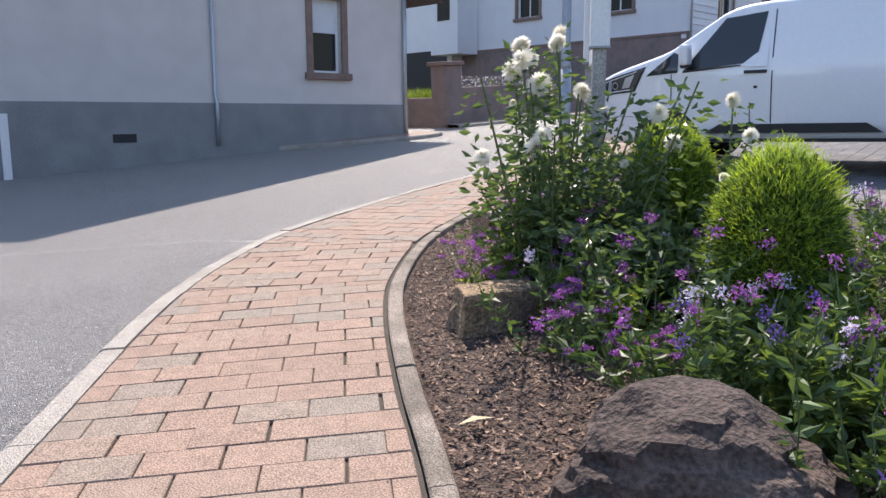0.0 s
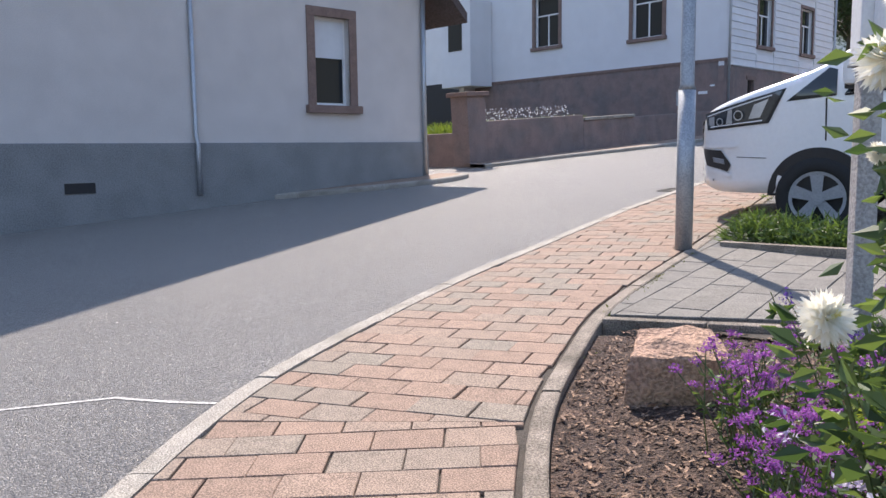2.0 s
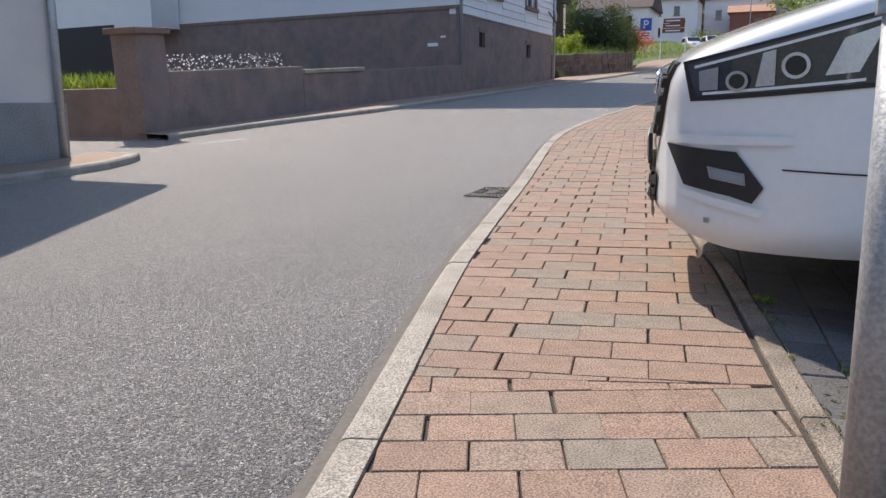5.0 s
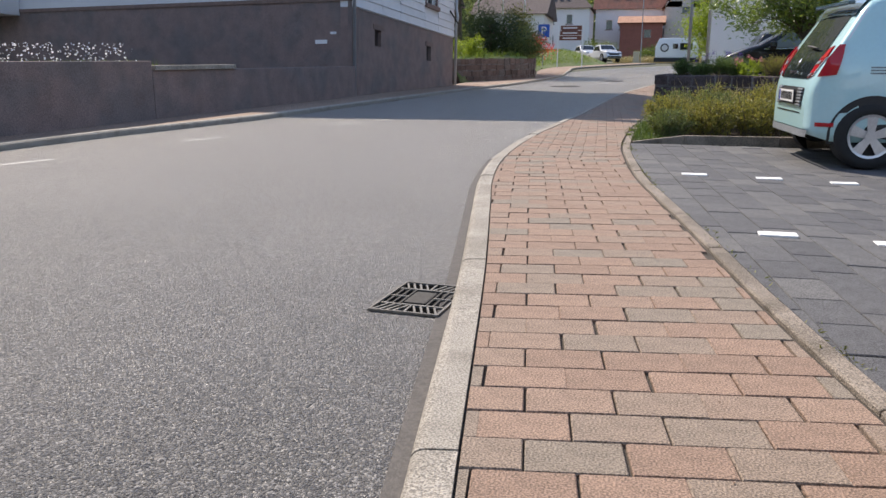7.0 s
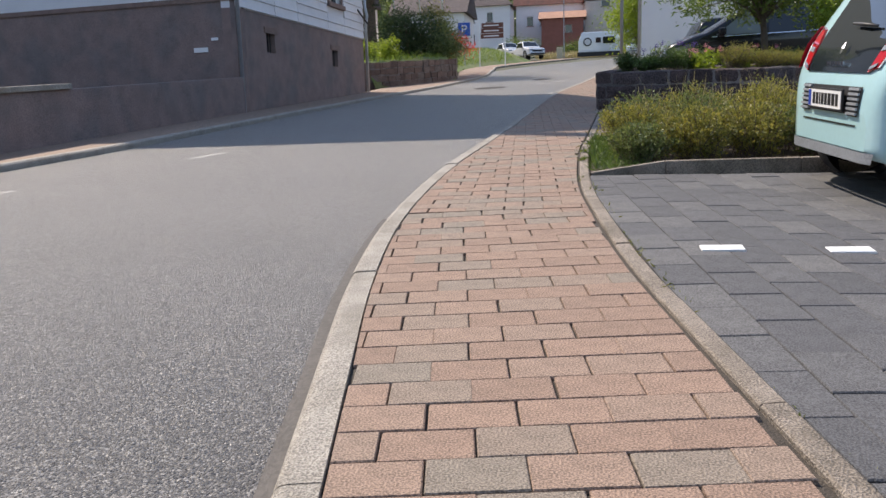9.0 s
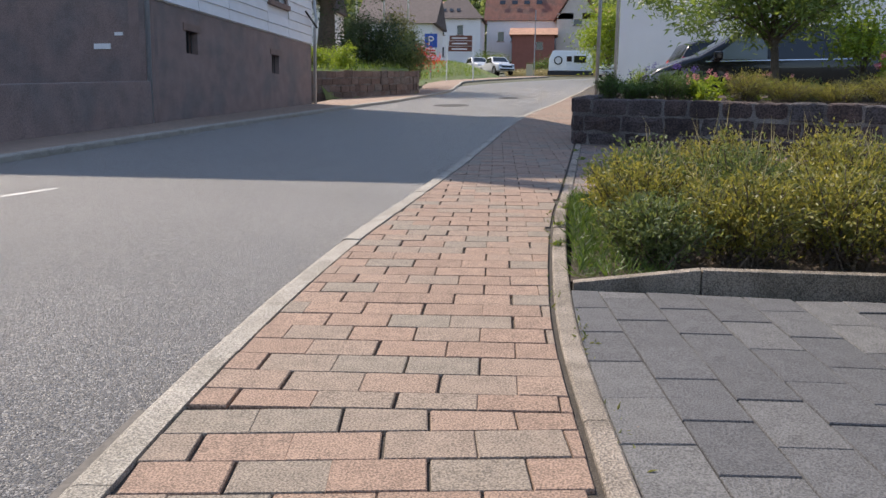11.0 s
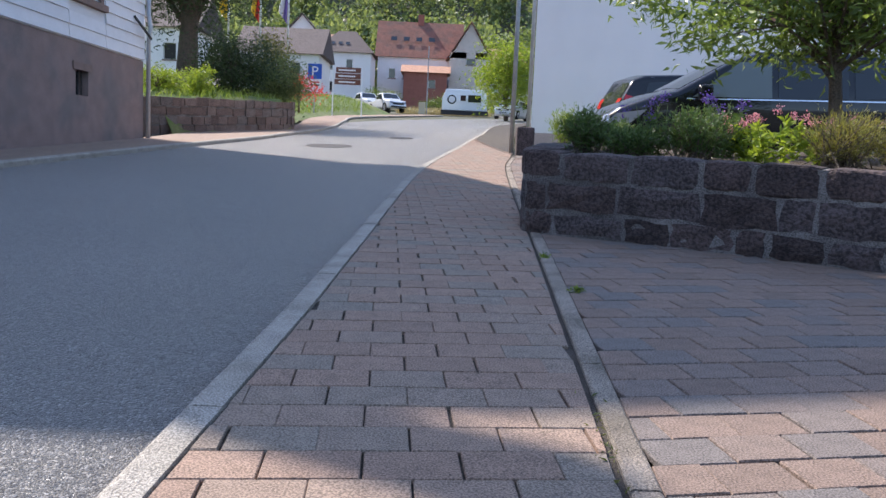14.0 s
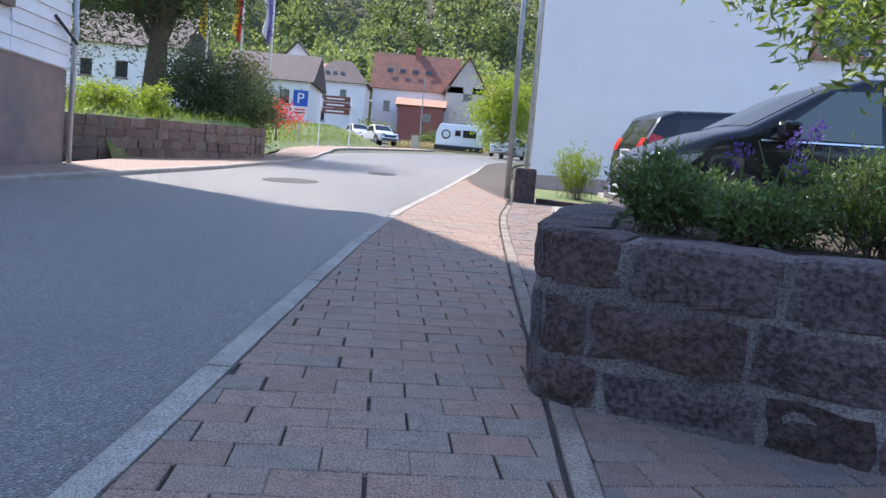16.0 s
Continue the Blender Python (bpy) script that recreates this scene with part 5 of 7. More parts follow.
    part("bumper_ridge", vs.patch([(2.455, 0.752), (2.04, 0.765), (2.04, 0.795), (2.455, 0.785)], s, 0.022, 12, 4), WHITE_PAINT, vb, smooth=True)
    part("bumper_ridge", vs.patch([(2.41, 0.555), (2.12, 0.50), (2.11, 0.53), (2.39, 0.582)], s, 0.020, 12, 4), WHITE_PAINT, vb, smooth=True)
    part("bumper_seam", vs.patch([(2.06, 0.675), (1.80, 0.665), (1.80, 0.671), (2.06, 0.681)], s, 0.006), INK, vb)
    part("sensor", vs.patch([(2.31, 0.46), (2.29, 0.46), (2.29, 0.48), (2.31, 0.48)], s, 0.010), GALV, vb)
    for a, b, e in ((1.34, 0.80, 1.14), (0.24, 0.58, 1.77), (-1.0, 0.58, 1.77)):
        part("door_seam", vs.patch([(a, b), (a - 0.012, b), (a - 0.012, e), (a, e)], s, 0.004), INK, vb)
    part("fuel_flap_seam", vs.patch([(0.46, 0.58), (0.45, 0.58), (0.45, 0.80), (0.46, 0.80)], s, 0.004), INK, vb)
    part("lock", vs.patch([(0.42, 0.95), (0.38, 0.95), (0.38, 0.98), (0.42, 0.98)], s, 0.008), BLACK_PL, vb)
    part("door_handle", vs.patch([(0.52, 1.11), (0.28, 1.11), (0.28, 1.145), (0.52, 1.145)], s, 0.03), BLACK_PL, vb)
    mi = part("mirror", M().box((1.08, s * 1.0, 1.23), (1.19, s * 1.19, 1.46)), WHITE_PAINT, vb, bevel=0.04)
    part("mirror_foot", M().box((1.09, s * 0.93, 1.20), (1.18, s * 1.15, 1.26)), BLACK_PL, mi, bevel=0.015)
    for x in (1.39, -1.50):
        part("wheel_arch", arch(vs, x, 0.345, s), BLACK_PL, vb)
        wheel(van, x, s * (vs.side(x, 0.35) + 0.032), 0.335, s, 5, CAP_GREY)
# grille: black opening with chrome-edged slats round a badge
gr = part("grille", end_panel(vs, [(-0.42, 0.755), (0.42, 0.755), (0.52, 1.045), (-0.52, 1.045)], 1, 0.006, 22, 12), BLACK_PL, vb, "black radiator grille", smooth=True)
for k, (z, w) in enumerate(((0.975, 0.51), (0.905, 0.49), (0.838, 0.46), (0.785, 0.42))):
    for y0, y1 in (((-w, -0.12), (0.12, w)) if k == 0 else ((-w, w),)):
        sl = part("slat", end_panel(vs, [(y0, z - 0.022), (y1, z - 0.022), (y1, z + 0.016), (y0, z + 0.016)], 1, 0.034, 18, 2, 0.03), BLACK_PAINT, gr, smooth=False)
        for dz in (-0.020, 0.009):
            part("chrome_line", end_panel(vs, [(y0, z + dz), (y1, z + dz), (y1, z + dz + 0.006), (y0, z + dz + 0.006)], 1, 0.039, 18, 1, 0.006), CHROME, sl)
part("grille_frame", end_panel(vs, [(-0.54, 1.04), (0.54, 1.04), (0.53, 1.052), (-0.53, 1.052)], 1, 0.014, 22, 1, 0.02), BLACK_PAINT, gr)
for s in (-1, 1):
    part("grille_frame", end_panel(vs, [(s * 0.425, 0.755), (s * 0.445, 0.755), (s * 0.54, 1.045), (s * 0.52, 1.045)], 1, 0.020, 2, 10, 0.02), BLACK_PAINT, gr)
badge = part("badge", M().add([(2.495 - 0.15 * z, 0.095 * math.cos(a), 0.965 + z) for a in np.linspace(0, 6.283, 29)[:-1] for z in (0.052 * math.sin(a),)], [tuple(range(28))]), BLACK_PAINT, gr, "dark oval badge with a chrome ring")
part("badge_ring", M().tube([(2.497 - 0.15 * 0.05 * math.sin(a), 0.10 * math.cos(a), 0.965 + 0.05 * math.sin(a)) for a in np.linspace(0, 6.283, 33)], 0.008, 6), CHROME, badge, smooth=True)
# lower intake between plate and lip
ik = part("intake", end_panel(vs, [(-0.40, 0.45), (0.40, 0.45), (0.46, 0.61), (-0.46, 0.61)], 1, 0.010, 18, 8), BLACK_PL, vb, "black lower intake", smooth=True)
for z in (0.485, 0.54, 0.595):
    part("intake_bar", end_panel(vs, [(-0.40, z - 0.008), (0.40, z - 0.008), (0.42, z + 0.008), (-0.42, z + 0.008)], 1, 0.026, 16, 1, 0.02), BLACK_PAINT, ik)
    if z < 0.58:
        for s in (-1, 1):
            part("chrome_line", end_panel(vs, [(s * 0.28, z - 0.005), (s * 0.40, z - 0.005), (s * 0.40, z + 0.006), (s * 0.28, z + 0.006)], 1, 0.031, 6, 1, 0.004), CHROME, ik)
part("lower_lip", end_panel(vs, [(-0.40, 0.40), (0.40, 0.40), (0.42, 0.45), (-0.42, 0.45)], 1, 0.008, 18, 4), BLACK_PL, vb, "black lower bumper lip", smooth=True)
plate(vb, pose(2.53, 0, 0.685), [0.045, 0.045, 0.02, 0.045, 0.045, 0.04, 0.04, 0.045])

# mint hatchback, its tail to the footpath
TW_TOP = [(-1.80, 0.56), (-1.79, 0.66), (-1.77, 0.76), (-1.745, 0.83), (-1.70, 0.92), (-1.62, 1.05), (-1.42, 1.37), (-1.34, 1.46), (-1.2, 1.52), (-0.9, 1.55), (0.0, 1.55), (0.35, 1.50), (1.05, 1.02), (1.45, 0.92), (1.66, 0.80), (1.76, 0.62), (1.80, 0.45)]
TW_PLAN = ([-1.80, -1.785, -1.76, -1.72, -1.66, -1.56, -1.42, -1.1, 0.0, 1.0, 1.4, 1.6, 1.72, 1.78, 1.80], [0.56, 0.63, 0.68, 0.72, 0.755, 0.79, 0.81, 0.82, 0.82, 0.81, 0.77, 0.69, 0.56, 0.42, 0.3])
ts = Shell(3.6, 1.64, TW_TOP, 0.24, 0.92, 0.25, 0.26, 0.16, 5, 0.09, TW_PLAN)
tw = thing("mint_hatchback", None, None, lie(-4.06, 18.24, -0.05, 6), "pale mint small hatchback with dark glass tailgate, parked", "car")
tb = part("body", ts.body(), MINT_PAINT, tw, smooth=True)
tg = part("tailgate", end_panel(ts, [(-0.47, 0.79), (0.47, 0.79), (0.50, 1.02), (-0.50, 1.02)], -1, 0.010, 14, 8), CAR_GLASS, tb, "dark glass tailgate", smooth=True)
part("rear_screen", end_panel(ts, [(-0.50, 1.02), (0.50, 1.02), (0.47, 1.40), (-0.47, 1.40)], -1, 0.010, 14, 10), CAR_GLASS, tg, smooth=True)
part("roof_spoiler", ts.cap(-1.46, -1.15, 0.98, 0.98, 0.035), DARK_PAINT, tb, smooth=True)
part("spoiler_edge", M().box((-1.50, -0.52, 1.44), (-1.44, 0.52, 1.475)), DARK_PAINT, tb, bevel=0.012)
part("roof_panel", ts.cap(-1.15, 0.2, 0.96, 0.96, 0.006), DARK_PAINT, tb, "dark roof panel", smooth=True)
part("windscreen", ts.cap(1.0, 0.4, 0.95, 0.9), CAR_GLASS, tb, smooth=True)
wp = part("wiper", M().tube([(-1.66, -0.30, 1.06), (-1.665, -0.12, 1.075), (-1.655, 0.05, 1.085)], [0.008, 0.013, 0.010], 6), BLACK_PL, tg, smooth=True)
part("emblem", M().add([(-1.715, 0, 0.975), (-1.735, -0.022, 0.935), (-1.752, 0, 0.895), (-1.735, 0.022, 0.935), (-1.745, 0, 0.937)], [(0, 1, 4), (1, 2, 4), (2, 3, 4), (3, 0, 4)]), CHROME, tg, "chrome lozenge emblem")
for k in range(6):
    part("bar", M().box((-1.782, -0.13 + 0.045 * k, 0.832), (-1.772, -0.10 + 0.045 * k, 0.858)), CHROME, tg)
for s in (-1, 1):
    part("side_window", ts.patch([(0.82, 0.95), (-0.15, 0.95), (-0.15, 1.40), (0.35, 1.40)], s), CAR_GLASS, tb, smooth=True)
    part("rear_side_window", ts.patch([(-0.22, 0.95), (-0.95, 1.03), (-0.98, 1.36), (-0.22, 1.40)], s), CAR_GLASS, tb, smooth=True)
    tl = part("tail_lamp", end_panel(ts, [(s * 0.47, 0.795), (s * 0.57, 0.825), (s * 0.645, 0.98), (s * 0.505, 0.96)], -1, 0.016, 8, 8, 0.02), RED_LAMP, tb, "red tail lamp with a clear insert", smooth=True)
    part("upper_lens", end_panel(ts, [(s * 0.505, 0.96), (s * 0.645, 0.98), (s * 0.63, 1.08), (s * 0.56, 1.06)], -1, 0.016, 6, 6, 0.02), RED_LAMP, tl, smooth=True)
    part("side_lens", ts.patch([(-1.615, 0.83), (-1.755, 0.81), (-1.69, 0.97), (-1.575, 0.985)], s, 0.014, 8, 8), RED_LAMP, tl, smooth=True)
    part("side_lens", ts.patch([(-1.575, 0.985), (-1.69, 0.97), (-1.60, 1.09), (-1.555, 1.09)], s, 0.014), RED_LAMP, tl, smooth=True)
    part("insert", end_panel(ts, [(s * 0.515, 0.915), (s * 0.60, 0.925), (s * 0.61, 0.955), (s * 0.52, 0.945)], -1, 0.024, 4, 2, 0.006), HEADLAMP, tl)
    part("insert", end_panel(ts, [(s * 0.48, 0.81), (s * 0.55, 0.83), (s * 0.56, 0.85), (s * 0.485, 0.83)], -1, 0.024, 4, 2, 0.006), HEADLAMP, tl)
    part("white_edge", end_panel(ts, [(s * 0.57, 0.82), (s * 0.585, 0.82), (s * 0.665, 0.98), (s * 0.65, 0.98)], -1, 0.014, 2, 8, 0.01), LIGHT_STRIP, tb, smooth=True)
    part("pillar_line", ts.patch([(-1.53, 1.12), (-1.545, 1.12), (-1.38, 1.40), (-1.365, 1.40)], s, 0.012), LIGHT_STRIP, tb, smooth=True)
    rf = part("reflector", ts.patch([(-1.60, 0.375), (-1.74, 0.375), (-1.74, 0.41), (-1.60, 0.41)], s, 0.014), RED_LAMP, tb, "red bumper reflector")
    vg = part("vent_grille", end_panel(ts, [(s * 0.30, 0.535), (s * 0.44, 0.535), (s * 0.46, 0.71), (s * 0.30, 0.71)], -1, 0.008, 5, 4), BLACK_PL, tb, "black slatted grille")
    for k in range(6):
        z = 0.545 + 0.029 * k
        part("slat", end_panel(ts, [(s * 0.305, z), (s * 0.44, z), (s * 0.44, z + 0.014), (s * 0.305, z + 0.014)], -1, 0.022, 4, 1, 0.014), GALV, vg)
    part("sill_trim", ts.patch([(0.85, 0.25), (-0.85, 0.25), (-0.85, 0.34), (0.85, 0.34)], s, 0.008), WHITE_PAINT, tb)
    for z in (0.835, 0.86, 0.885):
        part("stripe", ts.patch([(0.9, z - 0.02), (-1.35, z), (-1.35, z + 0.012), (0.9, z - 0.008)], s, 0.005), DARK_PAINT, tb)
    for x in (1.2, -1.29):
        part("wheel_arch", arch(ts, x, 0.30, s), BLACK_PL, tb)
        wheel(tw, x, s * (ts.side(x, 0.3) + 0.012), 0.295, s, 5)
part("plate_recess", end_panel(ts, [(-0.30, 0.545), (0.30, 0.545), (0.30, 0.71), (-0.30, 0.71)], -1, 0.006, 8, 3), BLACK_PL, tb, "dark recess behind the plate")
part("bumper_seam", end_panel(ts, [(-0.42, 0.475), (0.42, 0.475), (0.42, 0.485), (-0.42, 0.485)], -1, 0.006, 14, 1), INK, tb)
part("bumper_skirt", end_panel(ts, [(-0.62, 0.27), (0.62, 0.27), (0.64, 0.335), (-0.64, 0.335)], -1, 0.010, 14, 3), GALV, tb, "grey lower bumper skirt", smooth=True)
plate(tb, pose(-1.835, 0, 0.625, 0, 0, 180), [0.04, 0.04, 0.02, 0.04, 0.04, 0.045, 0.045, 0.04])


def dark_car(name, matrix, label, length, width, height, lift=0.0):
    """A dark estate or people carrier."""
    k = height / 1.66
    top = [(-length / 2, 0.75), (-length / 2 + 0.04, 1.0 * k), (-length / 2 + 0.30, 1.50 * k), (-length / 2 + 0.55, 1.60 * k), (-0.6, height), (0.15, 1.62 * k), (0.55, 1.48 * k), (1.22, 1.09 * k), (1.5, 1.02 * k),
           (length / 2 - 0.28, 0.86 * k), (length / 2 - 0.1, 0.72), (length / 2 - 0.03, 0.6), (length / 2, 0.45)]
    sh = Shell(length, width, top, 0.2, 0.98 * k, 0.20, 0.30, 0.12, 5, 0.09)
    car = thing(name, None, None, matrix, label, "car")
    b = part("body", sh.body(), BLACK_PAINT, car, smooth=True)
    part("windscreen", sh.cap(1.18, 0.5, 0.97, 0.95), CAR_GLASS, b, smooth=True)
    part("rear_window", sh.front(-0.6, 1.02 * k, 0.6, 1.45 * k, -1), CAR_GLASS, b, smooth=True)
    for s in (-1, 1):
        part("front_window", sh.patch([(1.02, 1.02 * k), (0.02, 1.03 * k), (0.02, 1.50 * k), (0.42, 1.48 * k)], s), PALE_GLASS, b, "side window of opaque glass, tinted pale for the bright wall beyond", smooth=True)
        part("rear_side_window", sh.patch([(-0.06, 1.03 * k), (-0.95, 1.05 * k), (-0.95, 1.51 * k), (-0.06, 1.50 * k)], s), CAR_GLASS, b, smooth=True)
        part("boot_window", sh.patch([(-1.03, 1.05 * k), (-1.75, 1.1 * k), (-1.65, 1.45 * k), (-1.03, 1.51 * k)], s), CAR_GLASS, b, smooth=True)
        part("window_trim", sh.patch([(1.1, 0.985 * k), (-1.75, 1.03 * k), (-1.75, 1.045 * k), (1.1, 1.0 * k)], s, 0.012), CHROME, b)
        part("headlamp", sh.patch([(length / 2 - 0.08, 0.62), (length / 2 - 0.42, 0.66), (length / 2 - 0.62, 0.84), (length / 2 - 0.25, 0.78)], s, 0.010), HEADLAMP, b, "clear headlamp", smooth=True)
        part("front_lamp", sh.front(s * 0.45, 0.60, s * 0.72, 0.76, 1, 0.012, 4, 4), CHROME, b, smooth=True)
        part("tail_lamp", sh.patch([(-length / 2 + 0.30, 0.85 * k), (-length / 2 + 0.05, 0.85 * k), (-length / 2 + 0.15, 1.2 * k), (-length / 2 + 0.32, 1.15 * k)], s, 0.012), RED_LAMP, b, smooth=True)
        part("tail_lamp_rear", sh.front(s * 0.5, 0.9 * k, s * 0.75, 1.12 * k, -1, 0.014, 3, 3), RED_LAMP, b, smooth=True)
        part("mirror", M().box((0.82, s * 0.92 - 0.02, 1.02 * k), (0.98, s * 1.1, 1.17 * k)), BLACK_PAINT, b, bevel=0.035)
        part("mirror_arm", M().box((0.86, s * 0.85, 1.0 * k), (0.95, s * 0.93, 1.06 * k)), BLACK_PL, b)
        part("roof_rail", sh.patch([(0.1, height - 0.105), (-1.6, height - 0.12), (-1.6, height - 0.09), (0.1, height - 0.075)], s, 0.0), GALV, b)
        for x in (length / 2 - 0.92, -length / 2 + 0.86):
            part("wheel_arch", arch(sh, x, 0.32, s), BLACK_PL, b)
            wheel(car, x, s * (sh.side(x, 0.33) + 0.006), 0.32, s, 5)
    part("grille", sh.front(-0.4, 0.58, 0.4, 0.70, 1), BLACK_PL, b, smooth=True)
    part("grille_trim", sh.front(-0.42, 0.69, 0.42, 0.705, 1, 0.02), CHROME, b)
    plate(b, pose(length / 2 + 0.02, 0, 0.42), [0.045] * 7)
    plate(b, pose(-length / 2 - 0.02, 0, 0.8, 0, 0, 180), [0.045] * 7)
    return car


dark_car("black_people_carrier", lie(-3.62, 31.85, 0.15, 178), "black people carrier with chrome window trim, parked behind the raised bed", 4.4, 1.8, 1.66)
dark_car("black_estate", lie(-2.35, 37.2, 0.2, 4), "dark estate car parked at the white house wall", 4.5, 1.8, 1.55)


# ---------------------------------------------------------------- flower bed at the bend
def bed_limit(x, y):
    p, t = side(EDGE_OUT, IN((x, y)))
    return np.dot(IN((x, y)) - p, IN((t[1], -t[0])))


BED_EDGE = [tuple(p) for p in EDGE_OUT if p[1] < 6.12]
bed_far = [(-3.6, 6.62), (-1.0, 6.7), (4.5, 6.7), (7.0, -2.5)]
thing("flower_bed", M().add([(x, y, -0.03) for x, y in [(2.7, -1.4)] + BED_EDGE[::4] + bed_far], [tuple(range(len(BED_EDGE[::4]) + 1 + len(bed_far)))]), MULCH, RG, "flower bed covered with dark bark mulch", "flower bed", kind="structure")
lip = thing("bed_border", None, None, RG, "dark concrete border between bed and slabs", "kerb", kind="structure")
for k in range(4):
    a = IN((-5.06, 6.12)) + IN((0.93, 0.32)) * k * 0.52
    b = a + IN((0.93, 0.32)) * 0.51
    n = IN((-0.32, 0.93)) * 0.06
    part("border_stone", M().prism([tuple(a), tuple(b), tuple(b + n), tuple(a + n)], -0.12, 0.016), EDGING, lip, bevel=0.008)

rs = np.random.RandomState(4)
chips = M()
n = 0
while n < 15000:
    x, y = rs.uniform(-4.9, 0.6), rs.uniform(0.5, 6.3)
    d = bed_limit(x, y)
    if d < 0.02 or rs.uniform() > math.exp(-max(0, d - 0.5) * 1.3):
        continue
    a, l, w = rs.uniform(0, 6.28), rs.uniform(0.005, 0.017), rs.uniform(0.002, 0.006)
    tilt = rs.uniform(-0.5, 0.5)
    c, s = math.cos(a), math.sin(a)
    z = -0.026 + rs.uniform(0, 0.014)
    h = math.sin(tilt) * l
    chips.add([(x + c * l + s * w, y + s * l - c * w, z + h), (x + c * l - s * w, y + s * l + c * w, z + h + 0.004), (x - c * l - s * w, y - s * l + c * w, z - h), (x - c * l + s * w, y - s * l - c * w, z - h + 0.003)], [(0, 1, 2, 3)])
    n += 1
thing("bark_chips", chips, CHIP, RG, "loose reddish brown bark chips on the bed", "mulch", kind="stuff")


def boulder(x, y, size, mat, label, seed, turn=0, flat=0.55, boxy=False, ledges=False):
    """A rough stone with facets, sunk a little into the mulch."""
    bm = bmesh.new()
    bmesh.ops.create_icosphere(bm, subdivisions=4, radius=1)
    rr = random.Random(seed)
    cuts = [(Vector((rr.uniform(-1, 1), rr.uniform(-1, 1), rr.uniform(-0.3, 1))).normalized(), rr.uniform(0.62, 0.9)) for _ in range(9)] + [(Vector((rr.uniform(-0.15, 0.15), rr.uniform(-0.15, 0.15), 1)).normalized(), flat)]
    if boxy:
        cuts = [(Vector((c, s, 0.12)).normalized(), 0.6) for c, s in ((1, 0.1), (-0.1, 1), (-1, 0.15), (0.05, -1))] + cuts[-1:]
    for v in bm.verts:
        p = v.co.copy()
        for nrm, d in cuts:
            k = p.dot(nrm) - d
            if k > 0:
                p -= nrm * k * 0.92
        p += p.normalized() * (0.10 * noise.noise(p * 2.1 + Vector((seed, 0, 0))) + 0.04 * noise.noise(p * 6 + Vector((0, seed, 0))) + 0.015 * noise.noise(p * 17))
        if ledges:
            step = p.z * 3.2 + 0.9 * noise.noise(p * 1.3) + p.x * 0.5
            k = step - math.floor(step)
            p.z += 0.16 * (0.5 - abs(k - 0.5)) * (1 if p.z > -0.2 else 0)
            p -= Vector((p.x, p.y, 0)) * 0.14 * max(0.0, 1 - abs(k - 0.08) / 0.14)
        v.co = Vector((p.x * size[0], p.y * size[1], max(p.z, -0.35) * size[2]))
    me = bpy.data.meshes.new("boulder")
    bm.to_mesh(me)
    bm.free()
    me.materials.append(mat)
    ob = new("boulder", me)
    ob.matrix_world = lie(x, y, size[2] * 0.28 - 0.04, turn)
    tagged(ob, label, "boulder", "boulders in the bed")


boulder(-1.48, 2.76, (0.40, 0.27, 0.25), ROCK_SHADED, "large rounded brown sandstone boulder, its shade put into a darkened stone colour", 3, 30, 0.75, ledges=True)
boulder(-2.91, 3.72, (0.38, 0.20, 0.25), ROCK_OCHRE, "flat-topped ochre boulder on the mulch", 8, 72, 0.42, True)
boulder(-4.30, 5.46, (0.29, 0.21, 0.30), ROCK_RED, "flat-topped reddish boulder near the border", 12, 35, 0.40, True)
leaf = M().add([(-0.06, 0, 0), (0, 0.022, 0.012), (0.065, 0, 0.004), (0, -0.022, 0.016), (0, 0, 0.004)], [(0, 4, 1), (1, 4, 2), (2, 4, 3), (3, 4, 0)])
thing("dry_leaf", leaf, DRYLEAF, lie(-2.22, 2.74, 0.0, 60), "dry curled pale leaf lying on the mulch", "leaf")


def stems(rs, roots, tips, r=0.004):
    m = M()
    for a, b in zip(roots, tips):
        mid = (IN(a) + IN(b)) / 2 + rs.normal(size=3) * 0.02
        m.tube([a, mid, b], [r * 1.2, r, r * 0.7], 4, cap=False)
    return m


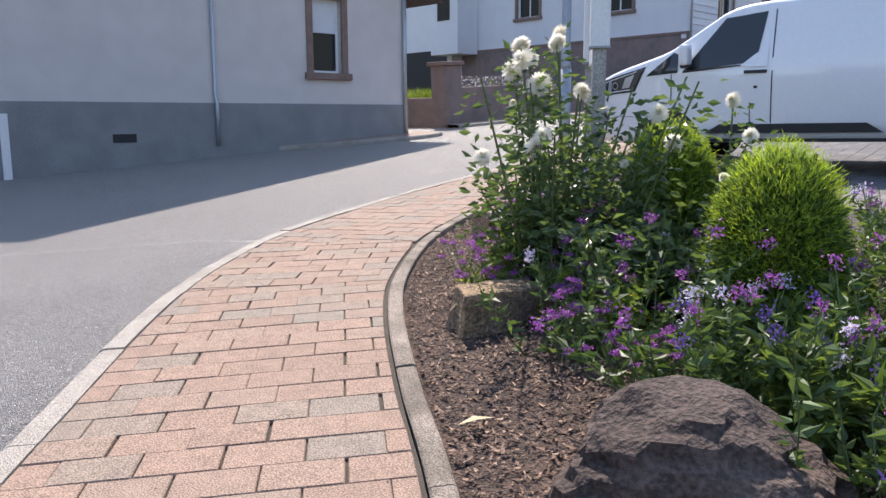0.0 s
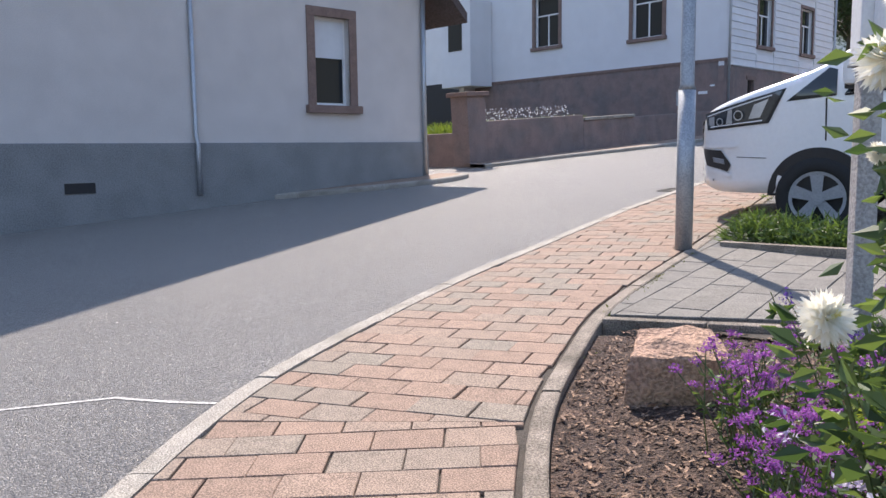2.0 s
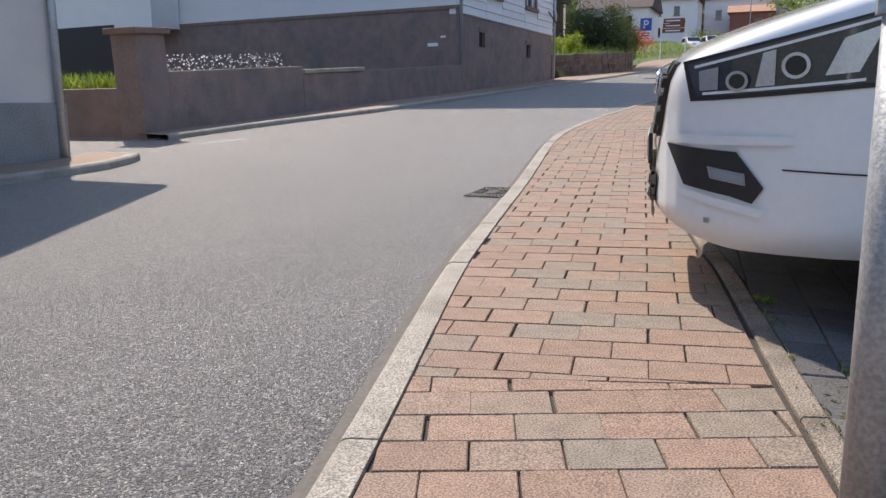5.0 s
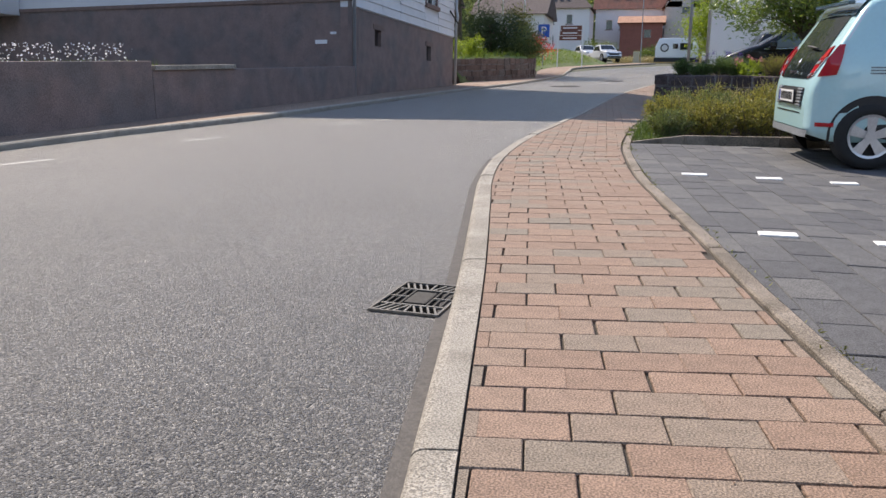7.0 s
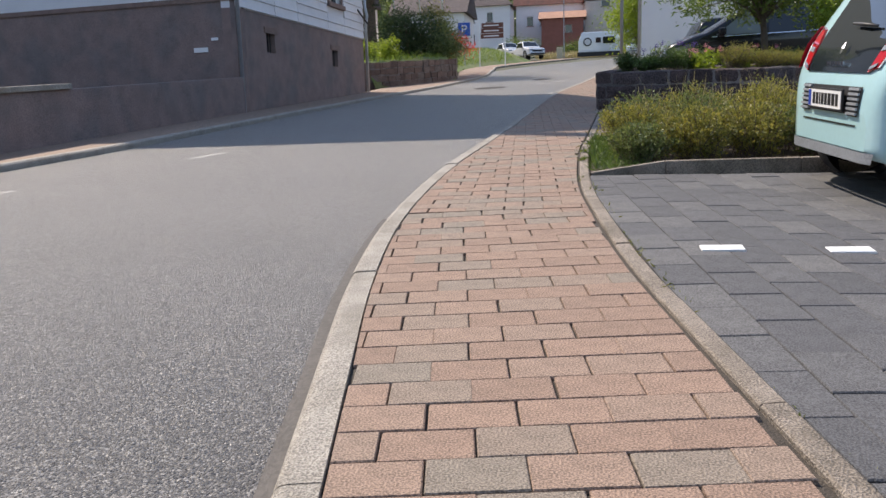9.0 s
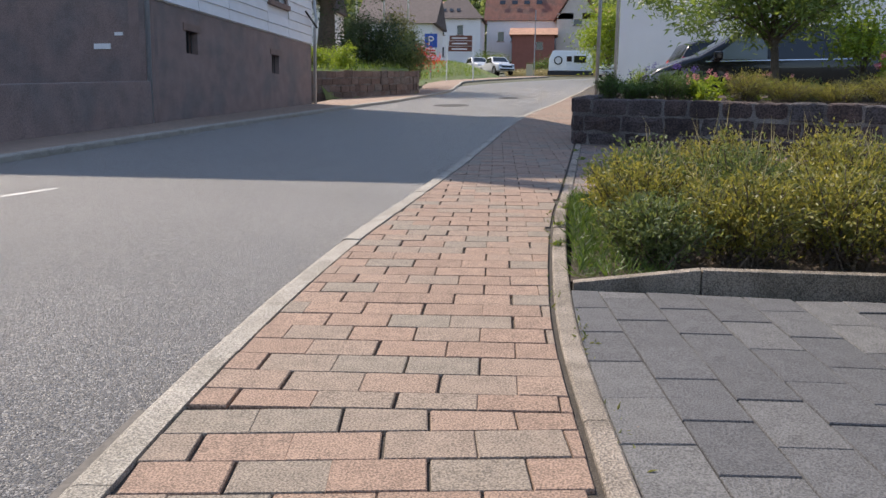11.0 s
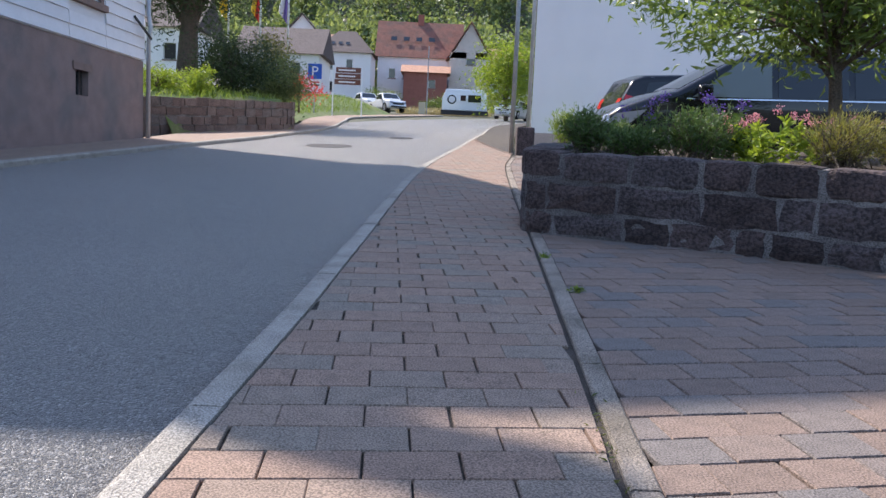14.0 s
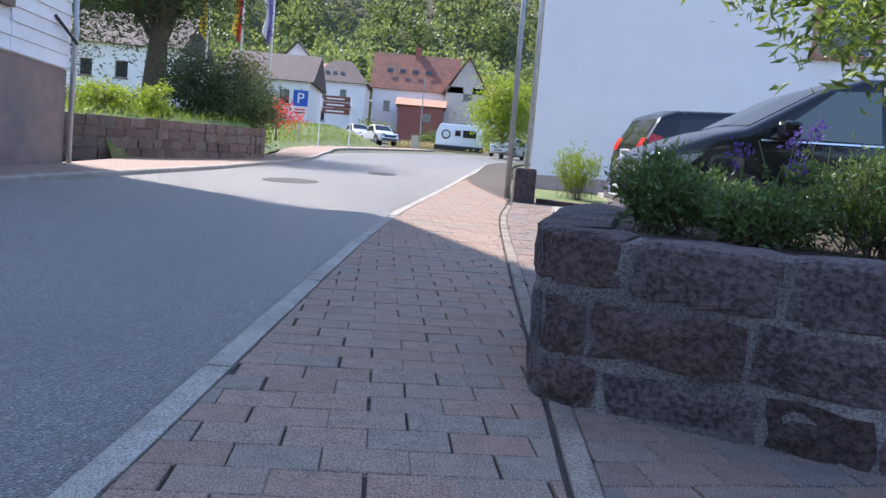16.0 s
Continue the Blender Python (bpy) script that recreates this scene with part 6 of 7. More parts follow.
def dahlia(x, y, heads, seed, height, shoots=26):
    """A leafy dahlia with stems and white many-petalled heads at places relative to its foot."""
    rs = np.random.RandomState(seed)
    ob = thing("dahlia", None, None, stand(x, y, -0.03), "leafy dahlia with white many-petalled flowers on long stems", "flower plant", "dahlias in the bed")
    tips = [IN(h[:3]) for h in heads]
    extra = [IN((rs.normal() * 0.28, rs.normal() * 0.28, rs.uniform(0.4, 0.95) * height)) for _ in range(shoots)]
    roots = [IN((t[0] * 0.25 + rs.normal() * 0.04, t[1] * 0.25 + rs.normal() * 0.04, 0)) for t in tips + extra]
    for a, b in zip(roots, tips + extra):
        part("stem", stems(rs, [a], [b], 0.006), L_STEM, ob)
    P, W = [], []
    for a, b in zip(roots, tips + extra):
        for k in range(125):
            t = 0.1 + 0.87 * rs.uniform(0, 1) ** 1.1
            p = a + (b - a) * t
            w = rs.normal(size=3) * IN((1, 1, 0.45)) + IN((0, 0, -0.1))
            w /= np.linalg.norm(w)
            P.append(p + w * rs.uniform(0.0, 0.13))
            W.append(w)
    tagged(part("leaves", leaves(IN(P), IN(W), 0.055, 0.48, 0.5, seed), L_DAHLIA, ob), kind="stuff")
    toward = (Vector((-2.2, 2.4, 0)) - Vector((x, y, 0))).normalized()
    for hx, hy, hz, dia in heads:
        dia *= 1.0
        m, e = M(), M()
        axis = (toward * rs.uniform(0.2, 1.0) + Vector((rs.normal() * 0.4, rs.normal() * 0.4, rs.uniform(0.2, 0.9)))).normalized()
        q = axis.to_track_quat("Z", "Y").to_matrix()
        for ring, (cnt, tilt, ln) in enumerate(((22, -58, 0.62), (26, -38, 0.80), (30, -20, 0.95), (32, -3, 1.0), (30, 13, 0.98), (28, 30, 0.92), (24, 47, 0.82), (18, 64, 0.66), (10, 80, 0.5))):
            for k in range(cnt):
                w = 2 * math.pi * (k + 0.5 * ring) / cnt + rs.normal() * 0.06
                t = radians(tilt + rs.normal() * 5)
                R = dia / 2 * ln * rs.uniform(0.9, 1.05)
                d = Vector((math.cos(w) * math.cos(t), math.sin(w) * math.cos(t), math.sin(t)))
                sd = Vector((-math.sin(w), math.cos(w), 0)) * R * 0.125
                base = Vector((hx, hy, hz))
                pts = [q @ (d * R * 0.12), q @ (d * R * 0.6 + sd), q @ (d * R), q @ (d * R * 0.6 - sd)]
                m.add([base + p for p in pts], [(0, 1, 2, 3)])
        for k in range(24):
            w, rr = rs.uniform(0, 6.28), rs.uniform(0, 0.09) * dia
            p = Vector((hx, hy, hz)) + q @ Vector((rr * math.cos(w), rr * math.sin(w), 0.2 * dia))
            e.add([p + Vector((0.004, 0, 0)), p + Vector((0, 0.004, 0)), p + q @ Vector((0, 0, 0.012))], [(0, 1, 2)])
        fl = part("flower_head", m, L_PETAL, ob, "white flower head")
        part("flower_eye", e, L_EYE, fl, "cream yellow eye")
    return ob


dahlia(-2.95, 4.22, [(-0.19, 0.25, 1.34, 0.11), (-0.07, 0.06, 1.27, 0.11), (-0.35, 0.13, 1.28, 0.12), (-0.38, 0.10, 1.15, 0.14), (-0.21, -0.04, 1.19, 0.13), (-0.15, 0.03, 1.07, 0.145), (-0.17, 0.44, 1.04, 0.12), (0.08, -0.25, 0.82, 0.1), (0.02, -0.24, 0.76, 0.15), (-0.40, -0.12, 0.70, 0.11), (0.52, 0.02, 0.92, 0.11), (0.59, 0.04, 0.79, 0.1), (-0.32, 0.16, 1.21, 0.12), (-0.40, 0.13, 0.98, 0.05)], 5, 1.15)
dahlia(-2.45, 4.75, [(0.1, 0.1, 0.95, 0.1), (0.28, -0.1, 0.78, 0.09)], 9, 0.7, 9)
dahlia(-2.72, 4.30, [(0.12, -0.05, 0.68, 0.06)], 15, 0.62, 22)
dahlia(-2.28, 4.36, [(0.10, 0.05, 0.62, 0.06)], 16, 0.58, 18)
sign = thing("notice_board", None, None, stand(-3.034, 4.691, -0.03, 124.9), "pale notice board between two grey posts behind the dahlias", "sign board")
for px in (0.0, 1.277):
    leg = part("post", M().box((px - 0.036, -0.036, 0), (px + 0.036, 0.036, 1.245)), WOOD, sign, "weathered grey square post", bevel=0.004)
    part("post_sleeve", M().box((px - 0.052, -0.052, 1.245), (px + 0.052, 0.052, 2.12)), WFRAME, leg, "white sleeve that holds the panel", bevel=0.006)
    part("collar", M().box((px - 0.056, -0.056, 1.237), (px + 0.056, 0.056, 1.249)), GALV, leg, "thin steel collar", bevel=0.002)
    part("cap", M().box((px - 0.06, -0.06, 2.12), (px + 0.06, 0.06, 2.14)), GALV, leg, bevel=0.004)
panel = part("panel", M().box((0.052, -0.016, 1.20), (1.225, 0.016, 2.05)), WFRAME, sign, "white sign panel", bevel=0.012)
for z in (1.31, 1.43):
    part("dark_line", M().box((0.30, 0.0165, z), (1.10, 0.019, z + 0.012)), IRON, panel, "thin dark line")
for k, (w, z) in enumerate(((0.10, 1.50), (0.05, 1.36), (0.07, 1.60))):
    part("printed_bar", M().box((0.14, 0.0165, z), (0.14 + w, 0.019, z + 0.035)), GALV, panel, "faded grey print")


def kochia(x, y, r, h, seed):
    rs = np.random.RandomState(seed)
    n = 42000
    P, W = blob(rs, n, (0, 0, h * 0.5), (r, r, h * 0.52), 0.6)
    for k in range(40):
        c = P[rs.randint(0, n)]
        near = np.exp(-((P - c) ** 2).sum(1) / (2 * 0.05 ** 2))[:, None]
        P += W * near * rs.uniform(-0.02, 0.035)
    P += rs.normal(size=P.shape) * 0.012
    P[:, 2] = np.maximum(P[:, 2], 0.0)
    W = W + IN((0, 0, 0.5)) + rs.normal(size=W.shape) * 0.6
    ob = thing("summer_cypress", None, None, stand(x, y, -0.03), "round feathery lime-green summer cypress", "shrub", "summer cypresses in the bed")
    tagged(part("foliage", leaves(P, W, 0.026, 0.10, 1, seed), L_KOCHIA, ob), kind="stuff")
    # added dense inner leaves in darker green: block light, stand for the shaded inside
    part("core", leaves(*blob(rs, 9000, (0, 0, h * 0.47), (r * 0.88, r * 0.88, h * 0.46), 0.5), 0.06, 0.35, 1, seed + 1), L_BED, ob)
    part("trunk", M().tube([(0, 0, 0), (0, 0, h * 0.4)], [0.015, 0.01], 6), BARK, ob)


kochia(-1.78, 4.02, 0.25, 0.80, 31)
kochia(-2.62, 4.74, 0.25, 0.84, 32)
kochia(-1.1, 3.95, 0.23, 0.60, 33)


def clump(kind, x, y, r, h, leaf_mat, petal_mat, seed, nl=500, nf=30, leaf_size=0.06, width=0.3, head=0.03, label="", z=-0.03, upright=True):
    """A flowering clump: stems, leaves and little heads made of petals."""
    rs = np.random.RandomState(seed)
    ob = thing(kind, None, None, stand(x, y, z), label, "flower plant", kind.replace("_", " ") + "s")
    foot = IN([(rs.normal() * r * 0.4, rs.normal() * r * 0.4, 0) for _ in range(max(nf, 12))])
    tip = foot + IN([(rs.normal() * r * 0.6, rs.normal() * r * 0.6, h * rs.uniform(0.65, 1.05)) for _ in range(len(foot))])
    tagged(part("stalk_bundle", stems(rs, foot, tip, 0.0025), L_STEM, ob), kind="stuff")
    i = rs.randint(0, len(foot), nl)
    t = rs.uniform(0.05, 0.85, (nl, 1))
    P = foot[i] + (tip[i] - foot[i]) * t
    W = rs.normal(size=(nl, 3)) * IN((1, 1, 0.5)) + IN((0, 0, 0.35))
    tagged(part("leaves", leaves(P, W, leaf_size, width, 0.6, seed), leaf_mat, ob), kind="stuff")
    if petal_mat and nf:
        Q, V = [], []
        for p in tip[:nf]:
            k = 44
            d = rs.normal(size=(k, 3)) * IN((1, 1, 0.7)) + IN((0, 0, 0.5))
            Q.append(p + rs.normal(size=(k, 3)) * head * IN((0.5, 0.5, 0.5 if upright else 0.25)))
            V.append(d)
        tagged(part("flower_cluster", leaves(np.concatenate(Q), np.concatenate(V), head * 0.5, 0.6, 1, seed + 1), petal_mat, ob), kind="stuff")


for i, (x, y) in enumerate(((-1.72, 3.24), (-1.5, 3.3), (-1.25, 3.28), (-1.05, 3.1), (-0.9, 2.8))):
    clump("salvia" if i % 2 else "verbena", x, y, 0.2, 0.40 + 0.05 * (i % 3), L_BED, L_VIOLET if i % 2 else L_PURPLE, 360 + i, 420, 6, 0.06, 0.35, 0.028, "tall violet flowering plant behind the large boulder")
rs = np.random.RandomState(77)
kinds = [("verbena", L_BED, L_PURPLE, 0.3, 0.5, 380, 5, 0.06, 0.25, 0.030, "upright verbena with purple heads above narrow leaves"),
         ("salvia", L_BED, L_VIOLET, 0.22, 0.48, 420, 6, 0.06, 0.4, 0.026, "violet flowering salvia with dark leaves"),
         ("ageratum", L_BED, L_LILAC, 0.22, 0.40, 520, 7, 0.06, 0.3, 0.032, "leafy clump with small pale lilac flowers"),
         ("sage", L_SAGE, None, 0.24, 0.36, 420, 0, 0.085, 0.3, 0.02, "lime green leafy clump without flowers")]
spots = []
tries = 0
while len(spots) < 62 and tries < 4000:
    tries += 1
    x, y = rs.uniform(-3.6, 0.9), rs.uniform(2.0, 6.2)
    d = bed_limit(x, y)
    if d < 0.62 or (x + 1.5) ** 2 + (y - 2.78) ** 2 < 0.24 or (y < 2.6 and x < -0.3) or any((x - a) ** 2 + (y - b) ** 2 < 0.075 for a, b in spots) or d > 3.0:
        continue
    if any((x - a) ** 2 + (y - b) ** 2 < c for a, b, c in ((-1.72, 4.05, 0.11), (-2.62, 4.74, 0.07), (-1.1, 3.95, 0.08), (-2.93, 3.72, 0.12))):
        continue
    spots.append((x, y))
for i, (x, y) in enumerate(spots):
    k = kinds[(0, 1, 2, 0, 3, 2, 1, 0)[i % 8]]
    clump(k[0], x, y, k[3], k[4] * rs.uniform(0.8, 1.15), k[1], k[2], 100 + i, k[5], k[6], k[7], k[8], k[9], k[10])
for i, (x, y, s) in enumerate(((-3.95, 5.3, 0.16), (-3.72, 4.95, 0.18), (-3.5, 4.6, 0.17), (-3.42, 4.28, 0.15), (-2.25, 3.55, 0.2), (-2.5, 3.75, 0.16), (-1.95, 3.35, 0.18), (-3.75, 5.65, 0.16), (-3.2, 4.75, 0.2), (-3.62, 4.72, 0.14), (-3.3, 4.1, 0.15), (-3.85, 5.1, 0.14), (-3.15, 4.0, 0.14))):
    clump("verbena", x, y, s, 0.2 + 0.06 * (i % 3), L_BED, L_PURPLE, 300 + i, 160, 26, 0.045, 0.25, 0.022, "low verbena with bright purple heads on the mulch", upright=False)
for i, (x, y) in enumerate(((-3.3, 4.35), (-2.3, 3.8), (-3.45, 5.2), (-2.7, 4.0))):
    clump("sage", x, y, 0.2, 0.26, L_LIME, None, 340 + i, 240, 0, 0.085, 0.22, 0.02, "lime green leafy clump without flowers")

# juniper-like ground cover between slabs and van
rs = np.random.RandomState(8)
P, W = [], []
for k in range(9000):
    u, v = rs.uniform(0, 1), rs.uniform(0, 1)
    x = -5.55 + u * 2.3
    y = 8.62 + u * 0.05 + v * 0.62
    P.append((x, y, court_z(x, y) + rs.uniform(0.0, 0.17) * (1 - abs(2 * v - 1) ** 3)))
    W.append((rs.normal(), rs.normal(), rs.uniform(0.2, 1.0)))
ob = thing("ground_cover", leaves(IN(P), IN(W), 0.13, 0.09, 1, 3), L_BED, RG, "low feathery green ground cover in a strip bed", "ground cover", kind="stuff")
thing("ground_cover_soil", M().prism([(-5.62, 8.55), (-3.1, 8.6), (-3.1, 9.3), (-5.72, 9.3)], -0.2, -0.02), SOIL, RG, "strip of soil with a dark border", "soil", kind="structure")
strip_edge = thing("strip_border", M().prism([(-5.5, 8.44), (-3.1, 8.5), (-3.1, 8.56), (-5.52, 8.5)], -0.15, 0.03), EDGING, RG, "low dark border of the planting strip", "kerb", kind="structure", bevel=0.006)

# ---------------------------------------------------------------- bed with the low shrubs
bed2 = thing("shrub_bed", M().prism([(-7.37, 18.98), (-6.78, 18.99), (-3.0, 19.0), (-3.0, 21.6), (-7.30, 21.6)], -0.1, -0.005), SOIL, RG, "planting bed beside the footpath", "bed", kind="structure")
b2 = thing("shrub_bed_border", None, None, RG, "dark concrete border of the shrub bed, rising from the footpath", "kerb", kind="structure")
part("border_stone", M().add([(-7.36, 18.90, -0.1), (-6.79, 18.91, -0.1), (-6.79, 18.97, -0.1), (-7.36, 18.96, -0.1), (-7.36, 18.90, 0.01), (-6.79, 18.91, 0.085), (-6.79, 18.97, 0.085), (-7.36, 18.96, 0.01)],
                            [(3, 2, 1, 0), (4, 5, 6, 7), (0, 1, 5, 4), (1, 2, 6, 5), (2, 3, 7, 6), (3, 0, 4, 7)]), EDGING, b2, bevel=0.006)
for k in range(4):
    part("border_stone", M().box((-6.785 + k, 18.91, -0.1), (-5.79 + k, 18.97, 0.085)), EDGING, b2, bevel=0.006)
for k in range(5):
    part("border_stone", M().box((-7.29 + k * 0.9, 21.6, -0.1), (-6.40 + k * 0.9, 21.66, 0.03)), EDGING, b2, bevel=0.006)


def shrub(name, x, y, r, h, mat, seed, n=5000, leaf=0.028, label="", z=0.0, twigs=60, width=0.45, upright=0.8, core=None):
    """A twiggy shrub: fine branches with small leaves along them."""
    rs = np.random.RandomState(seed)
    ob = thing(name, None, None, stand(x, y, z), label, "shrub", name.replace("_", " ") + "s")
    foot = IN([(rs.normal() * r * 0.25, rs.normal() * r * 0.25, 0) for _ in range(twigs)])
    ang = rs.uniform(0, 6.283, twigs)
    rad = np.sqrt(rs.uniform(0, 1, twigs)) * r
    tip = np.c_[np.cos(ang) * rad, np.sin(ang) * rad, h * (1 - 0.35 * (rad / r) ** 2) * rs.uniform(0.75, 1.08, twigs)]
    tagged(part("branchwork", stems(rs, foot, tip, 0.004), BARK, ob), kind="stuff")
    i = rs.randint(0, twigs, n)
    t = rs.uniform(0.15, 1.03, (n, 1)) ** 0.7
    P = foot[i] + (tip[i] - foot[i]) * t + rs.normal(size=(n, 3)) * 0.028
    W = (tip[i] - foot[i]) / h * upright + rs.normal(size=(n, 3)) * 0.6
    tagged(part("leaves", leaves(P, W, leaf, width, 1, seed), mat, ob), kind="stuff")


rs = np.random.RandomState(12)
for i, (x, y, r, h) in enumerate(((-6.72, 19.35, 0.30, 0.36), (-6.3, 19.45, 0.36, 0.46), (-5.8, 19.5, 0.38, 0.5), (-5.3, 19.5, 0.4, 0.52), (-4.8, 19.5, 0.4, 0.5), (-6.75, 20.0, 0.36, 0.5), (-6.2, 20.1, 0.4, 0.58), (-5.6, 20.1, 0.42, 0.6), (-5.0, 20.2, 0.42, 0.58),
                                   (-6.7, 20.65, 0.36, 0.52), (-6.15, 20.75, 0.4, 0.58), (-5.5, 20.8, 0.42, 0.6), (-4.9, 20.9, 0.42, 0.55), (-6.62, 21.2, 0.28, 0.42), (-6.0, 21.3, 0.3, 0.48), (-4.3, 19.6, 0.4, 0.5), (-4.3, 20.4, 0.42, 0.55), (-3.7, 19.8, 0.4, 0.5))):
    shrub("low_shrub", x - 0.22, y, r, h, L_BUSH if i % 3 else L_BUSH_D, 500 + i, 5600, 0.030, "low dense olive-green shrub with yellowing leaf tips", -0.01, 70)
rs = np.random.RandomState(13)
P = np.c_[-7.34 + 0.42 * rs.uniform(0, 1, 3800) ** 1.3, rs.uniform(19.0, 21.58, 3800), np.zeros(3800)]
W = rs.normal(size=(3800, 3)) * IN((0.8, 0.8, 0.1)) + IN((0, 0, 1))
thing("grass_tufts", leaves(P, W, rs.uniform(0.04, 0.13, 3800), 0.06, 1, 4), L_TURF, RG, "rough green grass along the bed's edge", "grass", kind="stuff")
P = np.c_[rs.uniform(-6.95, -5.0, 190), rs.uniform(19.4, 21.4, 190), rs.uniform(0.28, 0.5, 190)]
thing("dry_stalks", leaves(P, rs.normal(size=(190, 3)) * 0.35 + IN((0, 0, 1)), 0.24, 0.018, 1, 4), L_DRY, RG, "dry thin stalks sticking out of the shrubs", "grass", kind="stuff")

# weeds in the joints beside the edging
P, W = [], []
for k in range(22000):
    i = rs.randint(0, len(EDGE_OUT))
    y = EDGE_OUT[i][1]
    if not 5.5 < y < 23:
        continue
    thick = 0.5 + 0.5 * math.sin(y * 5.1) * math.sin(y * 2.3 + 1)
    if rs.uniform() > thick ** 2 * (1.0 if y < 13 else 0.5):
        continue
    q = EDGE_OUT[i] if y < 18.5 else EDGE_LINE[i]
    P.append((q[0] + rs.normal() * 0.02 + 0.01, q[1] + rs.normal() * 0.05, -0.005))
    W.append((rs.normal() * 0.8, rs.normal() * 0.8, 0.5))
thing("joint_weeds", leaves(IN(P), IN(W), rs.uniform(0.012, 0.034, len(P)), 0.28, 1, 5), L_MOSS, RG, "small weeds and moss in the joint beside the edging", "weeds", kind="stuff")
for i, (x, y) in enumerate(((-7.44, 19.75), (-7.42, 20.35), (-7.38, 21.0), (-7.2, 25.3), (-7.15, 24.4), (-5.62, 9.2), (-5.9, 9.9), (-6.4, 11.5))):
    clump("weed", x, y, 0.03, 0.03, L_LIME, None, 700 + i, 60, 0, 0.022, 0.3, 0.02, "small yellow-green weed growing in a paving joint", 0.0)
rs = np.random.RandomState(15)
deb = M()
for k in range(500):
    i = rs.randint(0, len(EDGE_LINE))
    if EDGE_LINE[i][1] > 27:
        continue
    x, y = EDGE_LINE[i] + rs.normal(size=2) * IN((0.25, 0.2)) - IN((0.25, 0))
    a, l = rs.uniform(0, 6.28), rs.uniform(0.004, 0.012)
    deb.add([(x, y, 0.004), (x + l * math.cos(a), y + l * math.sin(a), 0.006), (x + l * math.cos(a + 1), y + l * math.sin(a + 1), 0.005)], [(0, 1, 2)])
thing("debris", deb, CHIP, RG, "crumbs of bark and leaves scattered on the footpath", "debris", kind="stuff")

# ---------------------------------------------------------------- plants on the stone wall
WALL_PLANTS = ((-6.35, 26.75, 0.26, 0.42, 0), (-5.95, 26.6, 0.3, 0.5, 0), (-5.5, 26.4, 0.32, 0.52, 2), (-5.05, 26.15, 0.34, 0.5, 1), (-4.6, 25.9, 0.36, 0.52, 1), (-4.1, 25.6, 0.36, 0.5, 1), (-3.6, 25.3, 0.36, 0.5, 1), (-3.0, 25.1, 0.36, 0.5, 0),
               (-5.6, 27.2, 0.34, 0.5, 0), (-4.9, 27.0, 0.36, 0.55, 2), (-4.2, 26.7, 0.36, 0.5, 0), (-3.4, 26.4, 0.36, 0.5, 1), (-6.3, 27.6, 0.28, 0.4, 0))
for i, (x, y, r, h, k) in enumerate(WALL_PLANTS + ((-6.7, 27.0, 0.22, 0.42, 0),)):
    h *= (0.5, 0.72, 0.6, 0.78, 0.55)[i % 5]
    if k == 0:
        shrub("aster", x, y, r, h, L_BED, 800 + i, 4200, 0.04, "bushy green aster with a few violet flowers on the wall bed", 0.57, 50, 0.25)
    elif k == 1:
        shrub("lavender", x, y, r, h, L_BUSH, 800 + i, 5200, 0.04, "grey-green lavender-like shrub on the wall bed", 0.57, 90, 0.12, 1.6)
    else:
        clump("phlox", x, y, r, h + 0.08, L_LIME, L_PINK, 800 + i, 700, 10, 0.07, 0.35, 0.03, "lime-leaved phlox with pinkish flower spikes on the wall bed", 0.53)
for i, (x, y) in enumerate(((-6.25, 26.8), (-5.75, 26.6))):
    clump("bellflower", x, y, 0.15, 0.46, L_BED, L_VIOLET, 850 + i, 200, 4, 0.05, 0.4, 0.045, "violet bellflower among the wall plants", 0.57)
clump("rose_bush", -3.05, 26.3, 0.35, 0.75, L_LIME, L_PINK, 861, 1200, 6, 0.07, 0.5, 0.05, "rose bush with a few pink flowers", 0.53, upright=False)
shrub("pale_shrub", -5.0, 39.2, 0.5, 1.05, L_LIME, 870, 2600, 0.06, "light twiggy shrub at the white house wall", 0.05, 70, 0.3, 1.6)


def tree(name, x, y, trunk, crown, seed, label, leafmat, n, leaf, z=0.0, lean=(0, 0), clumps=60, width=0.4, limbs=12, spread=0.24):
    """Trunk, limbs and a crown of leaf clumps with gaps."""
    rs = np.random.RandomState(seed)
    ob = thing(name, None, None, stand(x, y, z), label, "tree")
    h, r = trunk
    cz, rx, ry, rz = crown
    bot = cz - rz * 0.7
    m = M()
    m.tube([(0, 0, -0.1), (lean[0] * 0.4, lean[1] * 0.4, h * 0.5), (lean[0], lean[1], h), (lean[0] * 1.1, lean[1] * 1.1, cz + rz * 0.4)], [r * 1.25, r, r * 0.8, r * 0.2], 10)
    part("trunk", m, BARK, ob, smooth=True)
    d = rs.normal(size=(clumps, 3))
    d /= np.linalg.norm(d, axis=1)[:, None]
    c = IN((lean[0], lean[1], cz)) + d * rs.uniform(0.35, 1.0, (clumps, 1)) * IN((rx, ry, rz))
    lm = M()
    for p in c[:limbs * 3]:
        a = IN((lean[0], lean[1], rs.uniform(h * 0.7, cz)))
        lm.tube([a, (a + p) / 2 + IN((0, 0, 0.1 * rz)), p], [r * 0.35, r * 0.2, r * 0.06], 5, cap=False)
    tagged(part("limbs", lm, BARK, ob), kind="stuff")
    i = rs.randint(0, clumps, n)
    s = (rx + ry + rz) / 3 * spread
    P = c[i] + rs.normal(size=(n, 3)) * s * IN((1, 1, 0.8))
    W = rs.normal(size=(n, 3)) * IN((1, 1, 0.5)) + IN((0, 0, -0.5))
    tagged(part("crown", leaves(P, W, leaf, width, 0.8, seed), leafmat, ob), kind="stuff")
    return ob


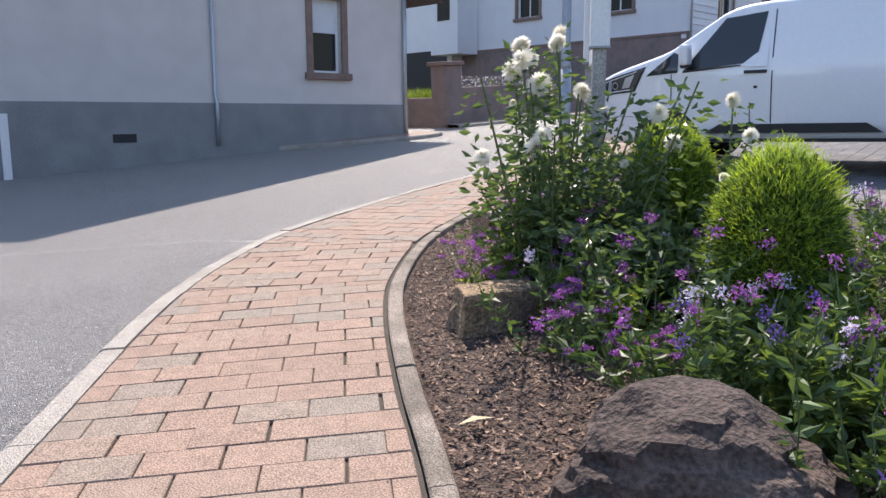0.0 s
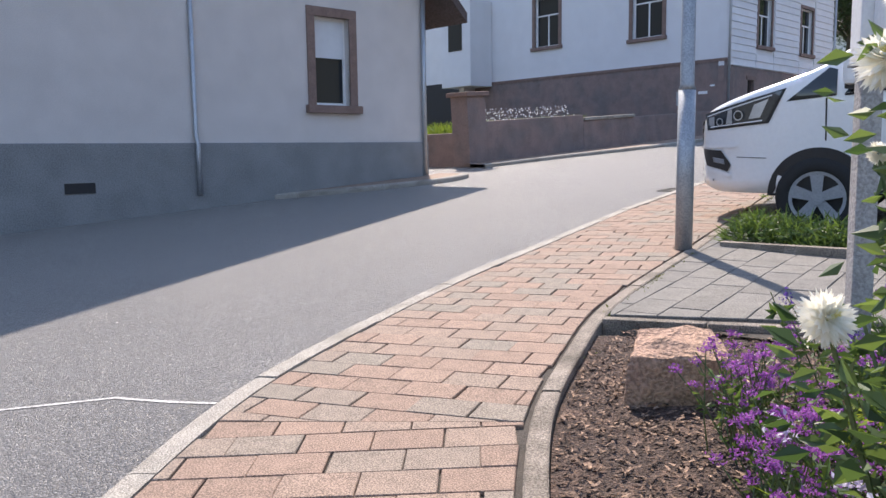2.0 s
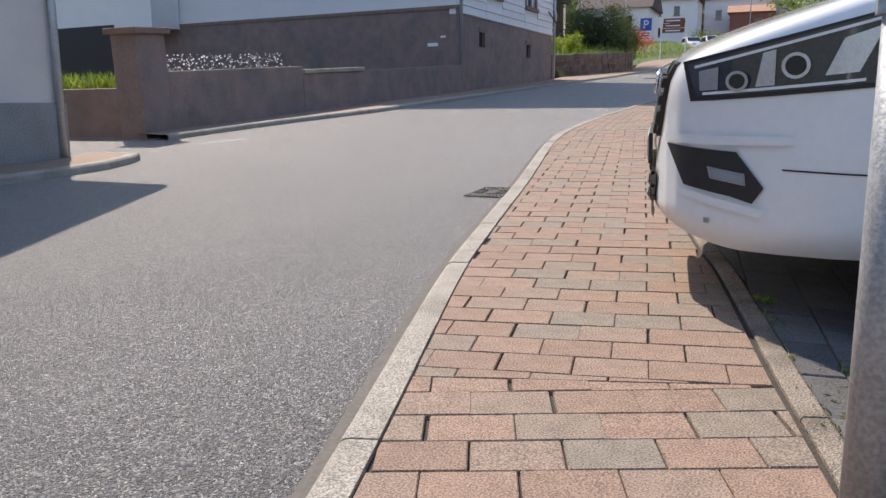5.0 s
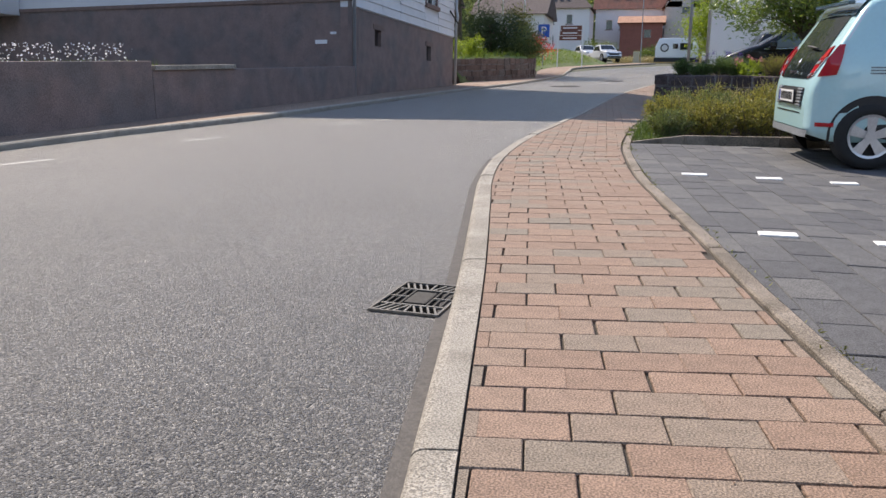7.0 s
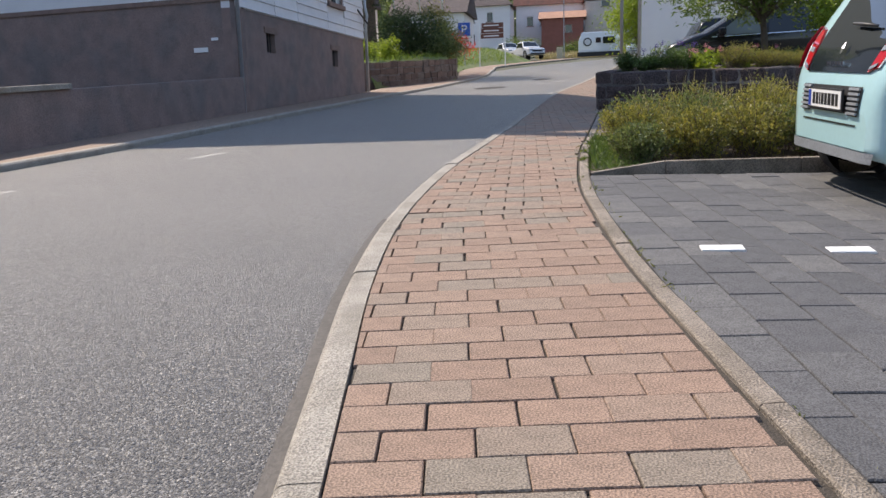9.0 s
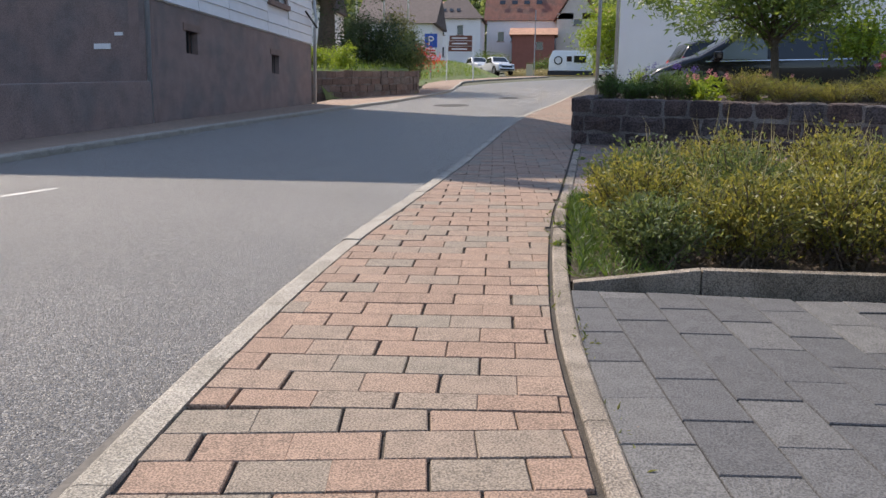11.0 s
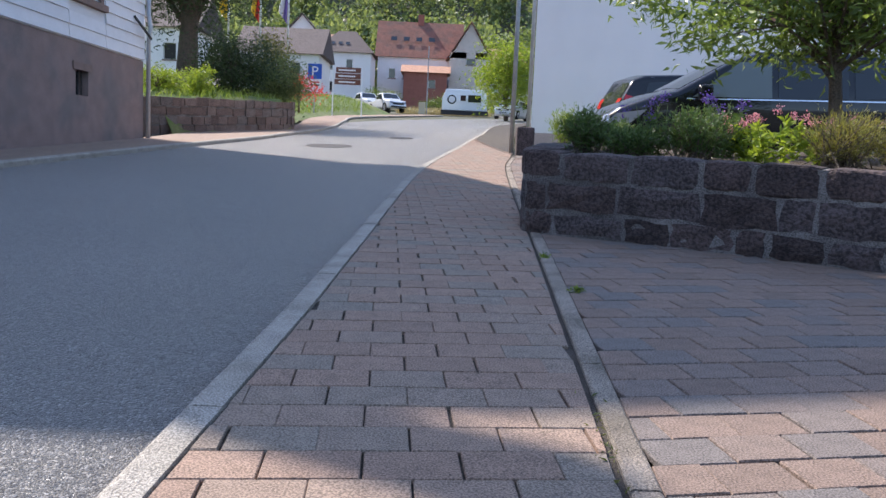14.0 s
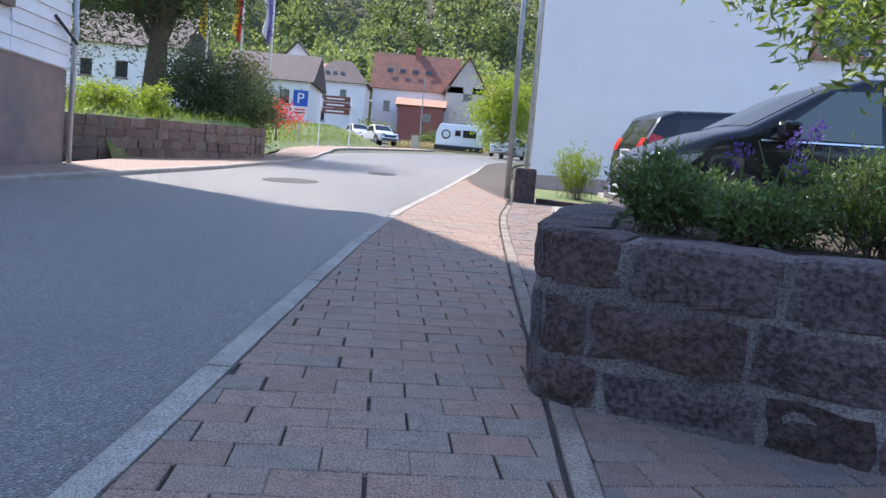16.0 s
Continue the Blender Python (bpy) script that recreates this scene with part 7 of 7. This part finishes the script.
tree("cherry_tree", -4.25, 27.9, (1.2, 0.06), (1.86, 1.85, 1.5, 0.85), 41, "young tree with long drooping leaves behind the stone wall", L_CHERRY, 11000, 0.125, 0.4, (-0.1, 0), 80, 0.24, 18, 0.12)
tree("garden_tree", -3.4, 26.9, (0.4, 0.03), (0.95, 0.45, 0.4, 0.5), 43, "yellow-green bush with pink flowers on the wall bed", L_LIME, 2200, 0.07, 0.4, (0, 0), 30, 0.45)


# ---------------------------------------------------------------- garden behind the wall
rs = np.random.RandomState(61)
P = np.c_[rs.uniform(-16.2, -15.25, 5200), rs.uniform(17.1, 21.6, 5200), np.full(5200, 0.62)]
thing("garden_grass", leaves(P, rs.normal(size=(5200, 3)) * IN((0.5, 0.5, 0.2)) + IN((0, 0, 1)), 0.30, 0.06, 1, 6), L_GRASS, RG, "tall grass and daisies behind the garden wall", "grass", kind="stuff")
P = np.c_[rs.uniform(-16.2, -15.3, 420), rs.uniform(17.1, 21.3, 420), rs.uniform(0.92, 1.22, 420)]
thing("daisies", leaves(P, rs.normal(size=(420, 3)), 0.035, 0.9, 1, 7), L_WHITE, RG, "small white flowers above the garden wall", "flowers", kind="stuff")
P = np.c_[rs.uniform(-18.5, -15.6, 1800), rs.uniform(16.75, 17.6, 1800), np.full(1800, 0.6)]
thing("garden_grass", leaves(P, rs.normal(size=(1800, 3)) * IN((0.5, 0.5, 0.2)) + IN((0, 0, 1)), 0.35, 0.06, 1, 8), L_GRASS, RG, "tall grass behind the gate pillar", "grass", kind="stuff")

# ---------------------------------------------------------------- far bank, low wall, hedge, flags
bank = M()
ys = np.linspace(42.5, 90, 26)
for y in ys:
    e = np.interp(y, (41.5, 48, 52, 62, 74, 90), (-15.6, -13.0, -13.9, -15.1, -15.4, -12.5))
    for k, (dx, z) in enumerate(((0, 0.0), (-0.35 if y < 50 else -1.2, 0.95 if y < 50 else 0.55), (-3.0, 1.15 if y < 50 else 1.25), (-9.0, 1.4), (-30, 2.2))):
        bank.v.append((e + dx, y, z + rise(e, y) + 0.05 * math.sin(y * 1.7 + k)))
bank.f = [(i * 5 + j, i * 5 + j + 1, (i + 1) * 5 + j + 1, (i + 1) * 5 + j) for i in range(len(ys) - 1) for j in range(4)]
thing("grass_bank", bank, GRASS_G, RG, "sunlit grassy bank beside the far footpath", "lawn", kind="structure", smooth=True)
P, W = [], []
for k in range(9000):
    y = rs.uniform(42, 88)
    e = np.interp(y, (41.5, 48, 52, 62, 74, 90), (-15.6, -13.0, -13.9, -15.1, -15.4, -12.5))
    d = rs.uniform(0.4, 6)
    z = np.interp(d, (0, 0.35 if y < 50 else 1.2, 3, 9), (0, 0.95 if y < 50 else 0.55, 1.15 if y < 50 else 1.25, 1.4))
    P.append((e - d, y, z + rise(e, y) - 0.02))
    W.append((rs.normal() * 0.6, rs.normal() * 0.6, 1))
thing("bank_grass", leaves(IN(P), IN(W), 0.28, 0.12, 1, 9), L_GRASS, RG, "uneven sunlit grass on the bank", "grass", kind="stuff")
LW = spline([(-22.0, 40.3), (-18.5, 41.0), (-15.7, 42.2), (-14.4, 44.6), (-13.1, 48.2), (-13.6, 50.2)], 0.1)
lw = thing("retaining_wall", None, None, RG, "low retaining wall of reddish sandstone blocks", "wall", kind="structure")
m = M()
for a, b in zip(LW, offset(LW, -0.4)):
    m.v += [(*a, -0.05), (*a, 0.98), (*b, 0.98), (*b, -0.05)]
m.f = [(4 * i + e, 4 * i + 4 + e, 4 * i + 5 + e, 4 * i + 1 + e) for i in range(len(LW) - 1) for e in range(3)]
part("mortar", m, MORTAR, lw)
LS = np.r_[0, np.cumsum(np.linalg.norm(np.diff(LW, axis=0), axis=1))]
rnd = random.Random(31)
for c in range(4):
    s = rnd.uniform(0, 0.3)
    while s < LS[-1] - 0.5:
        w = rnd.uniform(0.3, 0.6)
        m = M()
        for t in (s + 0.012, s + w - 0.012):
            p = IN((np.interp(t, LS, LW[:, 0]), np.interp(t, LS, LW[:, 1])))
            q = IN((np.interp(t + 0.05, LS, LW[:, 0]), np.interp(t + 0.05, LS, LW[:, 1])))
            d = (q - p) / np.linalg.norm(q - p)
            o = p + IN((d[1], -d[0])) * rnd.uniform(0.01, 0.06)
            for z in (c * 0.25 + rnd.uniform(-0.01, 0.04), c * 0.25 + rnd.uniform(0.20, 0.26)):
                m.v += [(*o, z), (*p, z)]
        m.f = [(0, 4, 6, 2), (2, 6, 7, 3), (0, 2, 3, 1), (4, 5, 7, 6), (0, 1, 5, 4)]
        part("block", m, RUBBLE, lw)
        s += w
tree("hedge_bush", -15.4, 49.6, (0.5, 0.06), (1.35, 1.35, 1.2, 1.25), 51, "dense rounded dark green bush on the bank", L_CONIFER, 9000, 0.12, 0.9 + 0.0, (0, 0), 70)
tree("hedge_bush", -13.95, 50.3, (0.4, 0.05), (0.9, 1.0, 0.9, 0.95), 52, "loose green bush on the bank", L_FOREST, 5000, 0.12, 0.75, (0, 0), 50)
tree("hedge_bush", -14.6, 52.0, (0.4, 0.05), (1.5, 0.9, 0.9, 1.2), 53, "yellowish flowering bush on the bank", L_BUSH, 3500, 0.12, 0.9, (0, 0), 40)
tree("red_flower_bush", -14.2, 56.0, (0.3, 0.04), (1.0, 0.9, 1.4, 0.5), 54, "bright red flowering bush on the bank", leafy("red_petal", (0.6, 0.03, 0.03), (0.8, 0.1, 0.06), 0.4), 1500, 0.12, 0.7, (0, 0), 24)
for i, (x, y, r) in enumerate(((-16.3, 44.6, 0.7), (-17.4, 45.5, 0.9), (-18.9, 45.2, 0.8), (-16.8, 47.5, 0.8), (-15.4, 45.6, 0.5), (-20.5, 46, 1.0))):
    tree("garden_bush", x, y, (0.2, 0.04), (0.45, r, r, 0.45), 60 + i, "low rounded sunlit garden bush", L_LIME if i % 2 == 0 else L_FOREST, 1600, 0.10, 1.05, (0, 0), 24)
tree("spruce", -18.6, 54.5, (3.0, 0.42), (6.6, 3.1, 3.0, 4.2), 71, "large dark conifer with spreading boughs on the lawn", L_CONIFER, 34000, 0.20, 1.2, (0.1, 0), 150, 0.3, 14)
tree("spruce", -24.5, 58.0, (2.0, 0.3), (6.0, 3.2, 3.0, 5.0), 72, "dark conifer on the lawn", L_CONIFER, 15000, 0.22, 1.3, (0, 0), 70, 0.3)
for i, (x, y, mat, lab) in enumerate(((-18.9, 62, FLAG_Y, "yellow"), (-17.3, 62, FLAG_R, "red and yellow"), (-15.9, 62, FLAG_V, "violet and white"))):
    f = thing("flagpole", None, None, stand(x, y, 1.2), "white flagpole with a hanging %s flag" % lab, "flagpole", "flagpoles on the bank")
    part("pole", M().tube([(0, 0, 0), (0, 0, 8.5)], [0.06, 0.04], 8), WFRAME, f, smooth=True)
    for k, mt in enumerate((mat, FLAG_Y if i == 1 else (WFRAME if i == 2 else mat))):
        fm = M()
        for a in range(8):
            for b in range(9):
                u = a / 7 * 0.22 + k * 0.22
                fm.v.append((-0.06 - u * (0.8 + 0.2 * math.sin(b)), 0.07 * math.sin(u * 22 + b * 0.5), 6.3 - b / 8 * (2.6 - u * 1.0) + 0.35 * u))
        fm.f = [(a * 9 + b, (a + 1) * 9 + b, (a + 1) * 9 + b + 1, a * 9 + b + 1) for a in range(7) for b in range(8)]
        part("flag", fm, mt, f, lab + " cloth", smooth=True)

# ---------------------------------------------------------------- signs
ps = thing("parking_sign", None, None, stand(-15.8, 70, rise(-15.8, 70) + 0.5), "blue parking sign with a white letter over a white panel", "road sign")
part("post", M().tube([(0, 0.05, -0.6), (0, 0.05, 2.75)], 0.035, 8), GALV, ps)
part("panel", M().box((-0.42, -0.02, 1.75), (0.42, 0.02, 2.65)), SIGN_BLUE, ps, bevel=0.008)
part("sub_panel", M().box((-0.40, -0.02, 1.25), (0.40, 0.02, 1.72)), SIGN_WHITE, ps)
for k in range(2):
    part("bar", M().box((-0.3, -0.03, 1.35 + 0.17 * k), (0.3, -0.021, 1.43 + 0.17 * k)), SIGN_RED if k else INK, ps)
tx = bpy.data.curves.new("letter", "FONT")
tx.body, tx.size, tx.align_x, tx.extrude = "P", 0.85, "CENTER", 0.004
tx.materials.append(SIGN_WHITE)
letter = new("letter", tx)
letter.parent = ps
letter.matrix_local = pose(0, -0.026, 1.91, 90, 0, 0)
bs = thing("direction_sign", None, None, stand(-14.3, 74, rise(-14.3, 74) + 0.3), "brown direction boards with white bars between two white posts", "road sign")
for x in (-0.95, 0.95):
    part("post", M().tube([(x, 0.05, -0.4), (x, 0.05, 2.9)], 0.04, 8), SIGN_WHITE, bs)
for k in range(3):
    b = part("board", M().box((-0.85 + 0.04 * k, -0.02, 1.75 + 0.38 * k), (0.85, 0.02, 2.09 + 0.38 * k)), SIGN_BROWN, bs, bevel=0.006)
    part("bar", M().box((-0.6, -0.03, 1.87 + 0.38 * k), (0.5, -0.021, 1.96 + 0.38 * k)), SIGN_WHITE, b)

# ---------------------------------------------------------------- far cars
def pickup(x, y, turn, paint, label):
    top = [(-2.65, 0.9), (-2.62, 1.05), (-0.75, 1.08), (-0.72, 1.25), (-0.5, 1.72), (-0.2, 1.80), (0.55, 1.78), (1.2, 1.22), (1.5, 1.15), (2.4, 1.02), (2.55, 0.85), (2.65, 0.55)]
    sh = Shell(5.3, 1.9, top, 0.35, 1.15, 0.2, 0.18, 0.1, 6, 0.08)
    car = thing("pickup_truck", None, None, stand(x, y, rise(x, y), turn), label, "pickup truck", "parked pickups")
    b = part("body", sh.body(), paint, car, smooth=True)
    part("windscreen", sh.cap(1.15, 0.6, 0.95, 0.95), CAR_GLASS, b)
    part("grille", sh.front(-0.55, 0.65, 0.55, 0.95), BLACK_PL, b)
    part("bumper", sh.front(-0.8, 0.4, 0.8, 0.55, 1, 0.04), BLACK_PL, b)
    for s in (-1, 1):
        part("side_window", sh.patch([(1.05, 1.2), (-0.6, 1.2), (-0.45, 1.65), (0.55, 1.68)], s), CAR_GLASS, b)
        part("headlamp", sh.front(s * 0.55, 0.75, s * 0.82, 0.95, 1, 0.014, 3, 3), HEADLAMP, b)
        part("mirror", M().box((0.9, s * 0.95, 1.15), (1.05, s * 1.15, 1.35)), BLACK_PL, b)
        for wx in (1.6, -1.6):
            part("wheel_arch", arch(sh, wx, 0.4, s), BLACK_PL, b)
            wheel(car, wx, s * (sh.side(wx, 0.4) + 0.01), 0.4, s, 6)


pickup(-13.4, 97.5, -62, WHITE_PAINT, "white pickup truck parked at the far bend")
pickup(-15.9, 102.5, -62, WHITE_PAINT, "white pickup truck parked behind another one")
cp = thing("caravan", None, None, stand(-6.1, 97.5, rise(-6, 97)), "white caravan with grey windows and a spare wheel", "caravan")
cb = M().add([(-2.1, -1.0, 0.4), (2.1, -1.0, 0.4), (2.1, 1.0, 0.4), (-2.1, 1.0, 0.4), (-2.1, -1.0, 1.5), (2.1, -1.0, 1.5), (2.1, 1.0, 1.5), (-2.1, 1.0, 1.5), (-1.75, -0.95, 2.35), (1.85, -0.95, 2.35), (1.85, 0.95, 2.35), (-1.75, 0.95, 2.35)],
              [(3, 2, 1, 0), (0, 1, 5, 4), (1, 2, 6, 5), (2, 3, 7, 6), (3, 0, 4, 7), (4, 5, 9, 8), (5, 6, 10, 9), (6, 7, 11, 10), (7, 4, 8, 11), (8, 9, 10, 11)])
part("body", cb, WHITE_PAINT, cp, bevel=0.08)
part("window", M().box((0.3, -1.03, 1.2), (1.5, -0.99, 1.85)), CAR_GLASS, cp)
part("window", M().box((-0.4, -1.03, 1.3), (0.1, -0.99, 1.8)), CAR_GLASS, cp)
part("spare_wheel", M().tube([(-1.2, -1.06, 1.4), (-1.2, -0.97, 1.4)], 0.42, 20), RUBBER, cp)
part("spare_cover", M().tube([(-1.2, -1.075, 1.4), (-1.2, -1.061, 1.4)], 0.3, 20), STEEL, cp)
part("skirt", M().box((-2.2, -1.05, 0.0), (2.2, -0.95, 0.42)), BLACK_PL, cp)
dc = dark_car("white_estate", stand(-2.9, 82, rise(-3, 82), 250), "white estate car parked beside the far footpath", 4.4, 1.8, 1.5)
for o in dc.children_recursive:
    if o.type == "MESH" and o.data.materials and o.data.materials[0] == BLACK_PAINT:
        o.data.materials[0] = WHITE_PAINT
ub = thing("cable_cabinet", M().box((-0.3, -0.2, 0), (0.3, 0.2, 1.1)), material("beige_cabinet", (0.55, 0.48, 0.33), 0.08, 5, 60, 0.6, 0.1), stand(-10.0, 95, rise(-10, 95)), "beige cable cabinet at the roadside", "cabinet", bevel=0.02)
thing("street_pole", M().tube([(0, 0, 0), (0, 0, 6.2)], 0.05, 8), GALV, stand(-9.6, 96, rise(-9.6, 96)), "slim grey pole at the far bend", "pole")
P = np.c_[rs.uniform(-12.5, -3.5, 3000), rs.uniform(98.6, 103, 3000), np.full(3000, 0.5)]
thing("dry_grass", leaves(P, rs.normal(size=(3000, 3)) * IN((0.5, 0.5, 0.2)) + IN((0, 0, 1)), 0.7, 0.08, 1, 10), L_DRY, RG, "dry pale grass at the far bend", "grass", kind="stuff")


# ---------------------------------------------------------------- far houses
def far_house(name, x, y, w, d, h, rh, wall, roof, label, wins=(), hip=0.0, along=True, z=0.0, turn=0.0, door=None, chimney=None):
    """A house with its roof (hip: how far the ridge is shortened; along: the ridge runs along x), windows and chimney."""
    ob = thing(name, None, None, stand(x, y, rise(x, y) + z, turn), label, "house", "houses in the distance")
    holes = [(a, b, a + c, b + e) for a, b, c, e in wins]
    part("wall", wall_with_holes(w, -1.5, h, holes, 0.3, None if along else (w / 2, h + rh - 0.05)), wall, ob)
    part("wall", M().box((0, 0.301, -1.5), (0.3, d, h)), wall, ob)
    part("wall", M().box((w - 0.3, 0.301, -1.5), (w, d, h)), wall, ob)
    o = 0.4
    if along:
        v = [(-o, -o, h - 0.1), (w + o, -o, h - 0.1), (w + o, d + o, h - 0.1), (-o, d + o, h - 0.1), (-o + hip, d / 2, h + rh), (w + o - hip, d / 2, h + rh)]
        f = [(0, 1, 5, 4), (1, 2, 5), (2, 3, 4, 5), (3, 0, 4), (3, 2, 1, 0)]
    else:
        v = [(-o, -o, h - 0.25), (w + o, -o, h - 0.25), (w + o, d, h - 0.25), (-o, d, h - 0.25), (w / 2, -o, h + rh), (w / 2, d, h + rh), (-o, -o, h - 0.05), (w + o, -o, h - 0.05), (w / 2, -o, h + rh + 0.2), (-o, d, h - 0.05), (w + o, d, h - 0.05), (w / 2, d, h + rh + 0.2)]
        f = [(6, 8, 11, 9), (8, 7, 10, 11), (0, 4, 8, 6), (4, 1, 7, 8), (0, 3, 5, 4), (4, 5, 2, 1), (0, 6, 9, 3), (1, 2, 10, 7)]
    part("roof", M().add(v, f), roof, ob)
    for a, b, c, e in wins:
        wn_ = part("window", M().box((a + 0.05, 0.14, b + 0.05), (a + c - 0.05, 0.16, b + e - 0.05)), WIN, ob)
        part("window_frame", M().box((a, 0.17, b), (a + c, 0.2, b + e)), WFRAME, wn_)
        part("surround", M().box((a - 0.1, -0.03, b - 0.12), (a + c + 0.1, 0.05, b)), SANDSTONE, wn_)
    if chimney:
        part("chimney", M().box((chimney[0] - 0.4, d / 2 - 0.4, h + rh - 1.2), (chimney[0] + 0.4, d / 2 + 0.4, h + rh + 1.0)), REDWALL, ob)
    return ob


wh = far_house("village_house", -23.8, 121, 6.6, 6.5, 5.3, 2.9, WHITE_C, ROOF, "white village house with a dark hipped roof", [(1.2, 3.2, 0.8, 1.2), (3.6, 3.2, 0.8, 1.2), (1.2, 0.5, 0.8, 1.2)], hip=2.6, z=1.6)
part("porch_roof", M().box((3.2, -1.0, 2.2), (5.2, 0, 2.35)), ROOF, wh)
for k in range(3):
    part("skylight", M().add([(1.6 + 0.9 * k, 0.75, 6.25), (2.1 + 0.9 * k, 0.75, 6.25), (2.1 + 0.9 * k, 1.15, 6.62), (1.6 + 0.9 * k, 1.15, 6.62)], [(0, 1, 2, 3)]), WIN, wh)
far_house("village_house", -27.2, 126, 6.0, 7, 5.4, 2.8, WHITE_P, ROOF_LIGHT, "village house with a light brown roof", [(1.0, 3.2, 0.8, 1.1), (3.6, 3.2, 0.8, 1.1)], hip=1.6, z=1.6)
rh_ = far_house("village_house", -17.2, 131, 11, 8, 5.5, 5.2, WHITE_P, ROOF_RED, "large village house with a dark red tiled roof and skylights", [(1.5, 2.6, 0.9, 1.3), (3.4, 2.6, 0.9, 1.3)], z=1.6, chimney=(5.5,))
for k in range(4):
    part("skylight", M().add([(1.6 + 1.7 * k, 1.25, 7.75), (2.4 + 1.7 * k, 1.25, 7.75), (2.4 + 1.7 * k, 1.75, 8.35), (1.6 + 1.7 * k, 1.75, 8.35)], [(0, 1, 2, 3)]), WIN, rh_)
far_house("shed", -13.4, 126, 5.6, 4, 3.4, 1.0, REDWALL, ROOF_LIGHT, "red-brown shed with an orange tiled roof", [(3.2, 1.4, 0.9, 1.0)], z=1.6)
far_house("village_house", -7.6, 129, 5.4, 9, 5.4, 4.6, material("beige_plaster", (0.60, 0.52, 0.46), 0.1, 2, 30, 0.9, 0.3), ROOF_RED, "village house with a pinkish gable end", [(2.2, 4.6, 1.2, 1.6)], along=False, z=1.6)
far_house("village_house", -2.2, 134, 7, 7, 4.6, 3.0, WHITE_P, ROOF_LIGHT, "village house half hidden behind a tree", [(1.5, 2.5, 0.9, 1.2)], z=1.6)
far_house("village_house", -37.0, 86, 9, 8, 4.6, 3.0, WHITE_C, ROOF, "white house behind the conifer", [(1.5, 2.0, 1.0, 1.3), (4.2, 2.0, 1.0, 1.3), (6.6, 2.0, 1.0, 1.3)], z=1.8)
far_house("village_house", -26.0, 92, 7, 7, 3.4, 2.6, WHITE_C, ROOF, "low white house behind the hedge", [(1.5, 1.4, 0.9, 1.2), (4.5, 1.4, 0.9, 1.2)], z=1.6)
far_house("village_house", -33, 140, 8, 8, 6.0, 4.5, WHITE_C, ROOF, "white house with a steep gable up the slope", [(3.4, 4.6, 0.9, 1.3)], along=False, z=2.5)

tree("roadside_tree", -3.4, 80.5, (1.4, 0.12), (3.4, 2.4, 2.4, 2.6), 81, "yellow-green roadside tree beyond the white house", L_LIME, 6500, 0.25, rise(-3, 80), (0, 0), 60)
tree("roadside_tree", -0.4, 84.0, (1.4, 0.12), (4.0, 2.6, 2.6, 3.0), 82, "green roadside tree beyond the white house", L_TREE, 5000, 0.28, rise(0, 84), (0, 0), 60)
for i, (x, y, r, h) in enumerate(((-16.4, 116, 1.6, 2.6), (-14.5, 117, 1.4, 2.0), (-9.0, 112, 2.0, 1.6), (-5.0, 112, 2.2, 2.6), (-2.0, 108, 2.4, 3.0), (-27, 112, 2.4, 3.4), (-22, 108, 1.6, 1.6), (2.0, 98, 3, 3.5), (-30, 100, 2.5, 3.5))):
    tree("village_bush", x, y, (0.5, 0.08), (h * 0.5, r, r, h * 0.55), 90 + i, "green bush among the village houses", L_FOREST if i % 2 else L_TREE, 2200, 0.24, rise(x, y), (0, 0), 34)

# wooded hill
rs = np.random.RandomState(99)
P, W, T = [], [], M()
for k in range(1500):
    y = 142 + 190 * rs.uniform(0, 1) ** 1.1
    x = rs.uniform(-170, 110)
    z = rise(x, y)
    h = rs.uniform(8, 15)
    r = h * rs.uniform(0.22, 0.36)
    con = rs.uniform() < 0.35
    n = 260 if y < 240 else 90
    d = rs.normal(size=(n, 3))
    d /= np.linalg.norm(d, axis=1)[:, None]
    d *= rs.uniform(0.6, 1, (n, 1))
    if con:
        t = rs.uniform(0.1, 1, n)
        ang = rs.uniform(0, 6.283, n)
        q = np.c_[np.cos(ang) * r * (1.05 - t), np.sin(ang) * r * (1.05 - t), t * h]
    else:
        q = d * IN((r, r, h * 0.42)) + IN((0, 0, h * 0.58))
    P.append(q + IN((x, y, z)))
    W.append(d + rs.normal(size=(n, 3)) * 0.5)
    if y < 190:
        T.tube([(x, y, z - 0.3), (x, y, z + h * 0.6)], [0.2, 0.1], 5, cap=False)
fo = thing("forest", leaves(np.concatenate(P), np.concatenate(W), 0.85, 0.7, 1, 17), L_FOREST, RG, "mixed forest on the hillside behind the village", "forest", kind="stuff")
tagged(part("trunks", T, BARK, fo), kind="stuff")
